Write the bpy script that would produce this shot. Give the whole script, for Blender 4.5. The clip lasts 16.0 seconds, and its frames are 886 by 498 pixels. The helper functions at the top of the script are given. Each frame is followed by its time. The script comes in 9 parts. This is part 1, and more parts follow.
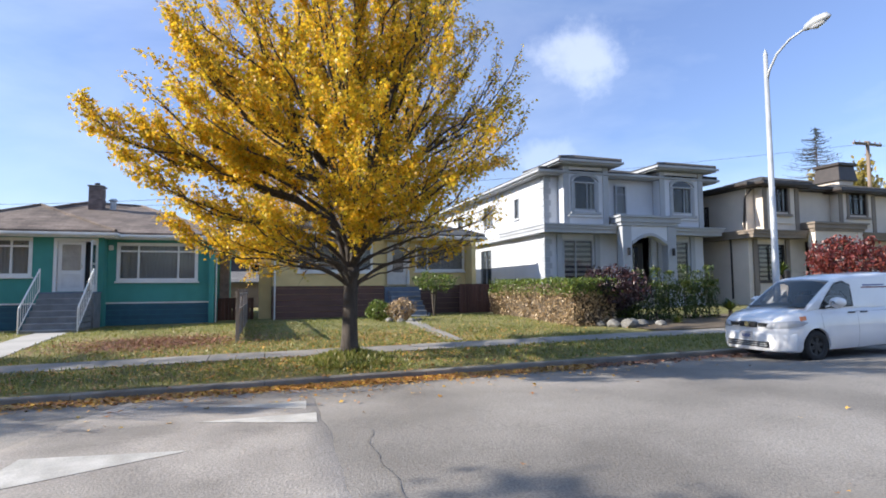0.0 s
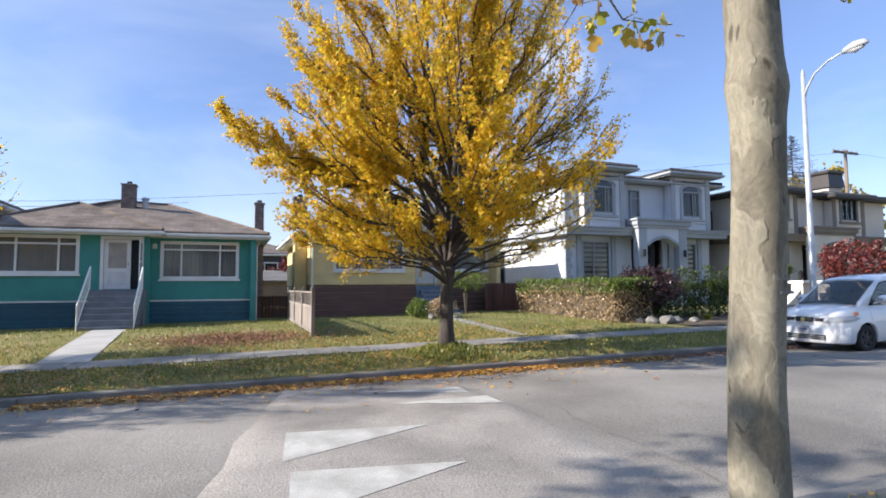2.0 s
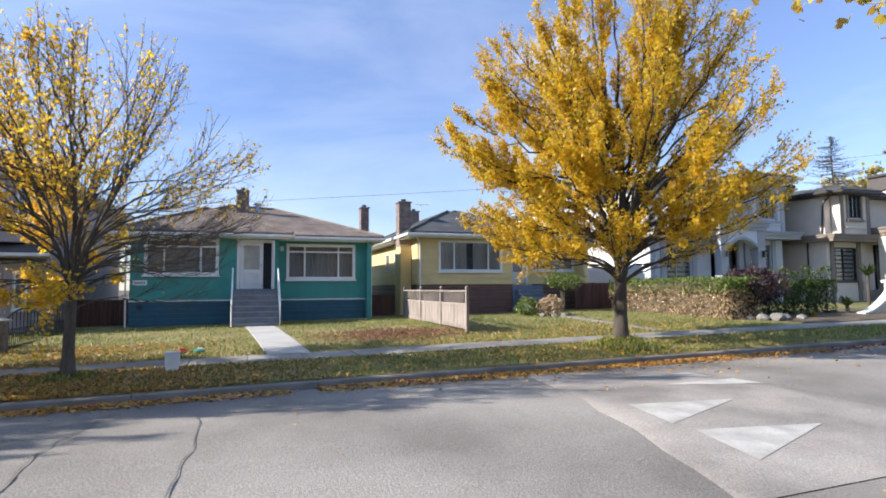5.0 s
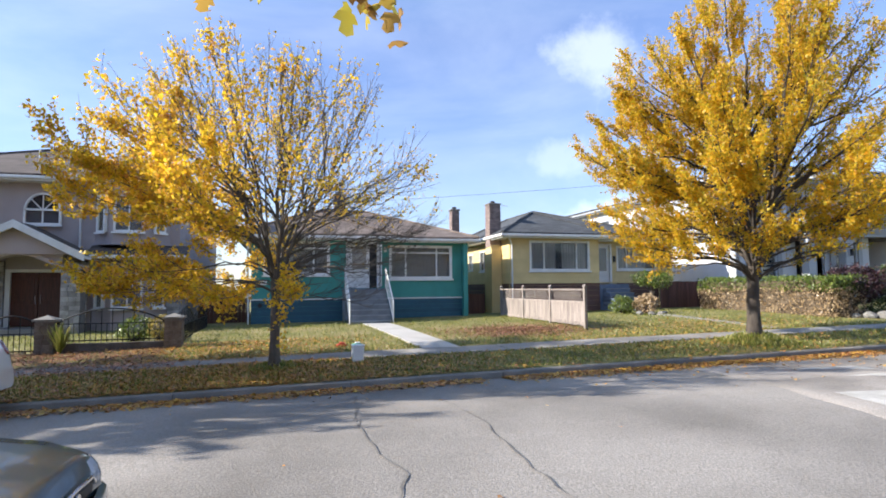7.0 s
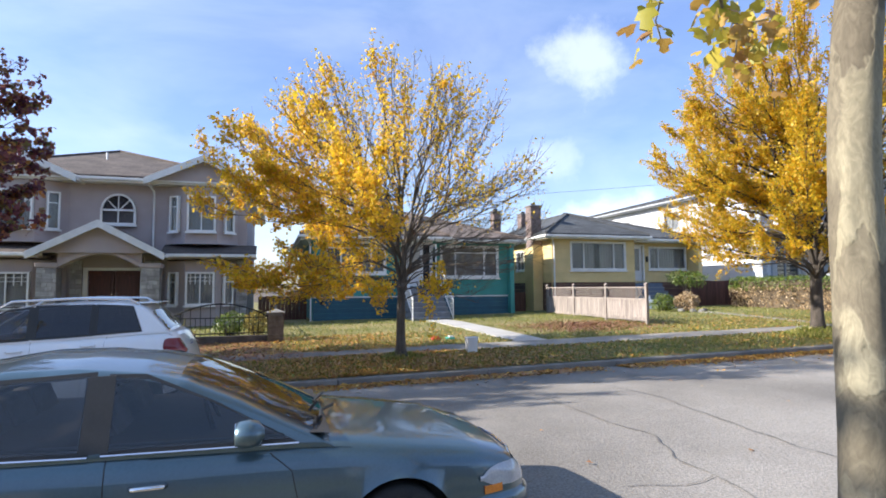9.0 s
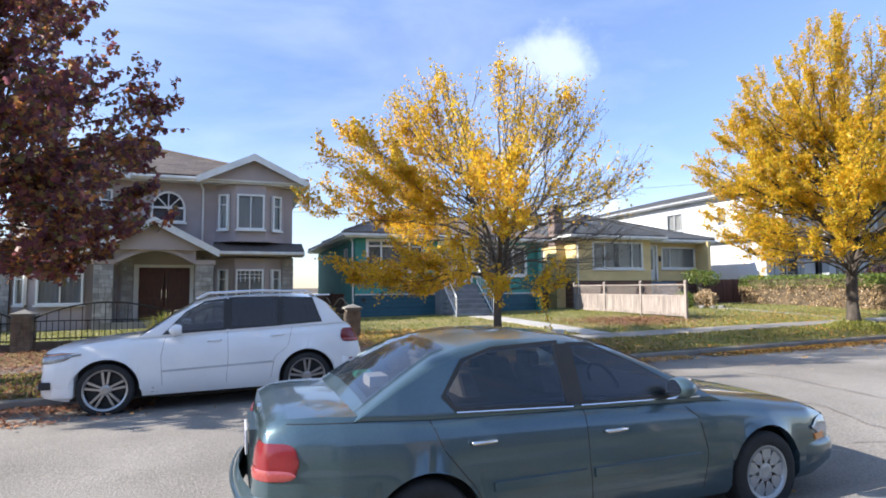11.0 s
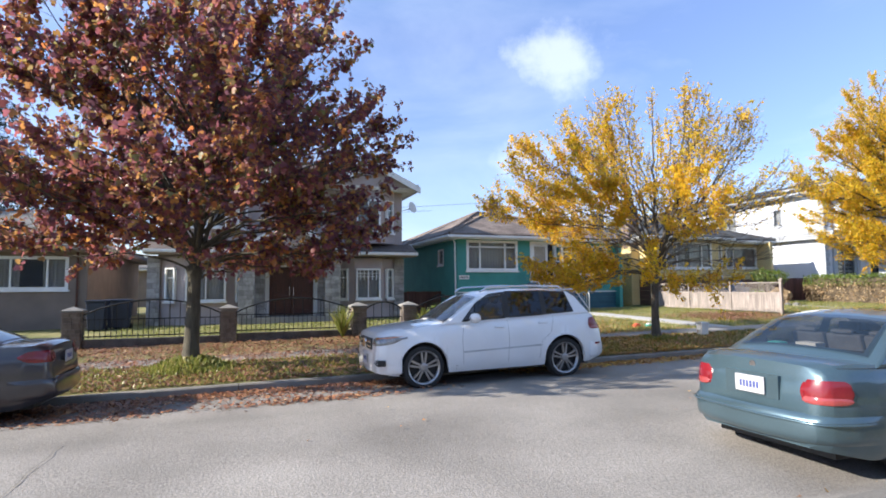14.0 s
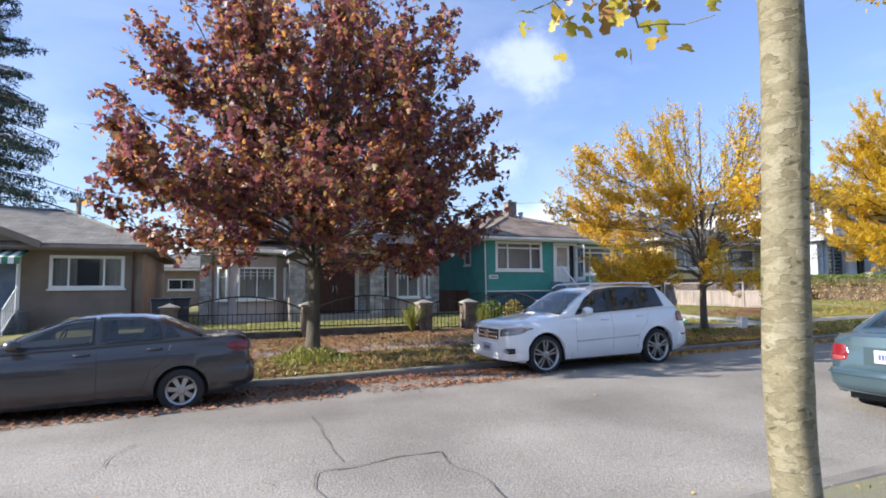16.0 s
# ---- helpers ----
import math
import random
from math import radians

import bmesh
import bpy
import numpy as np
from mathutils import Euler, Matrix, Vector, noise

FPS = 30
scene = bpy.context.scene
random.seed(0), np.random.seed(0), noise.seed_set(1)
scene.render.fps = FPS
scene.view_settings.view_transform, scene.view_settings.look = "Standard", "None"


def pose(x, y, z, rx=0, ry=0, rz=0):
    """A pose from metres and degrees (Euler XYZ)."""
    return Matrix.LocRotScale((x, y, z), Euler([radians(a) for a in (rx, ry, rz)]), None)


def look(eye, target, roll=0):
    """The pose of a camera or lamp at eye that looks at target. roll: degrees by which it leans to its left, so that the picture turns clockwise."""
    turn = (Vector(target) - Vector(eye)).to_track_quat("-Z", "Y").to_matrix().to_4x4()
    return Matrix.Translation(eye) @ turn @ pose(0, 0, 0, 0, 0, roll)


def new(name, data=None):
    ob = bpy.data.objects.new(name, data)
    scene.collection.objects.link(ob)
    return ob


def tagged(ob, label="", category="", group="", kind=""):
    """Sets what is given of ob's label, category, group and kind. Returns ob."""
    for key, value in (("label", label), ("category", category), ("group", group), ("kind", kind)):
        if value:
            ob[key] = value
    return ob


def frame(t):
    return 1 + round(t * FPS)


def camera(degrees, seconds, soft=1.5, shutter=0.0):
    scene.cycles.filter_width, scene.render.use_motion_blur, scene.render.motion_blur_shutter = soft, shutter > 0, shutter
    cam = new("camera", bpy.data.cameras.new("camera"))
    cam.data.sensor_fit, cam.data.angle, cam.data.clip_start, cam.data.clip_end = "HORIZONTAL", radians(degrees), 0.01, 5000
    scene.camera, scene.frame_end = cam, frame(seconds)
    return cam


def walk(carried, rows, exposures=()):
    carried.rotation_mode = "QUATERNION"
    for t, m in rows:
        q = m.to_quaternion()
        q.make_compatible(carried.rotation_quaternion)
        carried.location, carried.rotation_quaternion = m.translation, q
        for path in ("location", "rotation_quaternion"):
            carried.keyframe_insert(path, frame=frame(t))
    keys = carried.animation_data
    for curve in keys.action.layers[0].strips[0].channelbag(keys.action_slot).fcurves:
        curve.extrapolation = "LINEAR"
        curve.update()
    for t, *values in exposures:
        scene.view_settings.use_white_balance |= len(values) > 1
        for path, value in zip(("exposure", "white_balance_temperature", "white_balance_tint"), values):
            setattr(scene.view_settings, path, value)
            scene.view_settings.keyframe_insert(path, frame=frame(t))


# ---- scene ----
cam = camera(76.8, 16.0, soft=1.8)
METRES, EYE, TILT, LEAN, TURN = 24.1, 1.75, 0.0, 0.0, -17.6
ROWS = [
    (0.0, 0.0, 0.0, 0.0, 0.03, 3.91, 0.46),
    (0.5, -0.0264, -0.0085, 0.0008, -0.16, 3.93, 0.44),
    (1.0, -0.0561, -0.0178, -0.0014, -1.05, 3.95, 0.36),
    (1.5, -0.0862, -0.0279, -0.0005, -2.35, 3.9, 0.3),
    (2.0, -0.1149, -0.0354, -0.0014, -3.01, 3.89, 0.3),
    (2.5, -0.1438, -0.043, -0.0011, -3.33, 3.89, 0.32),
    (3.0, -0.1731, -0.0498, -0.0015, -3.4, 3.9, 0.3),
    (3.5, -0.2009, -0.0593, -0.0011, -3.12, 3.92, 0.31),
    (6.0, -0.3498, -0.1027, -0.0025, -0.14, 3.93, 0.45),
    (6.5, -0.3782, -0.113, -0.0025, 1.05, 3.92, 0.49),
    (7.0, -0.4065, -0.1237, -0.0021, 1.56, 3.92, 0.51),
    (7.5, -0.4337, -0.1352, -0.0042, 1.78, 4.06, 0.46),
    (8.0, -0.4626, -0.146, -0.0044, 1.0, 3.98, 0.47),
    (8.5, -0.4922, -0.1577, -0.0049, 0.67, 3.96, 0.43),
    (9.0, -0.5234, -0.1686, -0.0048, 0.34, 3.95, 0.45),
    (11.5, -0.68, -0.2094, -0.0089, -3.27, 3.93, 0.39),
    (12.0, -0.7109, -0.2198, -0.009, -3.48, 3.94, 0.41),
    (12.5, -0.7399, -0.23, -0.0097, -3.56, 3.92, 0.42),
    (13.0, -0.7708, -0.2404, -0.01, -3.24, 3.95, 0.44),
    (13.5, -0.8009, -0.2501, -0.0108, -2.63, 3.93, 0.42),
    (14.0, -0.8328, -0.2604, -0.0106, -2.44, 3.92, 0.41),
    (14.5, -0.8627, -0.2722, -0.0118, -2.64, 3.91, 0.42),
    (15.0, -0.8931, -0.2827, -0.0118, -3.11, 3.94, 0.44),
    (15.5, -0.9216, -0.2916, -0.013, -3.86, 3.93, 0.43),
    (16.0, -0.9517, -0.3019, -0.0129, -5.21, 3.96, 0.42),
]
walk(cam, [(t, pose(0, 0, EYE, TILT, LEAN, TURN) @ pose(METRES * x, METRES * y, METRES * z, 90 + pitch, roll, yaw)) for t, x, y, z, yaw, pitch, roll in ROWS],
     exposures=((0.0, 1.07), (3.5, 1.08), (6.5, 1.27), (9.0, 1.36), (12.5, 1.40), (16.0, 1.23)))

# ---- sky, sun ----
SUN_DIR = Vector((-0.99, 0.13, 0.52)).normalized()
SUN_EL = math.asin(SUN_DIR.z)
world = bpy.data.worlds.new("sky")
scene.world = world
world.use_nodes = True
wn, wl = world.node_tree.nodes, world.node_tree.links
wn.clear()


def wnode(kind, **kw):
    n = wn.new(kind)
    for k, v in kw.items():
        n.inputs[k].default_value = v
    return n


sky = wn.new("ShaderNodeTexSky")
sky.sky_type = "NISHITA"
sky.sun_disc = False
sky.sun_elevation = SUN_EL
sky.sun_rotation = math.atan2(SUN_DIR.x, SUN_DIR.y)
sky.air_density, sky.dust_density, sky.ozone_density = 1.1, 0.08, 2.2
SKY_STRENGTH = 0.15
tc = wn.new("ShaderNodeTexCoord")
# thin cirrus
mp = wn.new("ShaderNodeMapping")
mp.inputs["Scale"].default_value = (1.6, 1.6, 4.5)
mp.inputs["Rotation"].default_value = (0.25, 0.3, 0.5)
wl.new(tc.outputs["Generated"], mp.inputs["Vector"])
cn = wnode("ShaderNodeTexNoise", Scale=1.3, Detail=7.0, Roughness=0.55, Distortion=0.4)
wl.new(mp.outputs["Vector"], cn.inputs["Vector"])
cr = wn.new("ShaderNodeValToRGB")
cr.color_ramp.elements[0].position, cr.color_ramp.elements[1].position = 0.40, 0.78
cr.color_ramp.elements[0].color, cr.color_ramp.elements[1].color = (0, 0, 0, 1), (0.22, 0.22, 0.22, 1)
wl.new(cn.outputs["Fac"], cr.inputs["Fac"])


def puff(direction, radius, squash, strength, seed):
    """A small cumulus in the direction given: soft ball of directions, ragged by noise."""
    d = Vector(direction).normalized()
    sub = wn.new("ShaderNodeVectorMath"); sub.operation = "SUBTRACT"
    sub.inputs[1].default_value = d
    wl.new(tc.outputs["Generated"], sub.inputs[0])
    sc = wn.new("ShaderNodeVectorMath"); sc.operation = "MULTIPLY"
    sc.inputs[1].default_value = (1, 1, squash)
    wl.new(sub.outputs[0], sc.inputs[0])
    nz = wnode("ShaderNodeTexNoise", Scale=14.0, Detail=6.0, Roughness=0.6)
    off = wn.new("ShaderNodeVectorMath"); off.operation = "ADD"
    off.inputs[1].default_value = (seed, seed * 2, 0)
    wl.new(tc.outputs["Generated"], off.inputs[0])
    wl.new(off.outputs[0], nz.inputs["Vector"])
    ln = wn.new("ShaderNodeVectorMath"); ln.operation = "LENGTH"
    wl.new(sc.outputs[0], ln.inputs[0])
    mul = wn.new("ShaderNodeMath"); mul.operation = "MULTIPLY_ADD"
    mul.inputs[1].default_value, mul.inputs[2].default_value = radius * 2.4, -radius * 1.2
    wl.new(nz.outputs["Fac"], mul.inputs[0])
    add = wn.new("ShaderNodeMath"); add.operation = "ADD"
    wl.new(ln.outputs["Value"], add.inputs[0]); wl.new(mul.outputs[0], add.inputs[1])
    mr = wn.new("ShaderNodeMapRange"); mr.interpolation_type = "SMOOTHSTEP"
    mr.inputs["From Min"].default_value, mr.inputs["From Max"].default_value = radius * 1.35, radius * 0.1
    mr.inputs["To Max"].default_value = strength
    wl.new(add.outputs[0], mr.inputs["Value"])
    return mr.outputs[0]


def wmax(a, b):
    m = wn.new("ShaderNodeMath"); m.operation = "MAXIMUM"
    wl.new(a, m.inputs[0]); wl.new(b, m.inputs[1])
    return m.outputs[0]


cover = wmax(cr.outputs["Color"], puff((0.534, 0.853, 0.405), 0.07, 1.1, 0.34, 3.1))
cover = wmax(cover, puff((0.46, 0.88, 0.225), 0.07, 1.6, 0.22, 7.7))
cover = wmax(cover, puff((0.62, 0.9, 0.12), 0.12, 2.4, 0.42, 5.2))
mix = wn.new("ShaderNodeMix"); mix.data_type = "RGBA"
wl.new(cover, mix.inputs["Factor"])
hue = wn.new("ShaderNodeMix"); hue.data_type = "RGBA"; hue.blend_type = "MULTIPLY"
hue.inputs["Factor"].default_value = 1.0
sep = wn.new("ShaderNodeSeparateXYZ")
wl.new(tc.outputs["Generated"], sep.inputs[0])
grade = wn.new("ShaderNodeValToRGB")
grade.color_ramp.elements[0].position, grade.color_ramp.elements[1].position = 0.0, 0.42
grade.color_ramp.elements[0].color, grade.color_ramp.elements[1].color = (0.40, 0.43, 0.57, 1), (0.64, 0.605, 0.725, 1)
high = grade.color_ramp.elements.new(0.72)
high.color = (1, 1, 1, 1)
wl.new(sep.outputs["Z"], grade.inputs["Fac"])
wl.new(grade.outputs["Color"], hue.inputs[7])
wl.new(sky.outputs["Color"], hue.inputs[6])
wl.new(hue.outputs[2], mix.inputs[6])
mix.inputs[7].default_value = (4.9, 5.15, 5.6, 1)
bg = wnode("ShaderNodeBackground", Strength=SKY_STRENGTH)
wl.new(mix.outputs[2], bg.inputs["Color"])
wl.new(bg.outputs[0], wn.new("ShaderNodeOutputWorld").inputs["Surface"])

sun_data = bpy.data.lights.new("sun", "SUN")
sun_data.energy, sun_data.angle, sun_data.color = 4.6, radians(0.6), (1.0, 0.925, 0.82)
sun = new("sun", sun_data)
sun.matrix_world = look(SUN_DIR * 60, (0, 0, 0))


# ---- materials ----
def mat(name, color, rough=0.7, scale=6.0, var=0.18, fine=60.0, bump=0.15, metal=0.0, tint=None, spec=0.5, coat=0.0, rnd=0.0, dirt=0.0, stretch=(1, 1, 1), bdist=0.01):
    """Base colour varied by broad stains and fine grain, with relief; rnd varies it from object to object."""
    m = bpy.data.materials.new(name)
    m.use_nodes = True
    nt = m.node_tree
    n, l = nt.nodes, nt.links
    b = n["Principled BSDF"]
    b.inputs["Roughness"].default_value, b.inputs["Metallic"].default_value = rough, metal
    b.inputs["Specular IOR Level"].default_value = spec
    b.inputs["Coat Weight"].default_value = coat
    b.inputs["Coat Roughness"].default_value = 0.06
    t = n.new("ShaderNodeTexCoord")
    mp = n.new("ShaderNodeMapping")
    mp.inputs["Scale"].default_value = stretch
    l.new(t.outputs["Object"], mp.inputs["Vector"])
    big = n.new("ShaderNodeTexNoise"); big.inputs["Scale"].default_value = scale; big.inputs["Detail"].default_value = 4
    sm = n.new("ShaderNodeTexNoise"); sm.inputs["Scale"].default_value = fine; sm.inputs["Detail"].default_value = 3
    for x in (big, sm):
        l.new(mp.outputs["Vector"], x.inputs["Vector"])
    c = Vector(color)
    lo, hi = c * (1 - var), c * (1 + var)
    if tint:
        hi = Vector(tint)
    r = n.new("ShaderNodeMix"); r.data_type = "RGBA"
    rr = n.new("ShaderNodeMapRange")
    rr.inputs["From Min"].default_value, rr.inputs["From Max"].default_value = 0.36, 0.64
    l.new(big.outputs["Fac"], rr.inputs["Value"])
    l.new(rr.outputs[0], r.inputs["Factor"])
    r.inputs[6].default_value, r.inputs[7].default_value = (*lo, 1), (*hi, 1)
    g = n.new("ShaderNodeMix"); g.data_type = "RGBA"; g.blend_type = "MULTIPLY"
    g.inputs["Factor"].default_value = min(1.0, var * 2.2)
    gr = n.new("ShaderNodeMapRange")
    gr.inputs["From Min"].default_value, gr.inputs["From Max"].default_value = 0.3, 0.7
    gr.inputs["To Min"].default_value, gr.inputs["To Max"].default_value = 0.55, 1.3
    l.new(sm.outputs["Fac"], gr.inputs["Value"])
    l.new(r.outputs[2], g.inputs[6])
    l.new(gr.outputs[0], g.inputs[7])
    out = g.outputs[2]
    if rnd:
        oi = n.new("ShaderNodeObjectInfo")
        h = n.new("ShaderNodeMapRange")
        h.inputs["To Min"].default_value, h.inputs["To Max"].default_value = 1 - rnd, 1 + rnd
        l.new(oi.outputs["Random"], h.inputs["Value"])
        k = n.new("ShaderNodeMix"); k.data_type = "RGBA"; k.blend_type = "MULTIPLY"; k.inputs["Factor"].default_value = 1
        l.new(out, k.inputs[6]); l.new(h.outputs[0], k.inputs[7])
        out = k.outputs[2]
    l.new(out, b.inputs["Base Color"])
    if bump:
        bp = n.new("ShaderNodeBump")
        bp.inputs["Strength"].default_value, bp.inputs["Distance"].default_value = bump, bdist
        l.new(sm.outputs["Fac"], bp.inputs["Height"])
        l.new(bp.outputs[0], b.inputs["Normal"])
    return m


def leaf_mat(name, ramp, trans=0.35):
    """Leaves: colour picked leaf by leaf from a ramp, part of the light let through."""
    m = bpy.data.materials.new(name)
    m.use_nodes = True
    n, l = m.node_tree.nodes, m.node_tree.links
    b = n["Principled BSDF"]
    b.inputs["Roughness"].default_value = 0.42
    b.inputs["Specular IOR Level"].default_value = 0.45
    g = n.new("ShaderNodeNewGeometry")
    cr = n.new("ShaderNodeValToRGB")
    el = cr.color_ramp.elements
    while len(el) < len(ramp):
        el.new(0.5)
    for e, (p, c) in zip(el, ramp):
        e.position, e.color = p, (*c, 1)
    l.new(g.outputs["Random Per Island"], cr.inputs["Fac"])
    l.new(cr.outputs["Color"], b.inputs["Base Color"])
    t = n.new("ShaderNodeBsdfTranslucent")
    l.new(cr.outputs["Color"], t.inputs["Color"])
    mx = n.new("ShaderNodeMixShader")
    mx.inputs[0].default_value = trans
    l.new(b.outputs[0], mx.inputs[1]); l.new(t.outputs[0], mx.inputs[2])
    l.new(mx.outputs[0], n["Material Output"].inputs["Surface"])
    return m


def glass_mat(name, color=(0.02, 0.025, 0.03), alpha=0.35, rough=0.03, ior=1.55):
    """A window pane: clear share of the view plus a mirror gloss."""
    m = bpy.data.materials.new(name)
    m.use_nodes = True
    n, l = m.node_tree.nodes, m.node_tree.links
    b = n["Principled BSDF"]
    b.inputs["Base Color"].default_value = (*color, 1)
    b.inputs["Roughness"].default_value = rough
    b.inputs["IOR"].default_value = ior
    b.inputs["Coat Weight"].default_value = 0.6
    tr = n.new("ShaderNodeBsdfTransparent")
    lw = n.new("ShaderNodeLayerWeight"); lw.inputs["Blend"].default_value = 0.5
    fr = n.new("ShaderNodeMath"); fr.operation = "POWER"; fr.inputs[1].default_value = 3.0
    l.new(lw.outputs["Facing"], fr.inputs[0])
    mr = n.new("ShaderNodeMapRange")
    mr.inputs["To Min"].default_value, mr.inputs["To Max"].default_value = alpha, 1.0
    l.new(fr.outputs[0], mr.inputs["Value"])
    mx = n.new("ShaderNodeMixShader")
    l.new(mr.outputs[0], mx.inputs[0]); l.new(tr.outputs[0], mx.inputs[1]); l.new(b.outputs[0], mx.inputs[2])
    l.new(mx.outputs[0], n["Material Output"].inputs["Surface"])
    return m


def shingle_mat(name, color, row=0.16, tint=None):
    """Roof shingles: staggered tabs of uneven shade with stepped rows."""
    m = mat(name, color, 0.9, 1.2, 0.2, 40, 0.3, tint=tint)
    n, l = m.node_tree.nodes, m.node_tree.links
    b = n["Principled BSDF"]
    t = n.new("ShaderNodeTexCoord")
    br = n.new("ShaderNodeTexBrick")
    br.inputs["Scale"].default_value = 1.0
    br.inputs["Brick Width"].default_value, br.inputs["Row Height"].default_value = row * 2.2, row
    br.inputs["Mortar Size"].default_value = 0.012
    br.inputs["Color1"].default_value, br.inputs["Color2"].default_value = (0.62, 0.62, 0.62, 1), (1.15, 1.15, 1.15, 1)
    br.inputs["Mortar"].default_value = (0.4, 0.4, 0.4, 1)
    l.new(t.outputs["UV"], br.inputs["Vector"])
    old = b.inputs["Base Color"].links[0].from_socket
    k = n.new("ShaderNodeMix"); k.data_type = "RGBA"; k.blend_type = "MULTIPLY"; k.inputs["Factor"].default_value = 0.75
    l.new(old, k.inputs[6]); l.new(br.outputs["Color"], k.inputs[7])
    l.new(k.outputs[2], b.inputs["Base Color"])
    return m


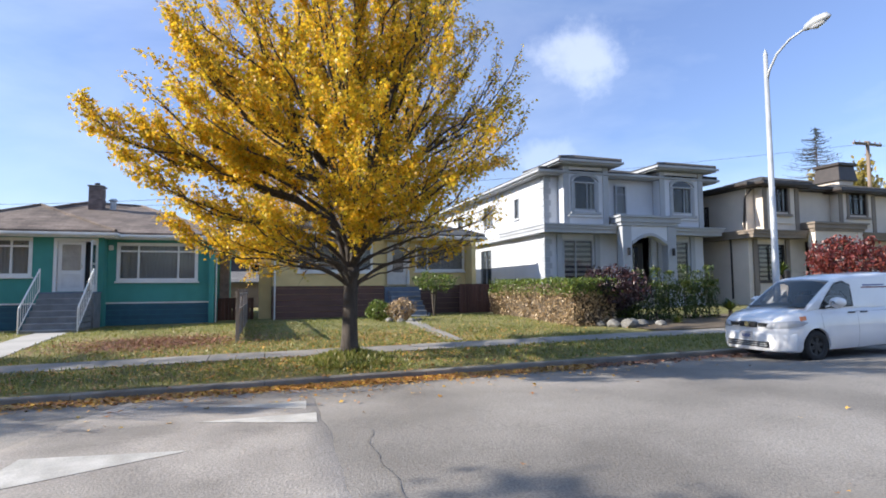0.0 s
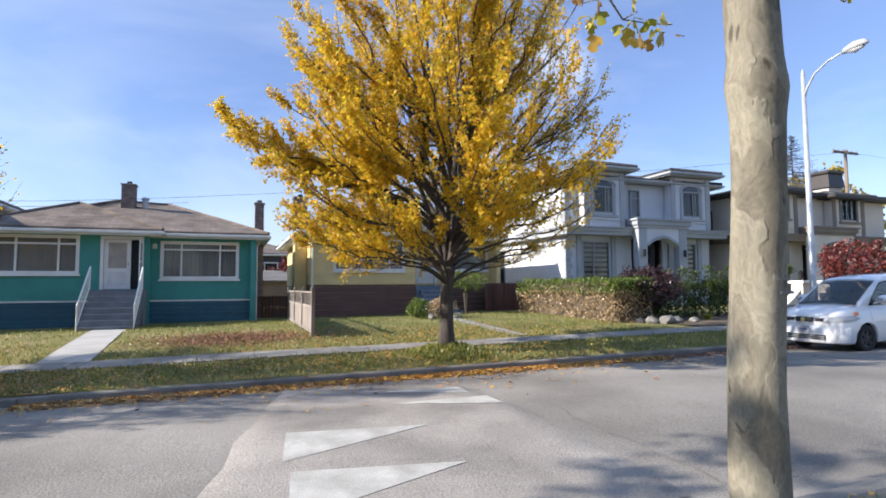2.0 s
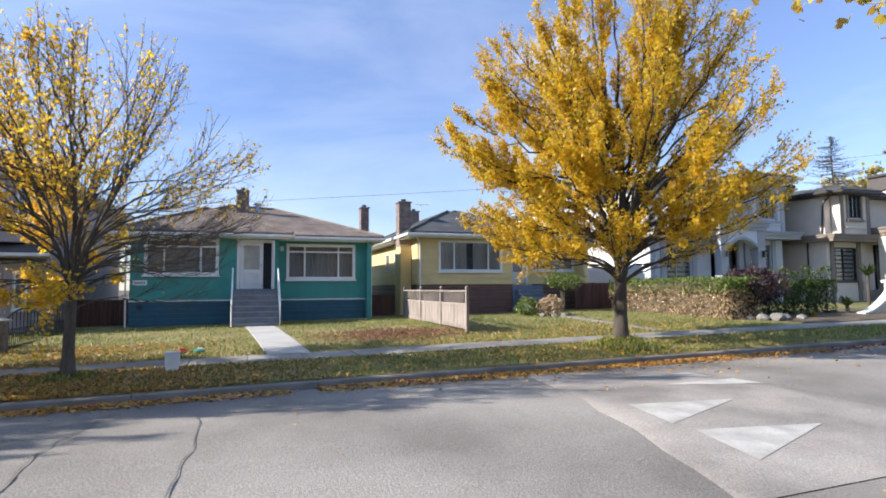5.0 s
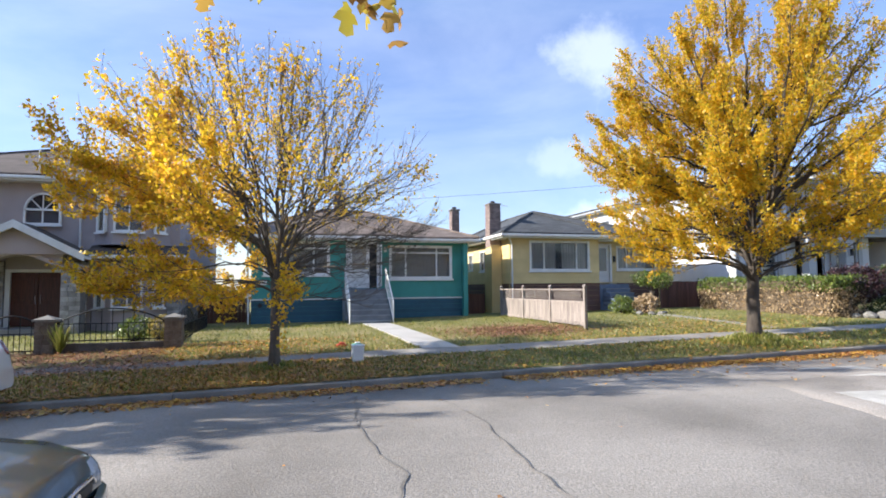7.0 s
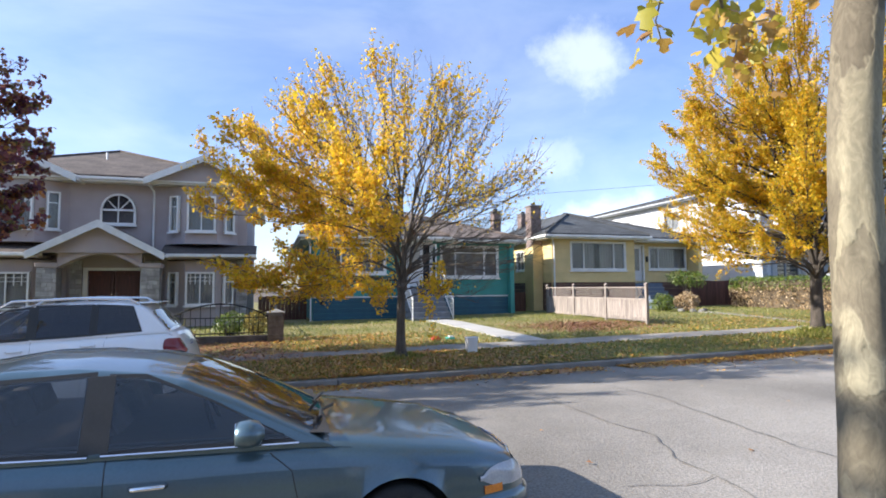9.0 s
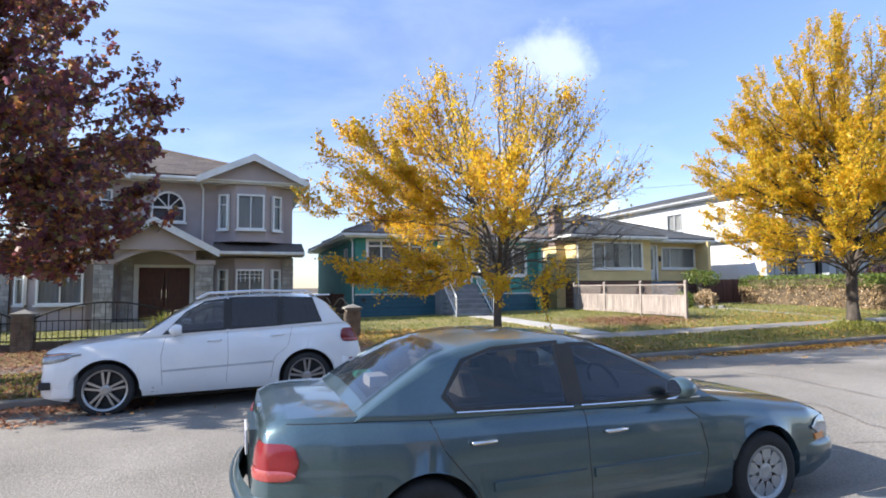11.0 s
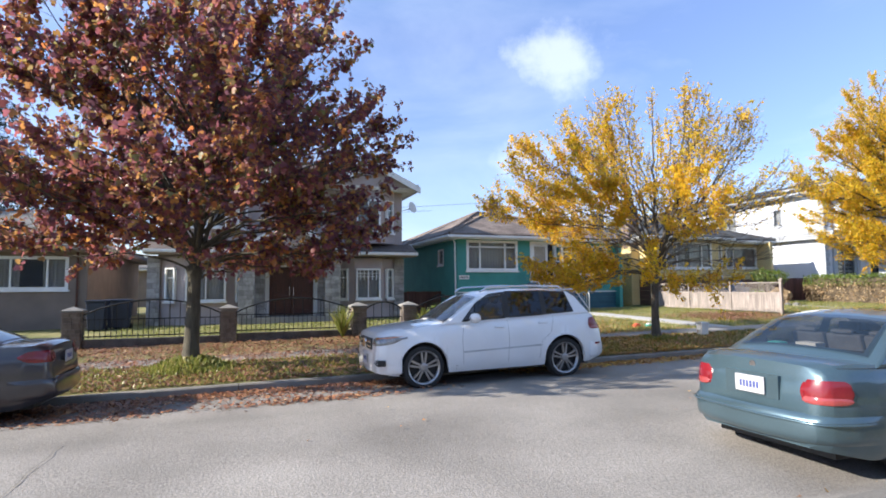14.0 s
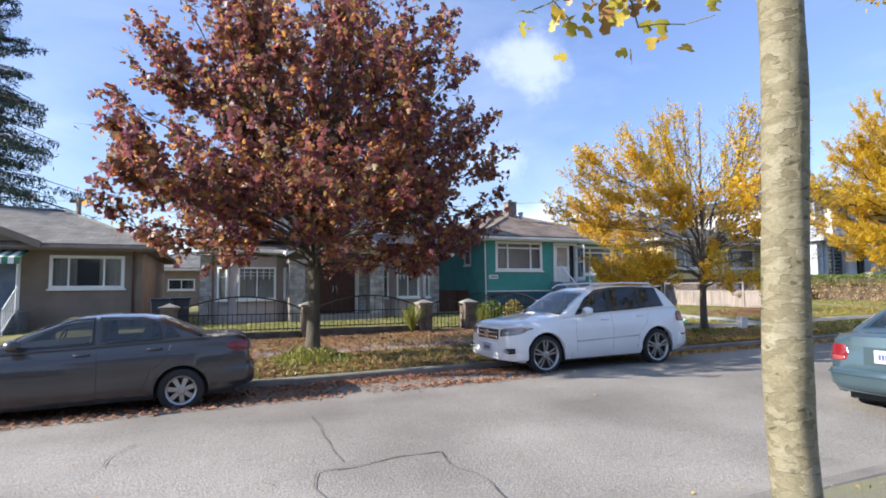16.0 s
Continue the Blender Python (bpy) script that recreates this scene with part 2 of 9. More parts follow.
M = {
    "asphalt": mat("asphalt", (0.242, 0.222, 0.20), 0.9, 0.35, 0.34, 46, 0.75, tint=(0.29, 0.268, 0.244)),
    "patch": mat("asphalt_patch", (0.272, 0.248, 0.225), 0.9, 0.6, 0.3, 46, 0.7),
    "dark_patch": mat("asphalt_dark_patch", (0.11, 0.108, 0.105), 0.9, 0.6, 0.15, 95, 0.4),
    "tar": mat("tar", (0.15, 0.14, 0.128), 0.7, 3, 0.3, 60, 0.3),
    "road_paint": mat("road_paint", (0.40, 0.385, 0.355), 0.75, 2.5, 0.16, 60, 0.3, tint=(0.50, 0.485, 0.455)),
    "kerb": mat("kerb_concrete", (0.20, 0.185, 0.165), 0.9, 1.5, 0.22, 60, 0.4),
    "concrete": mat("concrete", (0.235, 0.222, 0.205), 0.88, 1.2, 0.16, 60, 0.3, rnd=0.09),
    "path": mat("path_concrete", (0.40, 0.385, 0.365), 0.88, 1.2, 0.1, 60, 0.3, rnd=0.05),
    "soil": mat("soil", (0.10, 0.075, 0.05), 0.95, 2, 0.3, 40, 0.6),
    "grass_far": mat("lawn_dry", (0.195, 0.205, 0.042), 0.95, 0.7, 0.3, 30, 0.9, tint=(0.28, 0.225, 0.10), bdist=0.04),
    "grass_green": mat("lawn_green", (0.155, 0.17, 0.036), 0.95, 0.7, 0.3, 30, 0.9, tint=(0.235, 0.21, 0.08), bdist=0.04),
    "verge": mat("gravel_verge", (0.25, 0.225, 0.19), 0.95, 1.4, 0.25, 70, 0.9, tint=(0.21, 0.205, 0.12), bdist=0.02),
    "white": mat("white_paint", (0.74, 0.74, 0.72), 0.5, 2, 0.05, 30, 0.05),
    "white_trim": mat("white_trim", (0.66, 0.66, 0.64), 0.55, 3, 0.07, 30, 0.05),
    "teal": mat("teal_stucco", (0.055, 0.265, 0.235), 0.75, 1.5, 0.07, 90, 0.35),
    "teal_low": mat("blue_siding", (0.02, 0.095, 0.14), 0.6, 3, 0.1, 70, 0.15, rnd=0.1),
    "yellow": mat("yellow_siding", (0.60, 0.465, 0.225), 0.7, 1.5, 0.07, 70, 0.15, rnd=0.05),
    "brown_low": mat("brown_siding", (0.12, 0.062, 0.048), 0.7, 3, 0.12, 70, 0.2, rnd=0.12),
    "stucco_w": mat("pale_stucco", (0.54, 0.56, 0.60), 0.85, 1.0, 0.05, 110, 0.3),
    "stucco_g": mat("grey_trim_stucco", (0.34, 0.36, 0.39), 0.8, 1.2, 0.07, 80, 0.25, rnd=0.06),
    "stucco_b": mat("beige_stucco", (0.62, 0.55, 0.47), 0.85, 1.0, 0.06, 110, 0.3),
    "trim_b": mat("taupe_trim", (0.21, 0.175, 0.145), 0.8, 1.2, 0.08, 80, 0.25),
    "stucco_p": mat("taupe_stucco", (0.39, 0.335, 0.325), 0.85, 1.0, 0.07, 110, 0.3),
    "stucco_br": mat("brown_stucco", (0.215, 0.17, 0.14), 0.9, 1.5, 0.1, 110, 0.5),
    "stone": mat("stone_veneer", (0.33, 0.315, 0.30), 0.85, 4, 0.2, 40, 0.5, rnd=0.28),
    "pier_stone": mat("brown_pier_stone", (0.155, 0.125, 0.105), 0.88, 4, 0.25, 40, 0.5, rnd=0.25),
    "brick": mat("chimney_brick", (0.23, 0.175, 0.16), 0.9, 4, 0.2, 40, 0.4, rnd=0.25),
    "mortar": mat("mortar", (0.2, 0.18, 0.165), 0.95, 4, 0.15, 60, 0.3),
    "seat": mat("grey_car_seat", (0.10, 0.10, 0.105), 0.9, 5, 0.15, 60, 0.2),
    # near-black: unlit-room shade held in the colour; the flues use it too
    "dark": mat("interior_shade_black", (0.025, 0.026, 0.03), 0.9, 2, 0.2, 30, 0),
    "curtain": mat("curtain", (0.76, 0.75, 0.71), 0.9, 3, 0.12, 14, 0.3, stretch=(6, 6, 0.3)),
    "blind": mat("window_blind", (0.68, 0.66, 0.60), 0.8, 2, 0.1, 30, 0.1),
    "door_light": mat("curtained_door_glass", (0.36, 0.34, 0.31), 0.15, 2, 0.15, 30, 0.0, coat=0.6),
    "tread": mat("pale_step_tread", (0.27, 0.285, 0.30), 0.85, 3, 0.14, 60, 0.25, rnd=0.08),
    "bronze": mat("dark_window_frame", (0.03, 0.022, 0.018), 0.45, 3, 0.15, 40, 0.05),
    "door_wood": mat("brown_door_wood", (0.075, 0.022, 0.014), 0.42, 3, 0.25, 30, 0.2, stretch=(8, 8, 0.6)),
    "steps": mat("grey_step_paint", (0.20, 0.215, 0.235), 0.8, 3, 0.14, 60, 0.25, rnd=0.08),
    "steps_blue": mat("blue_step_paint", (0.13, 0.17, 0.24), 0.75, 3, 0.12, 60, 0.2, rnd=0.08),
    "iron": mat("black_iron", (0.018, 0.018, 0.02), 0.45, 6, 0.2, 60, 0.1, 0.4),
    "steel": mat("galvanised_steel", (0.42, 0.44, 0.46), 0.5, 3, 0.12, 60, 0.08, 0.35),
    "wood_grey": mat("weathered_fence_wood", (0.25, 0.215, 0.195), 0.9, 2, 0.24, 25, 0.4, stretch=(6, 6, 0.6), rnd=0.14),
    "fence_brown": mat("brown_fence_wood", (0.11, 0.05, 0.035), 0.85, 2, 0.2, 25, 0.3, stretch=(6, 6, 0.6), rnd=0.2),
    "pole_wood": mat("pole_wood", (0.20, 0.15, 0.11), 0.9, 2, 0.2, 25, 0.4, stretch=(6, 6, 0.4)),
    "rubber": mat("tyre_rubber", (0.018, 0.018, 0.019), 0.85, 5, 0.2, 60, 0.2),
    "alloy": mat("alloy_wheel", (0.36, 0.36, 0.37), 0.3, 5, 0.06, 60, 0.02, 0.85),
    "hubcap": mat("silver_hubcap", (0.40, 0.41, 0.42), 0.35, 5, 0.08, 60, 0.02, 0.5),
    "plastic": mat("black_plastic", (0.02, 0.02, 0.021), 0.6, 5, 0.15, 60, 0.08),
    "chrome": mat("chrome", (0.7, 0.7, 0.71), 0.12, 5, 0.03, 60, 0.0, 1.0),
    "red_lens": mat("red_lamp_lens", (0.17, 0.010, 0.016), 0.22, 5, 0.1, 60, 0.0, coat=0.5),
    "clear_lens": mat("clear_lamp_lens", (0.36, 0.37, 0.39), 0.1, 5, 0.1, 60, 0.0, coat=1.0),
    "pink_lens": mat("pale_pink_lens", (0.27, 0.045, 0.045), 0.12, 5, 0.1, 60, 0.0, coat=1.0),
    "smoke_lens": mat("dark_lamp_lens", (0.22, 0.225, 0.235), 0.08, 9, 0.5, 60, 0.0, 0.3, coat=1.0),
    "amber_lens": mat("amber_lamp_lens", (0.6, 0.18, 0.02), 0.15, 5, 0.1, 60, 0.0, coat=1.0),
    "plate": mat("number_plate", (0.40, 0.40, 0.42), 0.5, 5, 0.04, 60, 0.0),
    "plate_ink": mat("plate_ink", (0.05, 0.07, 0.22), 0.5, 5, 0.04, 60, 0.0),
    "car_teal": mat("teal_car_paint", (0.068, 0.114, 0.14), 0.30, 2, 0.06, 60, 0.0, 0.55, coat=1.0),
    "car_white": mat("white_car_paint", (0.72, 0.725, 0.74), 0.35, 2, 0.03, 60, 0.0, coat=1.0),
    "car_grey": mat("grey_car_paint", (0.048, 0.046, 0.052), 0.32, 2, 0.06, 60, 0.0, 0.5, coat=1.0),
    "wall_dark": mat("dark_wall_stone", (0.115, 0.095, 0.085), 0.9, 3, 0.3, 30, 0.4),
    "rock": mat("garden_rock", (0.17, 0.165, 0.155), 0.9, 4, 0.25, 30, 0.6, rnd=0.2),
    "tub": mat("white_plastic_tub", (0.70, 0.70, 0.69), 0.45, 4, 0.05, 40, 0.03),
    "toy_green": mat("turquoise_plastic", (0.05, 0.42, 0.36), 0.4, 4, 0.05, 40, 0.0),
    "toy_red": mat("red_plastic", (0.5, 0.06, 0.03), 0.4, 4, 0.05, 40, 0.0),
    "bin_blue": mat("dark_blue_bin", (0.018, 0.026, 0.05), 0.5, 4, 0.12, 40, 0.05),
    "awning_g": mat("green_awning", (0.05, 0.16, 0.10), 0.6, 4, 0.1, 40, 0.05),
    "bark": mat("maple_bark", (0.075, 0.062, 0.052), 0.95, 3, 0.25, 22, 0.9, stretch=(4, 4, 0.7), bdist=0.03),
    "bark_half": mat("maple_bark_brown", (0.115, 0.097, 0.08), 0.95, 3, 0.25, 22, 0.9, stretch=(4, 4, 0.7), bdist=0.03),
    "bark_red": mat("maple_bark_grey", (0.09, 0.08, 0.058), 0.95, 3, 0.25, 22, 0.9, stretch=(4, 4, 0.7), bdist=0.03),
    "glass": glass_mat("window_glass", (0.05, 0.06, 0.07), alpha=0.34),
    "glass_car": glass_mat("car_glass", (0.008, 0.012, 0.018), 0.5, ior=1.85),
    "glass_tint": glass_mat("tinted_car_glass", (0.004, 0.005, 0.007), 0.95, ior=1.42),
    "roof_brown": shingle_mat("brown_shingles", (0.155, 0.118, 0.10), 0.2, (0.215, 0.168, 0.142)),
    "roof_grey": shingle_mat("grey_shingles", (0.07, 0.075, 0.082), 0.16),
    "roof_dark": shingle_mat("charcoal_shingles", (0.055, 0.056, 0.06), 0.16),
    "roof_tile": shingle_mat("brown_concrete_tiles", (0.10, 0.078, 0.068), 0.3),
    "roof_pale": shingle_mat("pale_grey_shingles", (0.17, 0.16, 0.15), 0.16),
}


# ---- mesh helpers ----
class MB:
    """A mesh being put together in world coordinates."""

    def __init__(self):
        self.v, self.f = [], []

    def add(self, verts, faces):
        k = len(self.v)
        self.v += [tuple(p) for p in verts]
        self.f += [tuple(i + k for i in f) for f in faces]
        return self

    def box(self, x0, x1, y0, y1, z0, z1):
        return self.add([(x, y, z) for z in (z0, z1) for y in (y0, y1) for x in (x0, x1)],
                        [(0, 2, 3, 1), (4, 5, 7, 6), (0, 1, 5, 4), (2, 6, 7, 3), (0, 4, 6, 2), (1, 3, 7, 5)])

    def prism(self, poly, axis, a, b):
        """poly: 2D outline; axis 0, 1, 2: extruded along x, y or z from a to b."""
        n = len(poly)

        def put(p, h):
            return {0: (h, p[0], p[1]), 1: (p[0], h, p[1]), 2: (p[0], p[1], h)}[axis]
        return self.add([put(p, a) for p in poly] + [put(p, b) for p in poly],
                        [tuple(range(n))[::-1], tuple(range(n, 2 * n))] + [(i, (i + 1) % n, (i + 1) % n + n, i + n) for i in range(n)])

    def tube(self, path, radii, n=8, cap=True):
        path = [Vector(p) for p in path]
        if isinstance(radii, (int, float)):
            radii = [radii] * len(path)
        k = len(self.v)
        ref = Vector((0.31, 0.17, 0.93)).normalized()
        for i, p in enumerate(path):
            d = (path[min(i + 1, len(path) - 1)] - path[max(i - 1, 0)]).normalized()
            u = d.cross(ref if abs(d.dot(ref)) < 0.95 else Vector((1, 0, 0))).normalized()
            w = d.cross(u)
            for j in range(n):
                a = 2 * math.pi * j / n
                self.v.append(tuple(p + (u * math.cos(a) + w * math.sin(a)) * radii[i]))
        for i in range(len(path) - 1):
            for j in range(n):
                a, b = k + i * n + j, k + i * n + (j + 1) % n
                self.f.append((a, b, b + n, a + n))
        if cap:
            self.f.append(tuple(k + j for j in range(n))[::-1])
            self.f.append(tuple(k + (len(path) - 1) * n + j for j in range(n)))
        return self

    def slab(self, pts, t):
        """A plate: a polygon of 3D points thickened downwards by t."""
        n = len(pts)
        return self.add(list(pts) + [(p[0], p[1], p[2] - t) for p in pts],
                        [tuple(range(n)), tuple(range(2 * n - 1, n - 1, -1))] + [(i, i + n, (i + 1) % n + n, (i + 1) % n) for i in range(n)])

    def grid(self, fn, us, vs):
        k, w = len(self.v), len(us)
        for v in vs:
            for u in us:
                self.v.append(tuple(fn(u, v)))
        for j in range(len(vs) - 1):
            for i in range(w - 1):
                a = k + j * w + i
                self.f.append((a, a + 1, a + w + 1, a + w))
        return self


def mesh(name, mb, material, origin=(0, 0, 0), bevel=0.0, smooth=False, uv=False):
    me = bpy.data.meshes.new(name)
    o = Vector(origin)
    me.from_pydata([(p[0] - o.x, p[1] - o.y, p[2] - o.z) for p in mb.v], [], mb.f)
    me.validate()
    if bevel:
        bm = bmesh.new()
        bm.from_mesh(me)
        bmesh.ops.recalc_face_normals(bm, faces=bm.faces)
        bmesh.ops.bevel(bm, geom=[e for e in bm.edges if len(e.link_faces) == 2 and e.calc_face_angle(0) > 0.6], offset=bevel, segments=2, affect="EDGES", profile=0.5)
        bm.to_mesh(me)
        bm.free()
    if "wall" in name or name == "bay":
        bm = bmesh.new()
        bm.from_mesh(me)
        bmesh.ops.remove_doubles(bm, verts=bm.verts, dist=1e-4)
        bm.to_mesh(me)
        bm.free()
    if smooth:
        me.polygons.foreach_set("use_smooth", [True] * len(me.polygons))
    if uv:
        lay = me.uv_layers.new(name="UVMap")
        for p in me.polygons:
            n = p.normal
            hdir = Vector((-n.y, n.x, 0))
            hdir = hdir.normalized() if hdir.length > 1e-4 else Vector((1, 0, 0))
            up = n.cross(hdir)
            for li in p.loop_indices:
                c = me.vertices[me.loops[li].vertex_index].co
                lay.data[li].uv = (c.dot(hdir), c.dot(up))
    me.materials.append(M[material] if isinstance(material, str) else material)
    return me


def part(name, mb, material, parent, label="", bevel=0.0, smooth=False, uv=False):
    org = parent.matrix_world.translation if parent.parent is None else parent.parent.matrix_world.translation
    ob = new(name, mesh(name, mb, material, org, bevel, smooth, uv))
    ob.parent = parent
    return tagged(ob, label) if label else ob


def thing(name, at, label, category, group="", kind=""):
    ob = new(name)
    ob.location = at
    ob.matrix_world = Matrix.Translation(at)
    return tagged(ob, label, category, group, kind)


def solid(name, mb, material, label, category, group="", kind="", at=None, bevel=0.0, smooth=False, uv=False):
    at = at if at is not None else mb.v[0]
    ob = new(name, mesh(name, mb, material, at, bevel, smooth, uv))
    ob.location = at
    return tagged(ob, label, category, group, kind)


# ---- ground ----
SLOPE = 0.013


def rise(y):
    """Height of the street's cross-section above its falling line."""
    pts = [(-40, 0.5), (-6, 0.25), (-1.2, 0.17), (0.6, 0.15), (3.15, 0.08), (3.151, -0.06), (3.5, -0.05), (5.2, 0.06), (7.0, 0.11), (8.6, 0.06), (10.35, -0.02), (10.6, -0.03),
           (10.601, 0.10), (10.75, 0.10), (11.6, 0.155), (13.0, 0.2), (14.2, 0.21), (17.0, 0.31), (20.5, 0.40), (60, 0.5), (400, 0.5)]
    return float(np.interp(y, [p[0] for p in pts], [p[1] for p in pts]))


def gz(x, y):
    return SLOPE * max(-60, min(60, x)) + rise(y)


def sheet(x0, x1, ys, lift=0.0, dx=2.0, bumpy=0.0):
    n = max(1, int((x1 - x0) / dx))
    xs = [x0 + (x1 - x0) * i / n for i in range(n + 1)]
    return MB().grid(lambda u, v: (u, v, gz(u, v) + lift + (bumpy * noise.noise((u * 0.6, v * 0.6, 0)) if bumpy else 0)), xs, ys)


def span(a, b, step):
    n = max(1, round((b - a) / step))
    return [a + (b - a) * i / n for i in range(n + 1)]


ground = MB()
for ys, xs in (([-400, -150, -40, -15, -6, -3, -1.2, 0.6, 2, 3.12], None),
               ([3.12, 3.35, 7, 10.45, 10.65], None),
               ([10.65, 11.6, 13.0, 14.2, 17, 20.5, 30, 60, 150, 400, 1500], None)):
    xs = [-1500, -300, -60] + span(-50, 50, 4) + [60, 300, 1500]
    ground.grid(lambda u, v: (u, v, SLOPE * max(-60, min(60, u)) + rise(v) - 0.09), xs, ys)
solid("ground", ground, "soil", "bare earth under the lawns and the street", "ground", kind="structure", at=(0, 0, 0))

road = sheet(-90, 90, span(3.15, 10.6, 0.45), 0.0, 1.5, 0.008)
solid("road", road, "asphalt", "worn grey asphalt residential street with cracks", "road", kind="structure", at=(0, 0, 0), smooth=True)


def lawn(name, x0, x1, ys, material, label, lift=0.0):
    return solid(name, sheet(x0, x1, ys, lift, 0.7, 0.02), material, label, "lawn", kind="structure", at=(0, 0, 0), smooth=True)


lawn("boulevard_far", -90, 90, span(10.75, 13.0, 0.4), "grass_green", "patchy green boulevard grass strewn with fallen leaves")
lawn("boulevard_near", -90, 90, span(0.6, 3.0, 0.5), "verge", "trodden gravelly boulevard with thin grass and fallen leaves")
lawn("lawn_green_house", -13.0, -0.75, span(14.2, 26.0, 0.5), "grass_far", "dry yellowing front lawn with leaf litter")
lawn("lawn_yellow_house", -0.75, 9.6, span(14.2, 26.0, 0.5), "grass_green", "green front lawn with scattered leaves")
lawn("lawn_grey_house", -24.9, -13.0, span(17.2, 26.0, 0.6), "grass_green", "short green fenced front lawn")
lawn("lawn_verge", -24.9, -13.0, span(14.2, 17.2, 0.5), "grass_far", "leaf-covered verge before the fence")
lawn("lawn_brown_house", -90, -24.9, span(14.2, 26.0, 0.8), "grass_green", "green front lawn")
lawn("lawn_right", 9.6, 90, span(14.2, 30.0, 0.8), "grass_green", "planted front garden ground")
lawn("lawn_near", -90, 90, span(-14.0, -1.2, 1.2), "grass_green", "grass on the near side")
lawn("yard_back", -90, 90, span(26.0, 60.0, 3.0), "grass_far", "back yards behind the houses", -0.02)

# kerbs, in cast lengths
for nm, y0, y1 in (("kerb_far", 10.6, 10.75), ("kerb_near", 3.0, 3.15)):
    k = thing(nm, (0, 0, 0), "weathered concrete kerb along the street", "kerb", kind="structure")
    for i in range(-16, 14):
        a, b = i * 3.0 + 0.006, i * 3.0 + 2.994
        top = 0.10
        mb = MB()
        mb.add([(x, y, z + SLOPE * x) for x in (a, b) for y, z in ((y0, -0.12), (y0, top - 0.02), (y0 + 0.02, top), (y1 - 0.0, top + 0.004), (y1, -0.12))],
               [(0, 1, 2, 3, 4), (9, 8, 7, 6, 5), (0, 5, 6, 1), (1, 6, 7, 2), (2, 7, 8, 3), (3, 8, 9, 4), (4, 9, 5, 0)])
        part("kerbstone", mb, "kerb", k)

# pavement slabs
for nm, y0, y1, x0, x1 in (("pavement_far", 13.0, 14.2, -36, 36), ("pavement_near", -1.2, 0.6, -32, 12)):
    p = thing(nm, (0, 0, 0), "pale concrete pavement in square slabs", "pavement", kind="structure")
    x = x0
    while x < x1:
        mb = MB()
        t = random.uniform(-0.006, 0.006)
        mb.slab([(a, b, gz(a, b) + 0.022 + t) for a, b in ((x + 0.008, y0), (x + 1.192, y0), (x + 1.192, y1), (x + 0.008, y1))], 0.1)
        part("slab", mb, "concrete", p)
        x += 1.2

walk_green = thing("garden_path", (-7, 19, 0), "pale concrete path from pavement to the steps", "path", kind="structure")
for i in range(6):
    a, b = 14.2 + i * 1.55, 14.2 + (i + 1) * 1.55 - 0.012
    xa, xb = -6.75 - 0.065 * (a - 14.2), -6.75 - 0.065 * (b - 14.2)
    part("slab", MB().slab([(xa, a, gz(xa, a) + 0.03), (xa + 1.0, a, gz(xa, a) + 0.03), (xb + 1.0, b, gz(xb, b) + 0.03), (xb, b, gz(xb, b) + 0.03)], 0.1), "path", walk_green)
walk_yellow = thing("garden_path", (5, 19, 0), "old concrete path with a sunken step on the lawn", "path", kind="structure")
for i in range(5):
    a, b = 14.6 + i * 1.5, 14.6 + (i + 1) * 1.5 - 0.02
    part("slab", MB().slab([(4.78 + 0.04 * (a - 14.6), a, gz(5, a) + 0.022), (5.2 + 0.06 * (a - 14.6), a, gz(5, a) + 0.022), (5.2 + 0.06 * (b - 14.6), b, gz(5, b) + 0.022), (4.78 + 0.04 * (b - 14.6), b, gz(5, b) + 0.022)], 0.1), "concrete", walk_yellow)

# speed hump markings
for tri in (((-2.30, 6.66), (-2.42, 5.68), (-0.72, 6.38)), ((-2.37, 5.38), (-2.48, 4.42), (-0.76, 5.06)),
            ((-0.82, 7.72), (0.62, 7.02), (0.66, 7.68)), ((-0.72, 8.82), (0.55, 8.02), (0.60, 8.66))):
    c = tri[1]
    mb = MB()
    n = 8
    for i in range(n):
        f = []
        for s in (i / n, (i + 1) / n):
            for q in ((0, 2), (1, 2)) if tri[2][0] < 0 else ((0, 1), (0, 2)):
                a, b = tri[q[0]], tri[q[1]]
                f.append((a[0] + (b[0] - a[0]) * s, a[1] + (b[1] - a[1]) * s))
        pts = [f[0], f[1], f[3], f[2]]
        mb.add([(x, y, gz(x, y) + 0.016) for x, y in pts], [(0, 1, 2, 3)])
    solid("road_marking", mb, "road_paint", "worn white triangle painted on the speed hump", "road marking", "speed hump triangles", kind="structure", at=(c[0], c[1], 0))


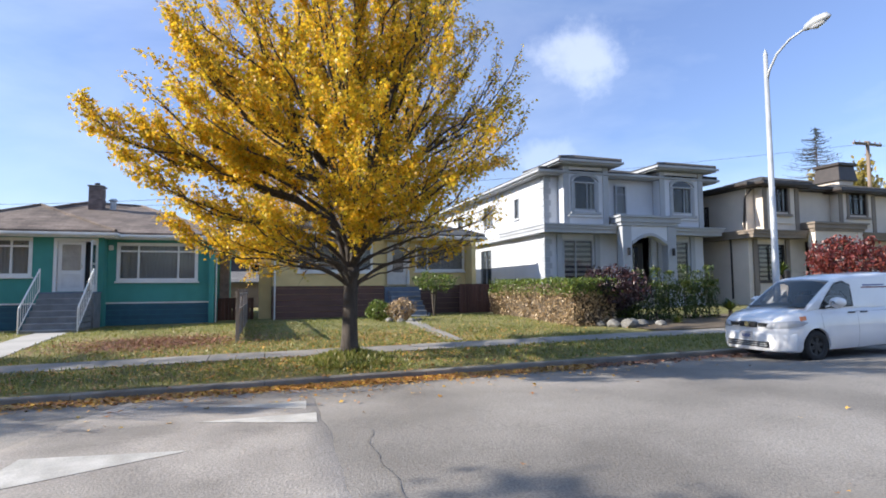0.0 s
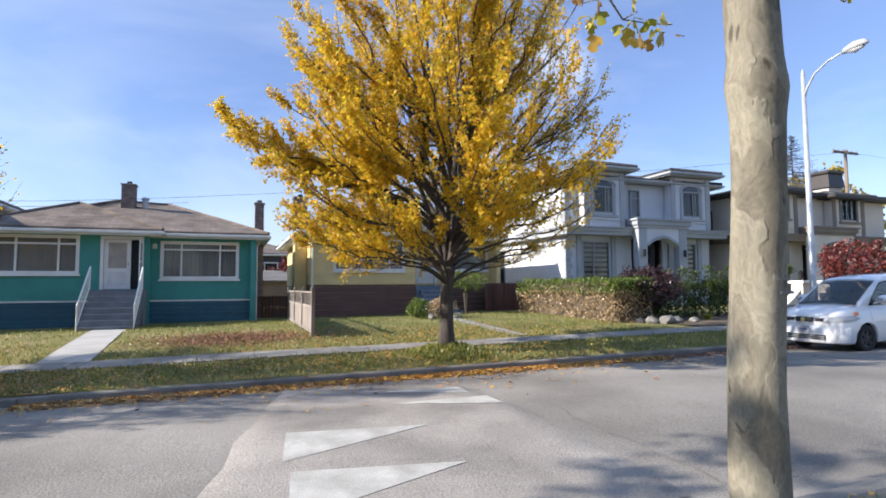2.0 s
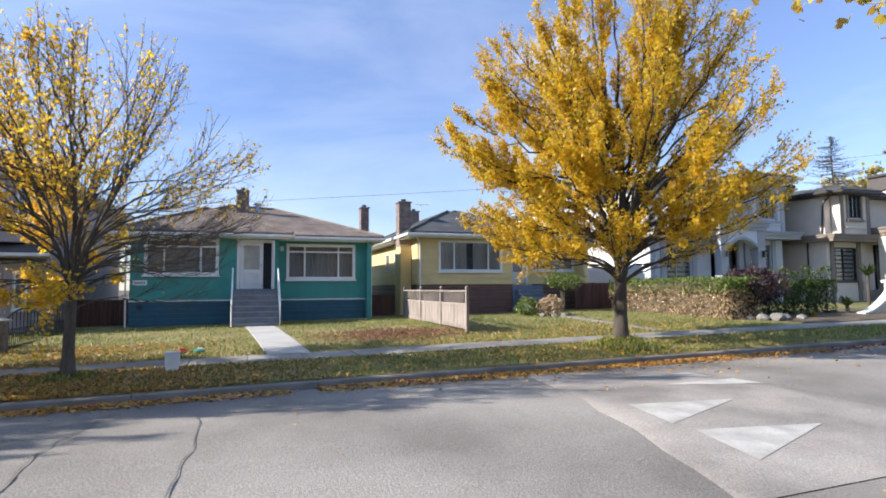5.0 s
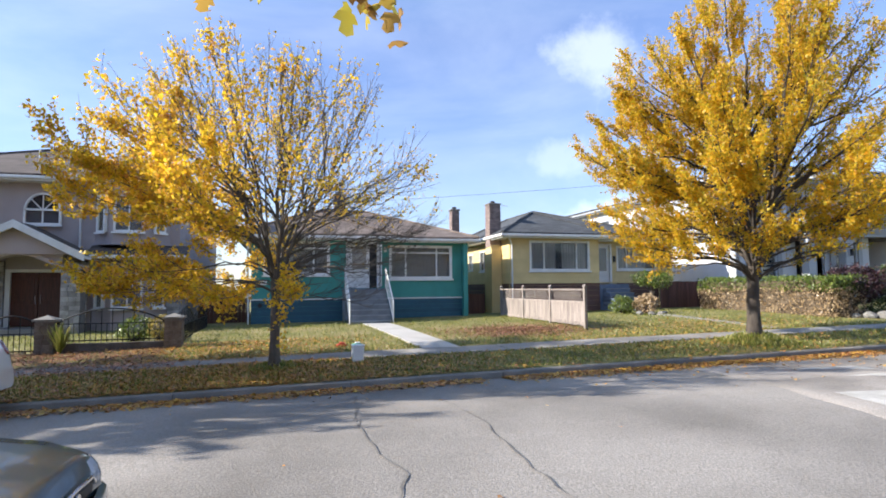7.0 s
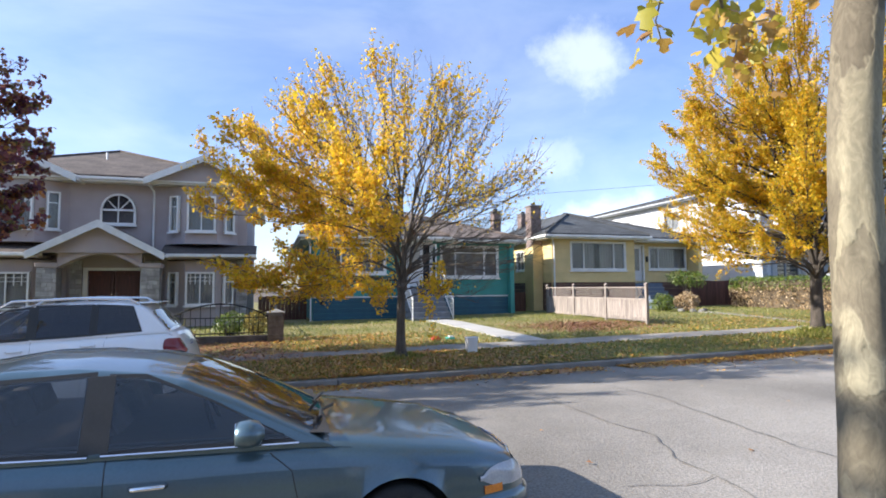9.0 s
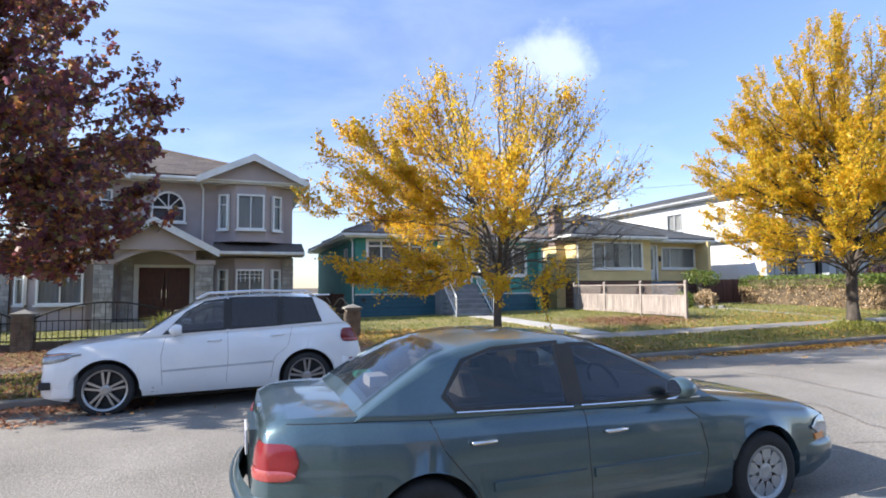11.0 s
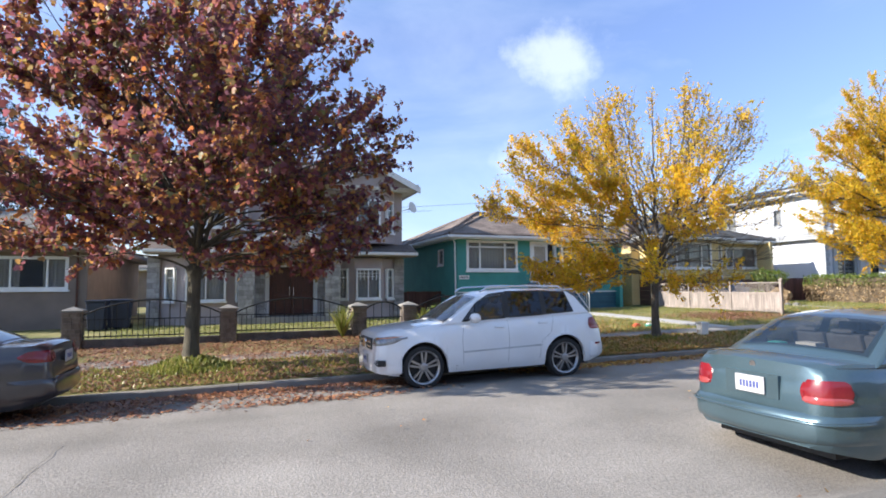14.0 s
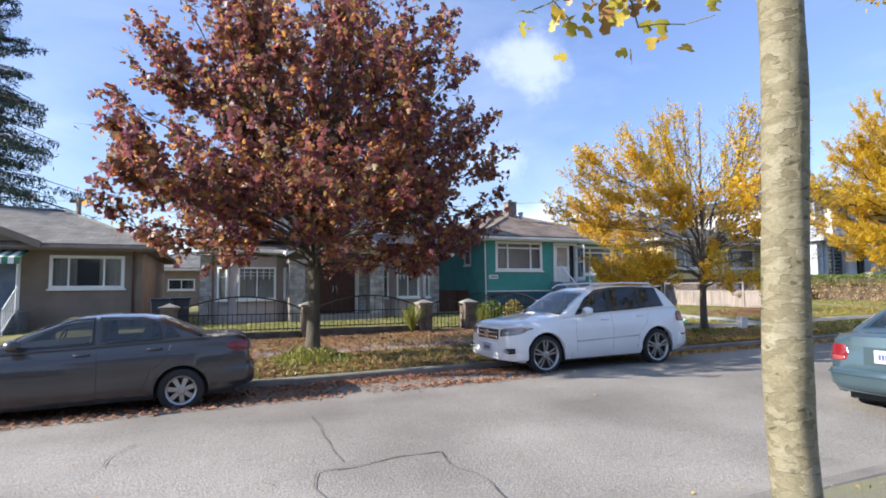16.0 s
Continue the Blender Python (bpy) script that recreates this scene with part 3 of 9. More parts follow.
def ribbon(pts, w, lift, wob=0.05):
    """A ragged strip along the road."""
    mb = MB()
    prev = None
    dense = []
    for a, b in zip(pts, pts[1:]):
        for i in range(10):
            s = i / 10
            dense.append((a[0] + (b[0] - a[0]) * s, a[1] + (b[1] - a[1]) * s))
    rows = []
    for i, (x, y) in enumerate(dense):
        x += wob * noise.noise((x * 2.1, y * 2.1, 3)) * 2
        y += wob * noise.noise((x * 1.7, y * 2.3, 9)) * 2
        h = w * (0.5 + abs(noise.noise((x * 4, y * 4, 1))) * 1.6)
        rows.append((x, y, h))
    for (xa, ya, ha), (xb, yb, hb) in zip(rows, rows[1:]):
        d = Vector((xb - xa, yb - ya)); d = d.normalized() if d.length else Vector((1, 0)); q = Vector((-d.y, d.x))
        mb.add([(xa - q.x * ha, ya - q.y * ha, gz(xa, ya) + lift), (xb - q.x * hb, yb - q.y * hb, gz(xb, yb) + lift),
                (xb + q.x * hb, yb + q.y * hb, gz(xb, yb) + lift), (xa + q.x * ha, ya + q.y * ha, gz(xa, ya) + lift)], [(0, 1, 2, 3)])
    return mb


for pts, w in ((((-9.04, 9.76), (-9.24, 7.86), (-9.28, 6.5), (-9.15, 5.7), (-9.1, 5.4), (-9.32, 4.79), (-9.33, 4.25), (-9.37, 3.6)), 0.034),
               (((-7.88, 8.94), (-7.74, 6.7), (-7.92, 5.5), (-7.88, 4.7), (-7.82, 4.38), (-7.8, 3.6)), 0.028), (((-10.24, 4.3), (-9.48, 4.23), (-9.33, 4.25)), 0.014),
               (((1.14, 6.56), (1.06, 5.72), (1.09, 5.05), (1.11, 4.61), (1.2, 3.7)), 0.016),
               (((-23.2, 3.7), (-23.16, 4.92), (-23.08, 5.26), (-22.59, 5.32), (-21.89, 5.35), (-21.82, 4.86), (-21.8, 4.43), (-21.7, 3.6)), 0.024),
               (((-22.82, 7.38), (-22.82, 6.19), (-22.87, 5.35)), 0.016), (((-24.75, 6.94), (-24.9, 6.53), (-25.1, 5.8)), 0.014)):
    solid("crack", ribbon(pts, w * 0.36, 0.012), "tar", "dark crack sealed with tar in the asphalt", "crack", kind="structure", at=(pts[0][0], pts[0][1], 0))
hump = MB().grid(lambda u, v: (0.75 - u * (2.95 + 0.22 * (9.5 - v)) + 0.07 * noise.noise((v * 1.3, u * 3, 2)), v, gz(0.75 - u * (2.95 + 0.22 * (9.5 - v)), v) + (0.011 if 0.01 < u < 0.99 else -0.012)), [0.0, 0.02] + span(0.1, 0.9, 0.1) + [0.98, 1.0], span(3.75, 10.1, 0.4))
solid("speed_hump", hump, "patch", "paler strip of newer asphalt over the speed hump", "road", kind="structure", at=(0, 0, 0), smooth=True)


# ---- house helpers ----
def wall_front(mb, x0, x1, z0, z1, y, t, holes):
    """A wall facing -y, with thickness t and openings (x0, x1, z0, z1)."""
    xs = sorted({x0, x1, *[h[0] for h in holes], *[h[1] for h in holes]})
    zs = sorted({z0, z1, *[h[2] for h in holes], *[h[3] for h in holes]})
    for a, b in zip(xs, xs[1:]):
        for c, d in zip(zs, zs[1:]):
            cx, cz = (a + b) / 2, (c + d) / 2
            if any(h[0] < cx < h[1] and h[2] < cz < h[3] for h in holes):
                continue
            mb.add([(a, y, c), (b, y, c), (b, y, d), (a, y, d)], [(0, 1, 2, 3)])
            mb.add([(a, y + t, c), (b, y + t, c), (b, y + t, d), (a, y + t, d)], [(3, 2, 1, 0)])
    for a, b, c, d in holes:
        mb.add([(a, y, c), (b, y, c), (b, y, d), (a, y, d), (a, y + t, c), (b, y + t, c), (b, y + t, d), (a, y + t, d)],
               [(0, 4, 5, 1), (1, 5, 6, 2), (2, 6, 7, 3), (3, 7, 4, 0)])
    mb.add([(x0, y, z0), (x1, y, z0), (x1, y, z1), (x0, y, z1), (x0, y + t, z0), (x1, y + t, z0), (x1, y + t, z1), (x0, y + t, z1)],
           [(0, 1, 5, 4), (2, 3, 7, 6), (0, 4, 7, 3), (1, 2, 6, 5)])
    return mb


def wall_side(mb, x, t, y0, y1, z0, z1, holes):
    """A wall along y; t signed thickness along x. Built as the front wall and turned."""
    w = wall_front(MB(), y0, y1, z0, z1, 0, t, holes)
    return mb.add([(x + p[1], p[0], p[2]) for p in w.v], w.f)


class Turn:
    """Maps window coordinates (along, out, up) to the world: faces -y (front), -x (left side) or a bay's slanted side."""

    def __init__(self, ox, oy, ang=0.0):
        self.o, self.c, self.s = (ox, oy), math.cos(radians(ang)), math.sin(radians(ang))

    def mb(self, m):
        r = MB()
        r.v = [(self.o[0] + p[0] * self.c - p[1] * self.s, self.o[1] + p[0] * self.s + p[1] * self.c, p[2]) for p in m.v]
        r.f = m.f
        return r


def window(house, x0, x1, z0, z1, y, frame="white_trim", bars_v=(), bars_h=(), fw=0.09, sill=True, curtain="curtain", cover=1.0, turn=None, arch=0.0, grid=None, depth=0.10, back=0.06):
    """A window: outer frame, mullions, panes, sill and curtain behind. bars: fractions across or up."""
    T = turn or Turn(0, 0)
    w, h = x1 - x0, z1 - z0
    # near-black board behind the panes, its colour standing for the room's shade
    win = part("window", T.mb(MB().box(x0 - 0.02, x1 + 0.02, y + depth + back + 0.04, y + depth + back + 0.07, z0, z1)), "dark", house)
    fr = MB()
    fr.box(x0, x0 + fw, y - 0.03, y + depth, z0, z1).box(x1 - fw, x1, y - 0.03, y + depth, z0, z1)
    fr.box(x0 + fw, x1 - fw, y - 0.03, y + depth, z0, z0 + fw).box(x0 + fw, x1 - fw, y - 0.03, y + depth, z1 - fw, z1)
    if arch:
        n = 14
        cx = (x0 + x1) / 2
        outer = [(cx - w / 2 * math.cos(math.pi * i / n), z1 - fw + arch * math.sin(math.pi * i / n)) for i in range(n + 1)]
        inner = [(cx - (w / 2 - fw) * math.cos(math.pi * i / n), z1 - fw + (arch - fw) * math.sin(math.pi * i / n)) for i in range(n + 1)]
        for i in range(n):
            fr.prism([outer[i], outer[i + 1], inner[i + 1], inner[i]], 1, y - 0.03, y + depth)
    part("window_frame", T.mb(fr), frame, win)
    mw = fw * 0.55
    for f in bars_v:
        xx = x0 + w * f
        part("mullion", T.mb(MB().box(xx - mw / 2, xx + mw / 2, y - 0.01, y + depth - 0.02, z0 + fw, z1 - fw)), frame, win)
    for f in bars_h:
        zz = z0 + h * f
        part("transom", T.mb(MB().box(x0 + fw, x1 - fw, y - 0.008, y + depth - 0.02, zz - mw / 2, zz + mw / 2)), frame, win)
    if grid:
        a, b, nv, nh = grid
        gm = MB()
        for i in range(1, nv):
            xx = x0 + w * i / nv
            gm.box(xx - 0.012, xx + 0.012, y + 0.0, y + depth - 0.03, z0 + h * a, z0 + h * b)
        for i in range(1, nh):
            zz = z0 + h * (a + (b - a) * i / nh)
            gm.box(x0 + fw, x1 - fw, y + 0.002, y + depth - 0.03, zz - 0.012, zz + 0.012)
        part("window_grille", T.mb(gm), frame, win)
    pane = part("pane", T.mb(MB().box(x0 + fw * 0.5, x1 - fw * 0.5, y + depth * 0.5, y + depth * 0.5 + 0.008, z0 + fw * 0.5, z1 - fw * 0.5)), "glass", win)
    if arch:
        pm = MB().prism(inner, 1, y + depth * 0.5, y + depth * 0.5 + 0.008)
        part("pane", T.mb(pm), "glass", win)
        # same near-black shade colour behind the arched pane
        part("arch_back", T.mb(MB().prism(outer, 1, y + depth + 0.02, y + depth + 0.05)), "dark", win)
        for f in (0.25, 0.5, 0.75):
            a = math.pi * f
            e = (cx - (w / 2 - fw) * math.cos(a), z1 - fw + (arch - fw) * math.sin(a))
            part("sun_bar", T.mb(MB().tube([(cx, y + 0.03, z1 - fw), (e[0], y + 0.03, e[1])], 0.022, 6)), frame, win)
    if curtain:
        spans = ((x0, x1),) if cover >= 1 else ((x0, x0 + w * cover / 2), (x1 - w * cover / 2, x1))
        if curtain == "blind_bands":
            zz = z0 + 0.1
            bands = MB()
            while zz < z1 - 0.1:
                bands.box(x0, x1, y + depth + 0.05, y + depth + 0.06, zz, zz + 0.13)
                zz += 0.24
            part("blind", T.mb(bands), "blind", win)
        else:
            for a, b in spans:
                n = max(6, int((b - a) / 0.06))
                cm = MB().grid(lambda u, v: (u, y + depth + back + min(0.018, back * 0.8) * math.sin(u * 42), v), [a + (b - a) * i / n for i in range(n + 1)], [z0, z1])
                part("curtain", T.mb(cm), curtain, win)
    if sill:
        part("window_sill", T.mb(MB().box(x0 - 0.06, x1 + 0.06, y - 0.08, y - 0.031, z0 - 0.07, z0)), frame, win, bevel=0.01)
    return win


def hip(house, x0, x1, y0, y1, z, zr, material, ridge=None, t=0.09, name="roof", fascia="white_trim", gutter=True):
    """A hip roof over the rectangle, with fascia and gutter; ridge: (xa, ya, xb, yb)."""
    if ridge is None:
        r = min(x1 - x0, y1 - y0) / 2
        cx, cy = (x0 + x1) / 2, (y0 + y1) / 2
        ridge = (cx, y0 + r, cx, y1 - r) if (y1 - y0) > (x1 - x0) else (x0 + r, cy, x1 - r, cy)
    xa, ya, xb, yb = ridge
    A, B = (xa, ya, zr), (xb, yb, zr)
    c = [(x0, y0, z), (x1, y0, z), (x1, y1, z), (x0, y1, z)]
    mb = MB()
    if abs(xb - xa) >= abs(yb - ya):
        for p in ((c[0], c[1], B, A), (c[2], c[3], A, B), (c[1], c[2], B), (c[3], c[0], A)):
            mb.slab(p, t)
    else:
        for p in ((c[0], c[1], A), (c[1], c[2], B, A), (c[2], c[3], B), (c[3], c[0], A, B)):
            mb.slab(p, t)
    roof = part(name, mb, material, house, uv=True)
    fm = MB()
    fm.box(x0 + 0.02, x1 - 0.02, y0 + 0.02, y0 + 0.05, z - 0.26, z - 0.08).box(x0 + 0.02, x0 + 0.05, y0 + 0.05, y1, z - 0.26, z - 0.08).box(x1 - 0.05, x1 - 0.02, y0 + 0.05, y1, z - 0.26, z - 0.08)
    part("fascia", fm, fascia, roof)
    part("soffit", MB().box(x0 + 0.05, x1 - 0.05, y0 + 0.05, y1 - 0.05, z - 0.24, z - 0.2), fascia, roof)
    if gutter:
        g = MB()
        for a, b in (((x0 - 0.09, y0 - 0.09), (x1 + 0.09, y0 + 0.019)), ((x0 - 0.09, y0 + 0.02), (x0 + 0.019, y1)), ((x1 - 0.019, y0 + 0.02), (x1 + 0.09, y1))):
            g.box(a[0], b[0], a[1], b[1], z - 0.2, z - 0.085)
        part("gutter", g, fascia, roof, bevel=0.02)
    for e in (((xa, ya, zr + 0.01), c[0]), ((xa, ya, zr + 0.01), c[3] if abs(xb - xa) >= abs(yb - ya) else c[1]), ((xb, yb, zr + 0.01), c[1] if abs(xb - xa) >= abs(yb - ya) else c[3]), ((xb, yb, zr + 0.01), c[2]), (A, B)):
        part("ridge_cap", MB().tube([e[0], e[1]], 0.07, 6), material, roof, uv=True)
    return roof


def siding(house, x0, x1, z0, z1, y, material, h=0.2, side=False, sgn=1, holes=()):
    """Lapped boards standing proud of a wall; each board is a piece."""
    z = z0
    while z < z1 - 0.02:
        top = min(z + h - 0.008, z1)
        segs = [(x0, x1)]
        for a, b, c, d in holes:
            if z < d and top > c:
                segs = [s for g in segs for s in ((g[0], min(g[1], a)), (max(g[0], b), g[1])) if s[1] - s[0] > 0.02]
        for a, b in segs:
            if side:
                mb = MB().add([(y - 0.02, q, z) for q in (a, b)] + [(y, q, z) for q in (b, a)] + [(y - 0.008, a, top), (y - 0.008, b, top), (y, b, top), (y, a, top)],
                              [(0, 1, 2, 3), (7, 6, 5, 4), (1, 0, 4, 5), (3, 2, 6, 7), (0, 3, 7, 4), (2, 1, 5, 6)])
            else:
                mb = MB().add([(a, y - 0.02, z), (b, y - 0.02, z), (b, y, z), (a, y, z), (a, y - 0.008, top), (b, y - 0.008, top), (b, y, top), (a, y, top)],
                              [(3, 2, 1, 0), (4, 5, 6, 7), (0, 1, 5, 4), (2, 3, 7, 6), (3, 0, 4, 7), (1, 2, 6, 5)])
            part("siding_board", mb, material, house)
        z += h


def chimney(house, x0, x1, y0, y1, z0, z1, name="chimney", proud=0.0):
    """A brick stack: core with courses of bricks laid round it, and a cap."""
    st = part(name, MB().box(x0 + 0.02, x1 - 0.02, y0 + 0.02, y1 - 0.02, z0, z1), "mortar", house, "weathered red-brown brick stack")
    z, row = max(z0, z1 - 1.6), 0
    lower = MB()
    if z > z0 + 0.1:
        lower.box(x0 + 0.005, x1 - 0.005, y0 + 0.005, y1 - 0.005, z0, z)
        part("stack_base", lower, "brick", st)
    while z + 0.07 < z1:
        bw = 0.21
        for (a, b, yy, ax) in ((x0, x1, y0, 0), (y0 + 0.03, y1, x0, 1), (y0 + 0.03, y1, x1 - 0.03, 1)):
            q = a - (bw / 2 if row % 2 else 0)
            while q < b - 0.01:
                s, e = max(a, q) + 0.005, min(b, q + bw) - 0.005
                if e - s > 0.03:
                    part("brick", MB().box(s, e, yy, yy + 0.03, z, z + 0.062) if ax == 0 else MB().box(yy, yy + 0.03, s, e, z, z + 0.062), "brick", st)
                q += bw
        z += 0.075
        row += 1
    part("chimney_cap", MB().box(x0 - 0.04, x1 + 0.04, y0 - 0.04, y1 + 0.04, z1, z1 + 0.07), "mortar", st, bevel=0.015)
    part("flue", MB().tube([((x0 + x1) / 2, (y0 + y1) / 2, z1 + 0.07), ((x0 + x1) / 2, (y0 + y1) / 2, z1 + 0.2)], 0.11, 10), "dark", st)
    return st


def steps(house, x0, x1, y_top, z_top, z_ground, n, material, tread=0.28, name="step"):
    """A straight flight falling towards the street."""
    r = (z_top - z_ground) / n
    for i in range(n):
        z = z_top - r * i
        y = y_top - tread * (i + 1)
        st = part(name, MB().box(x0, x1, y, y_top, z - r, z - 0.035), material, house)
        part("tread", MB().box(x0 - 0.01, x1 + 0.01, y - 0.02, y + tread - 0.002, z - 0.035, z), "tread", st, bevel=0.006)


def railing(house, x, y0, z0, y1, z1, material, h=0.85, n=9, post=0.022):
    """A sloping handrail along the steps with balusters."""
    r = part("railing", MB().tube([(x, y0, z0 + h), (x, y1, z1 + h)], 0.028, 8).tube([(x, y0, z0 + 0.12), (x, y1, z1 + 0.12)], 0.018, 8), material, house)
    for i in range(n):
        s = i / (n - 1)
        y, z = y0 + (y1 - y0) * s, z0 + (z1 - z0) * s
        e = i in (0, n - 1)
        part("baluster", MB().tube([(x, y, z + (0 if e else 0.12)), (x, y, z + h)], post if e else 0.011, 6), material, r)
    return r


def downpipe(house, path, material="white_trim", r=0.04):
    return part("downpipe", MB().tube(path, r, 8), material, house)


def shell(house, x0, x1, y0, y1, z0, z1, material, t=0.2, side_holes=(), sides="lrb"):
    """Side and back walls of a house; the front is built apart."""
    if "l" in sides:
        part("side_wall", wall_side(MB(), x0, t, y0, y1, z0, z1, list(side_holes)), material, house)
    if "r" in sides:
        part("side_wall", wall_side(MB(), x1 - t, t, y0, y1, z0, z1, []), material, house)
    if "b" in sides:
        part("back_wall", wall_front(MB(), x0 + t, x1 - t, z0, z1, y1 - t, t, []), material, house)


# ---- teal bungalow ----
def teal_house():
    H = thing("bungalow", (-6.7, 30, 0.2), "teal stucco bungalow with blue siding base and brown shingle roof", "house")
    zb, zm, zt = -0.1, 1.22, 3.75
    shell(H, -11.45, -2.0, 24.6, 36, zb, zt, "teal", side_holes=[(26.2, 27.0, 2.6, 3.4)])
    window(H, -27.0, -26.2, 2.6, 3.4, 0, turn=Turn(-11.45, 0, -90), fw=0.07)
    wl, dr, wr = (-10.98, -8.28, 2.26, 3.72), (-7.53, -6.2, 1.69, 3.62), (-5.62, -2.66, 2.08, 3.62)
    yl, yr = 24.4, 24.95
    part("front_wall", wall_front(MB(), -11.45, -5.95, zb, zt, yl, 0.2, [wl, dr]), "teal", H)
    part("front_wall", wall_front(MB(), -5.95, -2.0, zb, zt, yr, 0.2, [wr]), "teal", H)
    part("return_wall", MB().box(-6.15, -5.951, yl + 0.2, yr + 0.2, zb, zt), "teal", H)
    siding(H, -11.45, -7.75, 0.0, zm, yl, "teal_low", 0.19)
    siding(H, -5.95, -2.0, 0.0, zm - 0.02, yr, "teal_low", 0.19)
    part("belt_trim", MB().box(-11.47, -7.75, yl - 0.045, yl - 0.001, zm, zm + 0.06).box(-5.95, -1.98, yr - 0.045, yr - 0.001, zm - 0.02, zm + 0.04), "white_trim", H)
    for (a, b, c, d), y in ((wl, yl), (wr, yr)):
        window(H, a, b, c, d, y, "white", (0.26, 0.75), (0.78,), 0.12, curtain="curtain", cover=1)
    # front door with glazed light and an open storm door
    fr = MB().box(-7.6, -7.49, yl - 0.04, yl + 0.12, 1.69, 3.72).box(-6.25, -6.14, yl - 0.04, yl + 0.12, 1.69, 3.72).box(-7.49, -6.25, yl - 0.04, yl + 0.12, 3.6, 3.72)
    door = part("door", MB().box(-7.48, -6.58, yl + 0.04, yl + 0.09, 1.7, 3.59), "white", H, "white panel door with two glazed lights")
    part("door_frame", fr, "white", door)
    part("pane", MB().box(-7.34, -6.72, yl + 0.028, yl + 0.039, 2.5, 3.48), "door_light", door)
    part("lower_panel", MB().box(-7.34, -6.72, yl + 0.028, yl + 0.039, 1.85, 2.36), "white_trim", door, bevel=0.004)
    part("door_handle", MB().tube([(-6.66, yl + 0.03, 2.6), (-6.66, yl - 0.03, 2.6), (-6.66, yl - 0.03, 2.72)], 0.015, 6), "chrome", door)
    # near-black board paints the shade in the gap beside the door
    part("door_gap_shade", MB().box(-6.58, -6.25, yl + 0.15, yl + 0.18, 1.7, 3.6), "dark", H)
    storm = part("storm_door", MB().box(-6.2, -6.16, yl - 0.72, yl - 0.045, 1.75, 1.95).box(-6.2, -6.16, yl - 0.72, yl - 0.045, 3.45, 3.6).box(-6.2, -6.16, yl - 0.72, yl - 0.62, 1.95, 3.45).box(-6.2, -6.16, yl - 0.14, yl - 0.045, 1.95, 3.45).box(-6.2, -6.16, yl - 0.62, yl - 0.14, 2.7, 2.76), "white", H, "white metal storm door standing open")
    part("pane", MB().box(-6.186, -6.178, yl - 0.62, yl - 0.14, 1.95, 3.45), "glass", storm)
    part("porch_lamp", MB().box(-5.9, -5.74, yr - 0.12, yr, 3.3, 3.5), "white_trim", H, bevel=0.03)
    # steps
    part("landing", MB().box(-7.75, -6.0, yl - 0.9, yl - 0.001, 0.0, 1.63), "steps", H)
    part("landing_floor", MB().box(-7.77, -5.98, yl - 0.93, yl - 0.001, 1.63, 1.68), "steps_blue", H)
    steps(H, -7.72, -6.05, yl - 0.93, 1.46, 0.22, 6, "steps", 0.27)
    for x in (-7.73, -6.03):
        railing(H, x, yl - 0.9, 1.66, yl - 2.6, 0.3, "white", 0.85, 10)
    part("plaque", MB().box(-11.35, -10.85, yl - 0.025, yl - 0.001, 1.86, 2.05), "white", H, bevel=0.005)
    b = MB()
    for i in range(5):
        b.box(-11.28 + i * 0.08, -11.24 + i * 0.08, yl - 0.03, yl - 0.026, 1.91, 2.0)
    part("plaque_bars", b, "plastic", H)
    part("meter", MB().tube([(-11.1, yl - 0.1, 1.02), (-11.1, yl - 0.036, 1.02)], 0.09, 14), "plastic", H)
    hip(H, -12.0, -1.5, 24.45, 36.5, 3.98, 5.85, "roof_brown", (-8.0, 29.9, -5.9, 30.6))
    hip(H, -12.02, -5.45, 23.9, 30.5, 3.99, 5.28, "roof_brown", (-8.9, 26.9, -8.9, 29.9), name="wing_roof")
    chimney(H, -7.72, -7.15, 28.8, 29.35, 5.0, 6.45)
    chimney(H, -1.98, -1.58, 27.1, 27.6, 0.0, 5.6)
    part("roof_vent", MB().tube([(-6.75, 29, 5.4), (-6.75, 29, 5.8)], 0.12, 12).tube([(-6.75, 29, 5.8), (-6.75, 29, 5.84), (-6.75, 29, 5.93)], [0.12, 0.2, 0.12], 14), "steel", H)
    downpipe(H, [(-1.75, 24.42, 3.85), (-1.9, 24.85, 3.6), (-1.95, 24.88, 3.4), (-1.95, 24.88, 0.2)], "white_trim", 0.035)
    downpipe(H, [(-11.9, 24.0, 3.85), (-11.6, 24.3, 3.55), (-11.55, 24.33, 0.2)], "white_trim", 0.035)
    return H


teal_house()


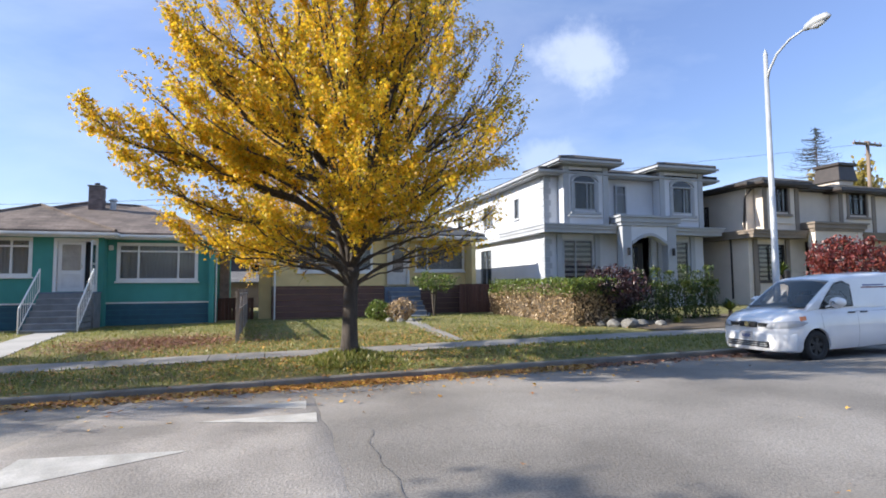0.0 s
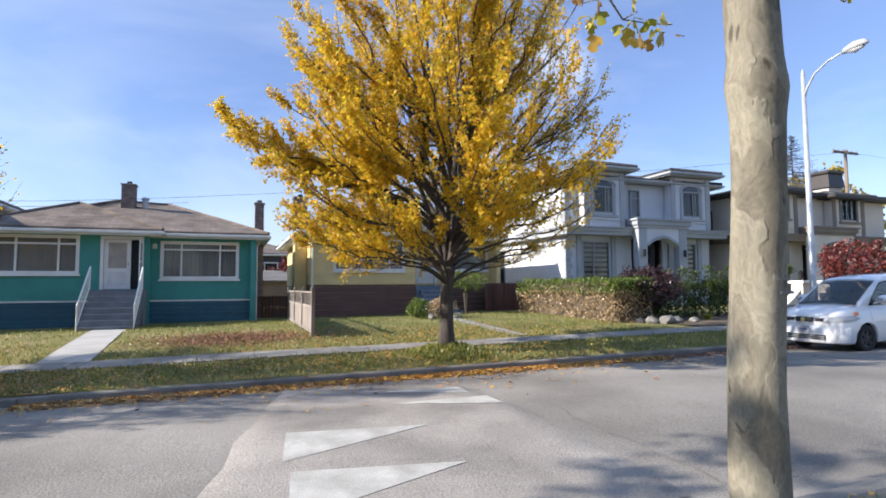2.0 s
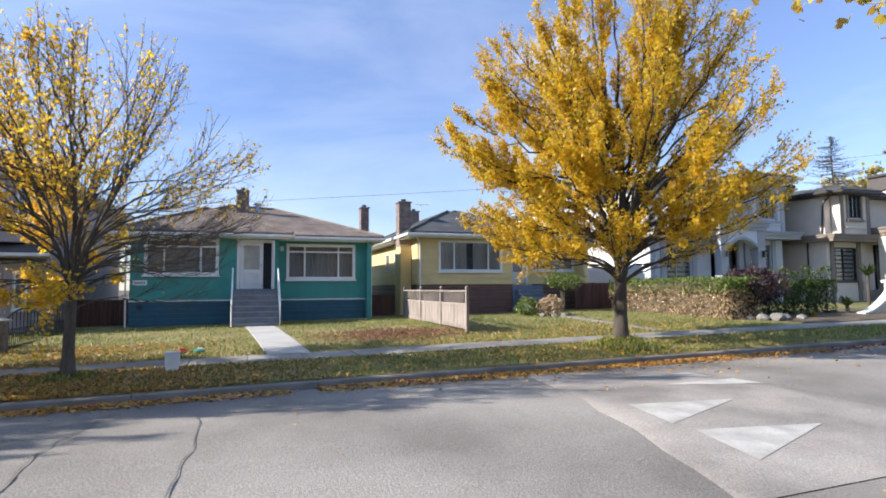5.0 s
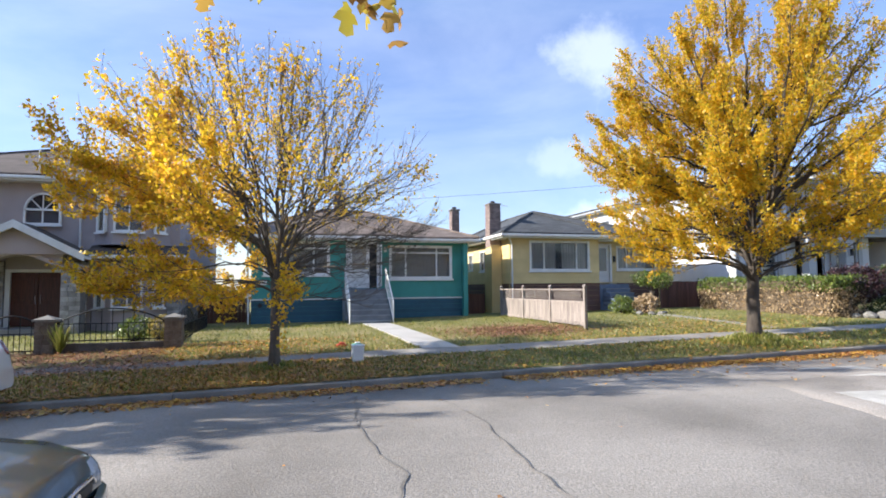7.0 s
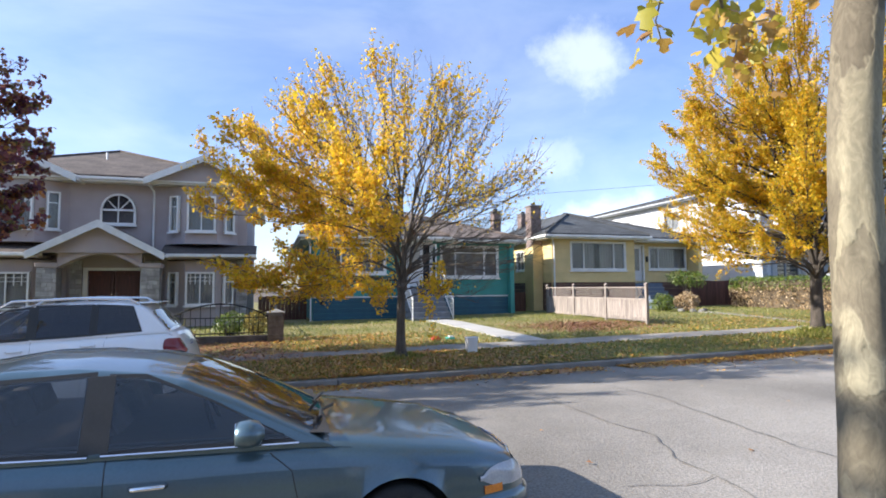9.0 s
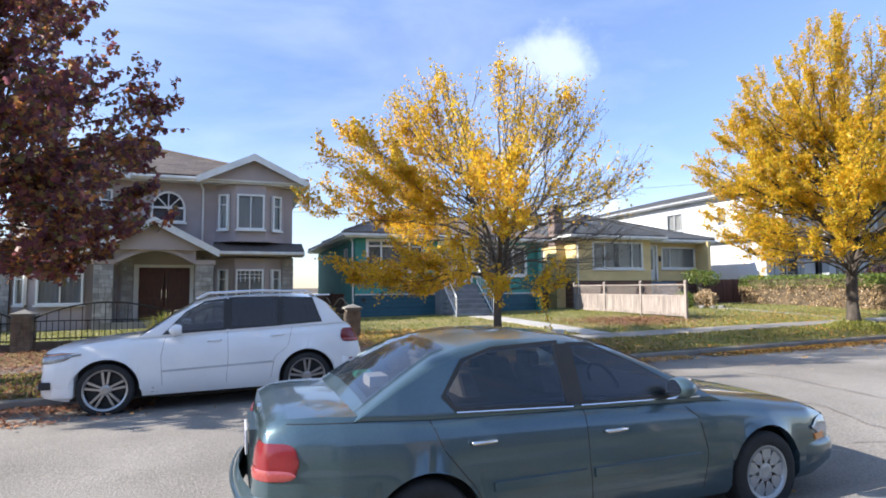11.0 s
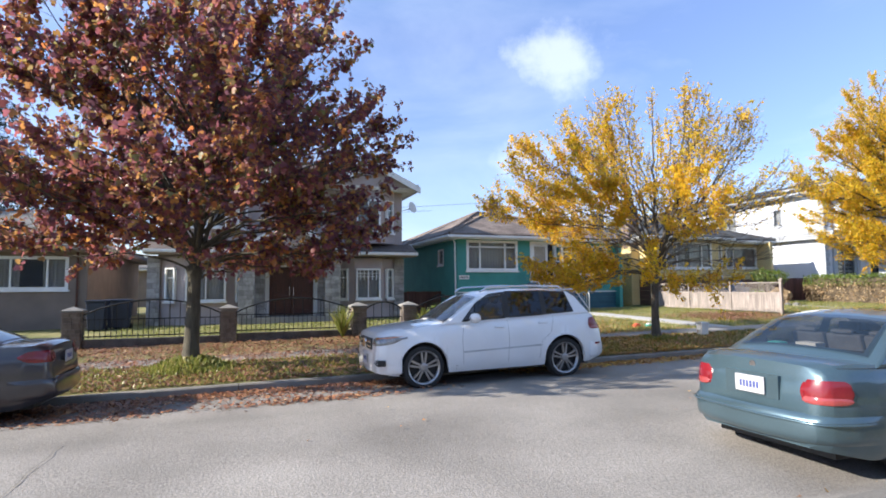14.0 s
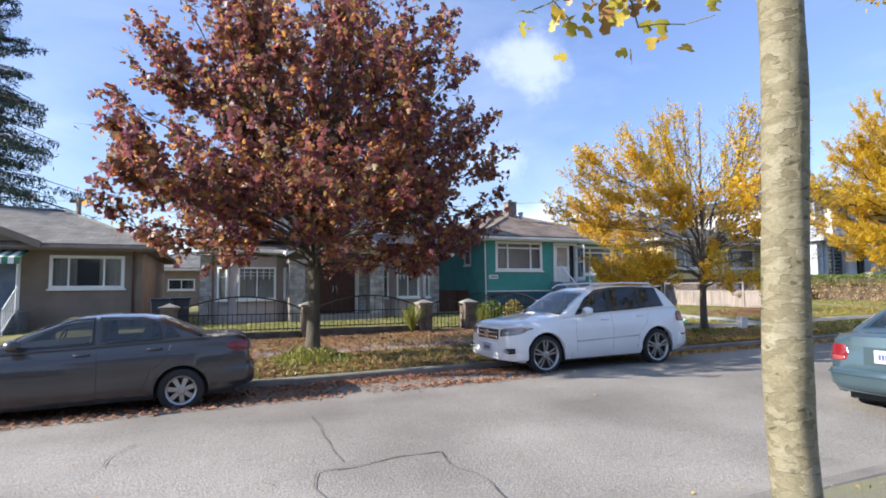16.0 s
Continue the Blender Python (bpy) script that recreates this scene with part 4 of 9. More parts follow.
# ---- yellow bungalow ----
def yellow_house():
    H = thing("bungalow", (4.2, 30, 0.3), "yellow sided bungalow with dark brown base and grey shingle roof", "house")
    zb, zm, zt = -0.05, 1.84, 4.0
    yl, yr = 23.9, 25.0
    sw = [(26.9, 27.9, 2.5, 3.55), (29.0, 29.7, 2.6, 3.5)]
    shell(H, -0.2, 8.75, yl + 0.2, 34.2, zb, zt, "yellow", side_holes=sw)
    wl = (0.78, 3.92, 2.42, 3.84)
    wr = (6.1, 8.5, 2.5, 3.72)
    dr = (4.85, 5.75, 1.8, 3.75)
    part("front_wall", wall_front(MB(), -0.2, 4.42, zb, zt, yl, 0.2, [wl]), "yellow", H)
    part("front_wall", wall_front(MB(), 4.42, 8.75, zb, zt, yr, 0.2, [wr, dr]), "yellow", H)
    part("return_wall", MB().box(4.22, 4.419, yl + 0.2, yr + 0.2, zb, zt), "yellow", H)
    siding(H, -0.2, 4.42, zm + 0.05, 3.95, yl, "yellow", 0.22, holes=[wl])
    siding(H, 4.42, 8.75, zm + 0.05, 3.95, yr, "yellow", 0.22, holes=[wr, dr])
    siding(H, 24.0, 34.2, zm + 0.05, 3.95, -0.2, "yellow", 0.22, side=True, holes=sw)
    siding(H, -0.2, 4.42, 0.3, zm, yl, "brown_low", 0.24)
    siding(H, 4.42, 8.75, 0.3, zm, yr, "brown_low", 0.24, holes=[(4.3, 6.1, -1, zm)])
    siding(H, 24.0, 34.2, 0.3, zm, -0.2, "brown_low", 0.24, side=True)
    part("belt_trim", MB().box(-0.26, 4.44, yl - 0.05, yl - 0.001, zm, zm + 0.05).box(4.44, 8.77, yr - 0.05, yr - 0.001, zm, zm + 0.05), "yellow", H)
    window(H, *wl, yl, "white_trim", (0.24, 0.78), (), 0.1, curtain="curtain", cover=0.9)
    window(H, *wr, yr, "white_trim", (0.25,), (), 0.09, curtain="curtain")
    for a, b, c, d in sw:
        t = Turn(-0.2, 0, -90)
        window(H, -b, -a, c, d, 0, "white_trim", (0.5,), (), 0.07, turn=t)
    door = part("door", MB().box(4.9, 5.7, yr + 0.04, yr + 0.09, 1.82, 3.74), "white_trim", H, "white storm door with a tall glazed light")
    part("pane", MB().box(5.05, 5.55, yr + 0.028, yr + 0.039, 2.45, 3.6), "glass", door)
    part("door_frame", MB().box(4.78, 4.89, yr - 0.04, yr + 0.1, 1.8, 3.82).box(5.71, 5.82, yr - 0.04, yr + 0.1, 1.8, 3.82).box(4.89, 5.71, yr - 0.04, yr + 0.1, 3.74, 3.82), "white_trim", door)
    part("letter_box", MB().box(5.9, 6.0, yr - 0.1, yr - 0.04, 2.9, 3.2), "iron", H)
    part("landing", MB().box(4.45, 6.05, yr - 1.1, yr - 0.04, 0.1, 1.78), "steps_blue", H)
    steps(H, 4.6, 5.9, yr - 1.1, 1.58, 0.42, 6, "steps_blue", 0.3)
    part("stair_wall", MB().box(5.95, 6.07, yr - 2.6, yr - 1.1, 0.1, 0.7), "steps_blue", H)
    hip(H, -0.75, 5.0, 23.4, 31.0, 4.18, 5.5, "roof_grey", (2.1, 26.4, 2.1, 29.5), name="wing_roof")
    hip(H, -0.73, 9.3, 24.3, 34.7, 4.16, 5.95, "roof_grey", (3.6, 29.3, 4.6, 31.0))
    chimney(H, -0.78, -0.21, 24.9, 25.5, 3.6, 5.62)
    part("chimney_breast", MB().prism([(24.8, 0.2), (25.75, 0.2), (25.75, 3.2), (25.5, 3.7), (24.9, 3.7), (24.8, 3.4)], 0, -0.75, -0.236), "yellow", H, bevel=0.02)
    chimney(H, 1.5, 2.0, 30.8, 31.4, 4.5, 6.05)
    ant = part("aerial", MB().tube([(2.0, 30.5, 5.3), (2.0, 30.5, 6.5)], 0.02, 6).tube([(1.7, 30.5, 6.45), (2.5, 30.5, 6.45)], 0.012, 6).tube([(1.8, 30.2, 6.45), (1.8, 30.8, 6.45)], 0.01, 6).tube([(2.3, 30.3, 6.45), (2.3, 30.7, 6.45)], 0.01, 6), "steel", H)
    downpipe(H, [(-0.5, 23.35, 4.0), (-0.15, 23.8, 3.7), (-0.12, 23.82, 3.4), (-0.12, 23.82, 0.35)], "white_trim", 0.035)
    H.matrix_world = Matrix.Translation((4.90, 31.45, 0.232)) @ Matrix.Scale(1.0485, 4)
    return H


yellow_house()


def gable_front(house, cx, half, y0, y1, z, zr, wallmat, roofmat, trim="white_trim", name="gable_roof", ov=0.3):
    """A gabled projection: triangular wall, two roof planes running back, bargeboards."""
    part("gable_wall", MB().prism([(cx - half + ov, z), (cx + half - ov, z), (cx, zr - 0.1)], 1, y0 + 0.3, y0 + 0.5), wallmat, house)
    mb = MB()
    mb.slab([(cx - half, y0, z), (cx, y0, zr), (cx, y1, zr), (cx - half, y1, z)][::-1], 0.1)
    mb.slab([(cx, y0, zr), (cx + half, y0, z), (cx + half, y1, z), (cx, y1, zr)][::-1], 0.1)
    rf = part(name, mb, roofmat, house, uv=True)
    for s in (-1, 1):
        b = MB().add([(cx, y0 - 0.04, zr + 0.03), (cx, y0 - 0.04, zr - 0.24), (cx + s * (half + 0.05), y0 - 0.04, z - 0.26), (cx + s * (half + 0.05), y0 - 0.04, z + 0.01),
                      (cx, y0 + 0.04, zr + 0.03), (cx, y0 + 0.04, zr - 0.24), (cx + s * (half + 0.05), y0 + 0.04, z - 0.26), (cx + s * (half + 0.05), y0 + 0.04, z + 0.01)],
                     [(0, 1, 2, 3), (7, 6, 5, 4), (0, 3, 7, 4), (1, 5, 6, 2), (3, 2, 6, 7)])
        part("bargeboard", b, trim, rf)
        part("gutter", MB().box(cx + s * half - 0.06, cx + s * half + 0.06, y0 + 0.05, y1, z - 0.16, z - 0.05), trim, rf)
    return rf


def bay(house, x0, x1, y, out, z0, z1, material, cut=0.5):
    """A bay with slanted sides."""
    return part("bay", MB().prism([(x0, y), (x0 + cut, y - out), (x1 - cut, y - out), (x1, y)], 2, z0, z1), material, house)


def bay_windows(house, x0, x1, y, out, z0, z1, cut, frame, side=0.42, grid=None):
    window(house, x0 + cut + 0.05, x1 - cut - 0.05, z0, z1, y - out - 0.13, frame, (0.5,), (), 0.07, grid=grid, back=0.012)
    ang = math.degrees(math.atan2(out, cut))
    ln = math.hypot(out, cut)
    w = min(side, ln - 0.06)
    window(house, (ln - w) / 2, (ln + w) / 2, z0, z1, -0.13, frame, (), (0.7,), 0.06, back=0.012, turn=Turn(x0, y, -ang))
    window(house, (ln - w) / 2, (ln + w) / 2, z0, z1, -0.13, frame, (), (0.7,), 0.06, back=0.012, turn=Turn(x1 - cut, y - out, ang))


# ---- taupe two-storey house with stone piers ----
def taupe_house():
    H = thing("two_storey_house", (-19, 30, 0.1), "taupe stucco two-storey house with white gables and stone corners", "house")
    y, zb, zt = 24.3, -0.3, 5.75
    shell(H, -24.0, -14.15, y + 0.2, 37, zb, zt, "stucco_p")
    arch = (-19.47, -18.25, 4.16, 4.76)
    part("front_wall", wall_front(MB(), -24.0, -14.15, zb, zt, y, 0.2, [(-20.2, -17.7, -0.3, 2.9)]), "stucco_p", H)
    window(H, *arch, y - 0.13, "white", (0.5,), (), 0.07, arch=0.68, curtain=None)
    for xa, xb, cut in ((-23.9, -20.55, 0.9), (-17.15, -14.5, 0.75)):
        for z0, z1 in ((3.5, zt - 0.02), (zb, 2.75)):
            bay(H, xa, xb, y, 0.55, z0, z1, "stucco_p", cut)
        bay_windows(H, xa, xb, y, 0.55, 3.9, 5.32, cut, "white", grid=(0.62, 0.95, 6, 3) if xb < -20 else None)
        bay_windows(H, xa, xb, y, 0.55, 1.02, 2.32, cut, "white", grid=(0.62, 0.95, 6, 3))
        part("bay_ledge", MB().prism([(xa - 0.05, y), (xa + cut - 0.03, y - 0.62), (xb - cut + 0.03, y - 0.62), (xb + 0.05, y)], 2, 3.42, 3.5), "stucco_p", H)
    # skirt roof between the storeys
    for x0, x1 in ((-24.4, -21.0), (-17.2, -13.75)):
        part("skirt_roof", MB().slab([(x0, y - 1.05, 3.02), (x1, y - 1.05, 3.02), (x1, y, 3.42), (x0, y, 3.42)], 0.08), "roof_tile", H, uv=True)
        part("gutter", MB().box(x0, x1, y - 1.16, y - 1.04, 2.88, 3.0), "white_trim", H, bevel=0.02)
        part("soffit", MB().box(x0, x1, y - 1.03, y - 0.001, 2.84, 2.9), "stucco_p", H)
    # porch
    yp = 22.9
    for xx in (-20.75, -17.45):
        pr = part("porch_pier", MB().box(xx - 0.3, xx + 0.3, yp, yp + 0.6, zb, 2.45), "mortar", H)
        z = 0.1
        while z < 2.4:
            h = random.uniform(0.12, 0.2)
            q = xx - 0.31
            while q < xx + 0.29:
                w = min(random.uniform(0.16, 0.34), xx + 0.31 - q)
                part("stone", MB().box(q + 0.006, q + w - 0.006, yp - 0.03, yp + 0.02, z, min(z + h, 2.44) - 0.012), "stone", pr)
                q += w
            z += h
        part("capital", MB().box(xx - 0.36, xx + 0.36, yp - 0.06, yp + 0.66, 2.45, 2.62), "stucco_p", H, bevel=0.03)
    n = 14
    arc = [(-20.45 + 2.7 * i / n, 2.45 + 0.5 * math.sin(math.pi * i / n)) for i in range(n + 1)]
    part("porch_arch", MB().prism([(-20.45, 3.1)] + arc[:1] + arc[1:-1] + arc[-1:] + [(-17.75, 3.1)], 1, yp + 0.05, yp + 0.45), "stucco_p", H)
    for i in range(n):
        a, b = arc[i], arc[i + 1]
        part("arch_block", MB().prism([a, b, (b[0], b[1] + 0.16), (a[0], a[1] + 0.16)], 1, yp - 0.02, yp + 0.045), "stucco_p", H)
    gable_front(H, -19.1, 2.12, yp - 0.45, y, 2.98, 4.12, "stucco_p", "roof_tile")
    part("porch_floor", MB().box(-21.0, -17.2, yp - 0.1, y, zb, 0.38), "concrete", H)
    part("porch_wall", MB().box(-21.1, -17.1, y - 0.02, y - 0.005, 2.48, 3.0), "stucco_p", H)
    for i, (a, b) in enumerate(((-19.83, -18.96), (-18.94, -18.05))):
        d = part("door", MB().box(a, b, y + 0.05, y + 0.11, 0.4, 2.38), "door_wood", H, "dark brown carved wooden double door")
        part("door_panel", MB().box(a + 0.12, b - 0.12, y + 0.03, y + 0.049, 0.6, 1.2).box(a + 0.12, b - 0.12, y + 0.03, y + 0.049, 1.35, 2.2), "door_wood", d, bevel=0.01)
        hx = b - 0.07 if i == 0 else a + 0.07
        part("door_handle", MB().tube([(hx, y + 0.0, 1.2), (hx, y + 0.0, 1.55)], 0.016, 6), "chrome", d)
    part("door_frame", MB().box(-20.0, -19.84, y - 0.03, y + 0.1, 0.38, 2.5).box(-18.04, -17.88, y - 0.03, y + 0.1, 0.38, 2.5).box(-19.84, -18.04, y - 0.03, y + 0.1, 2.39, 2.5), "white", H)
    # stone cladding at the corners
    for x0, x1 in ((-24.35, -23.9), (-14.55, -14.1), (-20.4, -20.0), (-17.9, -17.3)):
        pr = part("stone_corner", MB().box(x0 + 0.02, x1 - 0.02, y - 0.12, y - 0.001, zb, 2.8), "mortar", H)
        z = 0.1
        while z < 2.75:
            h = random.uniform(0.12, 0.22)
            q = x0
            while q < x1 - 0.02:
                w = min(random.uniform(0.14, 0.36), x1 - q)
                part("stone", MB().box(q + 0.006, q + w - 0.006, y - 0.15, y - 0.1, z, min(z + h, 2.78) - 0.012), "stone", pr)
                q += w
            z += h
    hip(H, -24.6, -13.6, 23.6, 37.6, 5.98, 8.0, "roof_tile", (-19.9, 28.6, -18.3, 31.5))
    gable_front(H, -22.2, 2.1, 23.2, 27.5, 5.86, 6.85, "stucco_p", "roof_tile")
    gable_front(H, -15.72, 2.05, 23.2, 27.5, 5.86, 6.85, "stucco_p", "roof_tile")
    downpipe(H, [(-17.75, 23.5, 5.75), (-17.62, 24.1, 5.5), (-17.62, 24.22, 5.3), (-17.62, 24.22, 3.3)])
    part("satellite_dish", MB().tube([(-14.0, 24.6, 5.0), (-13.7, 24.4, 5.1)], 0.02, 6).tube([(-13.75, 24.45, 5.1), (-13.68, 24.36, 5.12), (-13.64, 24.3, 5.14)], [0.05, 0.2, 0.27], 14), "white_trim", H)
    part("vent_pipe", MB().tube([(-19.9, 26.6, 6.8), (-19.9, 26.6, 7.5)], 0.035, 8), "steel", H)
    return H


taupe_house()


def quoins(house, x, y, z0, z1, material, w=0.32, t=0.05):
    z, i = z0, 0
    while z + 0.26 < z1:
        ww = w if i % 2 else w * 0.7
        part("quoin", MB().box(x - t, x + ww, y - t, y + 0.3, z + 0.012, z + 0.27), material, house)
        z += 0.28
        i += 1


def modern(name, label, x, y, sx, wall, trim, roofmat, win_frame, doors, zs, tall_base):
    """A two-storey stucco house with twin bays, a cornice between the storeys and an arched porch.
    x: dict of measures along the front."""
    H = thing(name, ((x["l"] + x["r"]) / 2, y + 6, zs["base"]), label, "house")
    zb, zc, zt = zs["base"] - 0.8, zs["cornice"], zs["eave"]
    D = 17.0
    holes = [(y + 2.6, y + 3.2, zt - 1.7, zt - 0.6), (y + 6.0, y + 7.4, zt - 1.7, zt - 0.5), (y + 11.0, y + 12.0, zt - 1.6, zt - 0.6), (y + 6.3, y + 7.9, zs["base"] + 0.3, zc - 0.6)]
    shell(H, x["l"], x["r"], y + 0.2, y + D, zb, zt, wall, side_holes=holes)
    tn = Turn(x["l"], 0, -90)
    for a, b, c, d in holes:
        window(H, -b, -a, c, d, 0, win_frame, (0.5,) if b - a > 1 else (), (), 0.06, turn=tn, curtain="curtain" if c > zc else None)
    g1, g2, pa = x["g1"], x["g2"], x["arch"]
    part("front_wall", wall_front(MB(), x["l"], x["r"], zb, zt, y, 0.2, [(*g1, zs["g0"], zs["g1"]), (*g2, zs["g0"], zs["g1"]), (pa[0], pa[1], zs["base"], zc - 0.4)]), wall, H)
    for g in (g1, g2):
        window(H, *g, zs["g0"], zs["g1"], y, win_frame, (0.42,), (), 0.07, sill=True, curtain="blind_bands")
        for xx in (g[0] - 0.32, g[1] + 0.06):
            part("pilaster", MB().box(xx, xx + 0.26, y - 0.09, y - 0.001, zb, zc - 0.31), trim, H)
            part("pilaster_base", MB().box(xx - 0.03, xx + 0.29, y - 0.12, y - 0.091, zs["base"], zs["base"] + 0.5), trim, H)
    # upper bays
    for (a, b), wx, top in ((x["b1"], x["w1"], x["t1"]), (x["b2"], x["w2"], x["t2"])):
        by = y - 0.55
        part("bay", wall_front(MB(), a, b, zc + 0.1, zt + top, by, 0.5, [(wx[0], wx[1], zs["w0"], zs["w1"])]), wall, H)
        part("bay_corner", MB().box(a - 0.02, a + 0.26, by - 0.04, by - 0.001, zc + 0.15, zt + top), trim, H)
        part("bay_corner", MB().box(b - 0.26, b + 0.02, by - 0.04, by - 0.001, zc + 0.15, zt + top), trim, H)
        rad = 0.28 if trim == "stucco_g" else 0.0
        window(H, wx[0], wx[1], zs["w0"], zs["w1"], by, win_frame, (0.62,) if trim == "stucco_g" else (0.33, 0.66), () if trim == "stucco_g" else (0.72,), 0.06, sill=False, curtain="curtain", cover=0.35)
        sur = MB().box(wx[0] - 0.13, wx[0] - 0.001, by - 0.06, by - 0.001, zs["w0"] - 0.1, zs["w1"]).box(wx[1] + 0.001, wx[1] + 0.13, by - 0.06, by - 0.001, zs["w0"] - 0.1, zs["w1"])
        sur.box(wx[0] - 0.2, wx[1] + 0.2, by - 0.14, by - 0.001, zs["w0"] - 0.22, zs["w0"] - 0.1)
        n = 10
        cx, hw = (wx[0] + wx[1]) / 2, (wx[1] - wx[0]) / 2 + 0.13
        for i in range(n):
            p = [(cx - hw * math.cos(math.pi * k / n), zs["w1"] + rad * math.sin(math.pi * k / n)) for k in (i, i + 1)]
            sur.prism([p[0], p[1], (p[1][0], p[1][1] + 0.14), (p[0][0], p[0][1] + 0.14)], 1, by - 0.07, by - 0.001)
        part("window_surround", sur, trim, H)
        if rad:
            hi = (wx[1] - wx[0]) / 2 - 0.01
            arc = [(cx - hi * math.cos(math.pi * k / 16), zs["w1"] + rad * math.sin(math.pi * k / 16)) for k in range(17)]
            part("arch_pane", MB().prism(arc, 1, by - 0.02, by - 0.002), "glass_tint", H)
        part("lower_sill", MB().box(wx[0] - 0.3, wx[1] + 0.3, by - 0.1, by - 0.001, zc + 0.45, zc + 0.55), wall, H)
        hip(H, a - 0.45, b + 0.45, by - 0.5, by + 3.2, zt + top + 0.28, zt + top + 0.75, roofmat, name="bay_roof", fascia=trim if trim == "stucco_g" else "bronze")
    # cornice between the storeys
    for k, (o, z0, z1) in enumerate(((0.72, zc - 0.30, zc - 0.12), (0.80, zc - 0.12, zc + 0.02), (0.88, zc + 0.02, zc + 0.10))):
        for a, b, c, d in ((x["l"] - o * 0.55, x["p"][0], y - o, y), (x["p"][1], x["r"] + o * 0.7, y - o, y), (x["l"] - o * 0.55, x["l"] - 0.001, y + 0.001, y + 4.2)):
            part("cornice", MB().box(a, b, c, d, z0, z1), trim, H)
    part("side_cornice", MB().box(x["l"] - 0.35, x["l"] - 0.001, y + 4.2, y + D, zc - 0.3, zc - 0.08), trim, H)
    # porch
    p0, p1 = x["p"]
    py = y - 1.15
    n = 12
    ax0, ax1, zs0 = pa[0], pa[1], zc - 0.85
    arc = [(ax0 + (ax1 - ax0) * i / n, zs0 + 0.42 * math.sin(math.pi * i / n)) for i in range(n + 1)]
    part("porch_front", MB().prism([(ax0, zc + 0.05)] + arc + [(ax1, zc + 0.05)], 1, py, py + 0.35), wall, H)
    for a, b in ((p0, ax0), (ax1, p1)):
        part("porch_column", MB().box(a, b, py - 0.02, py + 0.4, zb, zc + 0.05), trim if trim == "stucco_g" else wall, H, bevel=0.02)
        part("column_base", MB().box(a - 0.06, b + 0.06, py - 0.08, py + 0.45, zs["base"] - 0.4, zs["base"] + 0.35), trim, H, bevel=0.02)
        part("wall_lamp", MB().tube([((a + b) / 2, py - 0.12, zc - 1.35), ((a + b) / 2, py - 0.12, zc - 1.0)], 0.07, 8), "iron", H)
    for o, z0, z1 in ((0.08, zc + 0.05, zc + 0.2), (0.16, zc + 0.2, zc + 0.42), (0.24, zc + 0.42, zc + 0.52)):
        part("porch_cornice", MB().box(p0 - o, p1 + o, py - o, y - 0.0, z0, z1), trim, H)
    for i in range(n):
        a, b = arc[i], arc[i + 1]
        part("arch_block", MB().prism([a, b, (b[0], b[1] + 0.14), (a[0], a[1] + 0.14)], 1, py - 0.05, py - 0.001), trim, H)
    dd = part("door", MB().box(ax0 + 0.4, ax1 - 0.4, y + 0.12, y + 0.19, zs["base"], zs0 + 0.2), doors, H, "panelled front door under the porch arch")
    part("pane", MB().box(ax0 + 0.7, ax1 - 0.7, y + 0.1, y + 0.119, zs["base"] + 0.4, zs0), "glass", dd)
    part("porch_floor", MB().box(p0, p1, py, y, zb, zs["base"] - 0.01), "concrete", H)
    hip(H, x["l"] - 0.5, x["r"] + 0.5, y - 0.55, y + D + 0.5, zt + 0.26, zt + 1.5, roofmat, fascia=trim if trim == "stucco_g" else "bronze")
    return H


W = modern("two_storey_house", "new pale grey stucco two-storey house with twin bays and arched porch", dict(l=12.45, r=21.3, p=(15.75, 18.7), arch=(16.25, 18.2), b1=(13.15, 15.45), w1=(13.65, 14.8), t1=0.42,
           b2=(18.35, 20.85), w2=(19.05, 20.2), t2=0.42, g1=(13.35, 14.95), g2=(18.85, 20.4)), 22.75, 1, "stucco_w", "stucco_g", "roof_dark", "stucco_g", "plastic",
           dict(base=1.5, cornice=4.5, eave=6.9, g0=1.9, g1=3.95, w0=5.28, w1=6.6), 0)
window(W, 16.15, 16.75, 5.2, 6.6, 22.75 - 0.13, "stucco_g", (), (0.7,), 0.06, sill=False, curtain="curtain", cover=0.4, back=0.012)
quoins(W, 12.45, 22.75, 4.65, 6.9, "stucco_g")
quoins(W, 12.45, 22.75, 0.6, 4.15, "stucco_g")
B = modern("two_storey_house", "beige stucco two-storey house with taupe cornices and dark windows", dict(l=23.8, r=35.0, p=(27.0, 30.4), arch=(27.7, 30.0), b1=(24.3, 26.7), w1=(24.95, 25.95), t1=0.02,
           b2=(29.6, 32.3), w2=(30.3, 31.6), t2=-0.1, g1=(24.4, 26.2), g2=(30.8, 32.0)), 22.75, 1, "stucco_b", "trim_b", "roof_dark", "bronze", "plastic",
           dict(base=1.4, cornice=4.45, eave=6.75, g0=1.9, g1=3.85, w0=5.5, w1=6.8), 0)
W.matrix_world = Matrix.Translation((17.66, 30.76, 1.4875)) @ Matrix.Diagonal((1.07, 1.07, 1.05, 1.0))
part("chimney", MB().box(33.45, 34.65, 25.0, 26.4, 6.5, 8.1), "stucco_b", B)
part("chimney_cap", MB().add([(x, y, z) for z, o in ((8.1, 0.12), (8.95, 0.0), (9.05, 0.1), (9.2, 0.1)) for x, y in ((33.4 - o, 24.95 - o), (34.7 + o, 24.95 - o), (34.7 + o, 26.45 + o), (33.4 - o, 26.45 + o))], [(3, 2, 1, 0), (12, 13, 14, 15)] + [(r * 4 + i, r * 4 + (i + 1) % 4, r * 4 + 4 + (i + 1) % 4, r * 4 + 4 + i) for r in range(3) for i in range(4)]), "bronze", B)
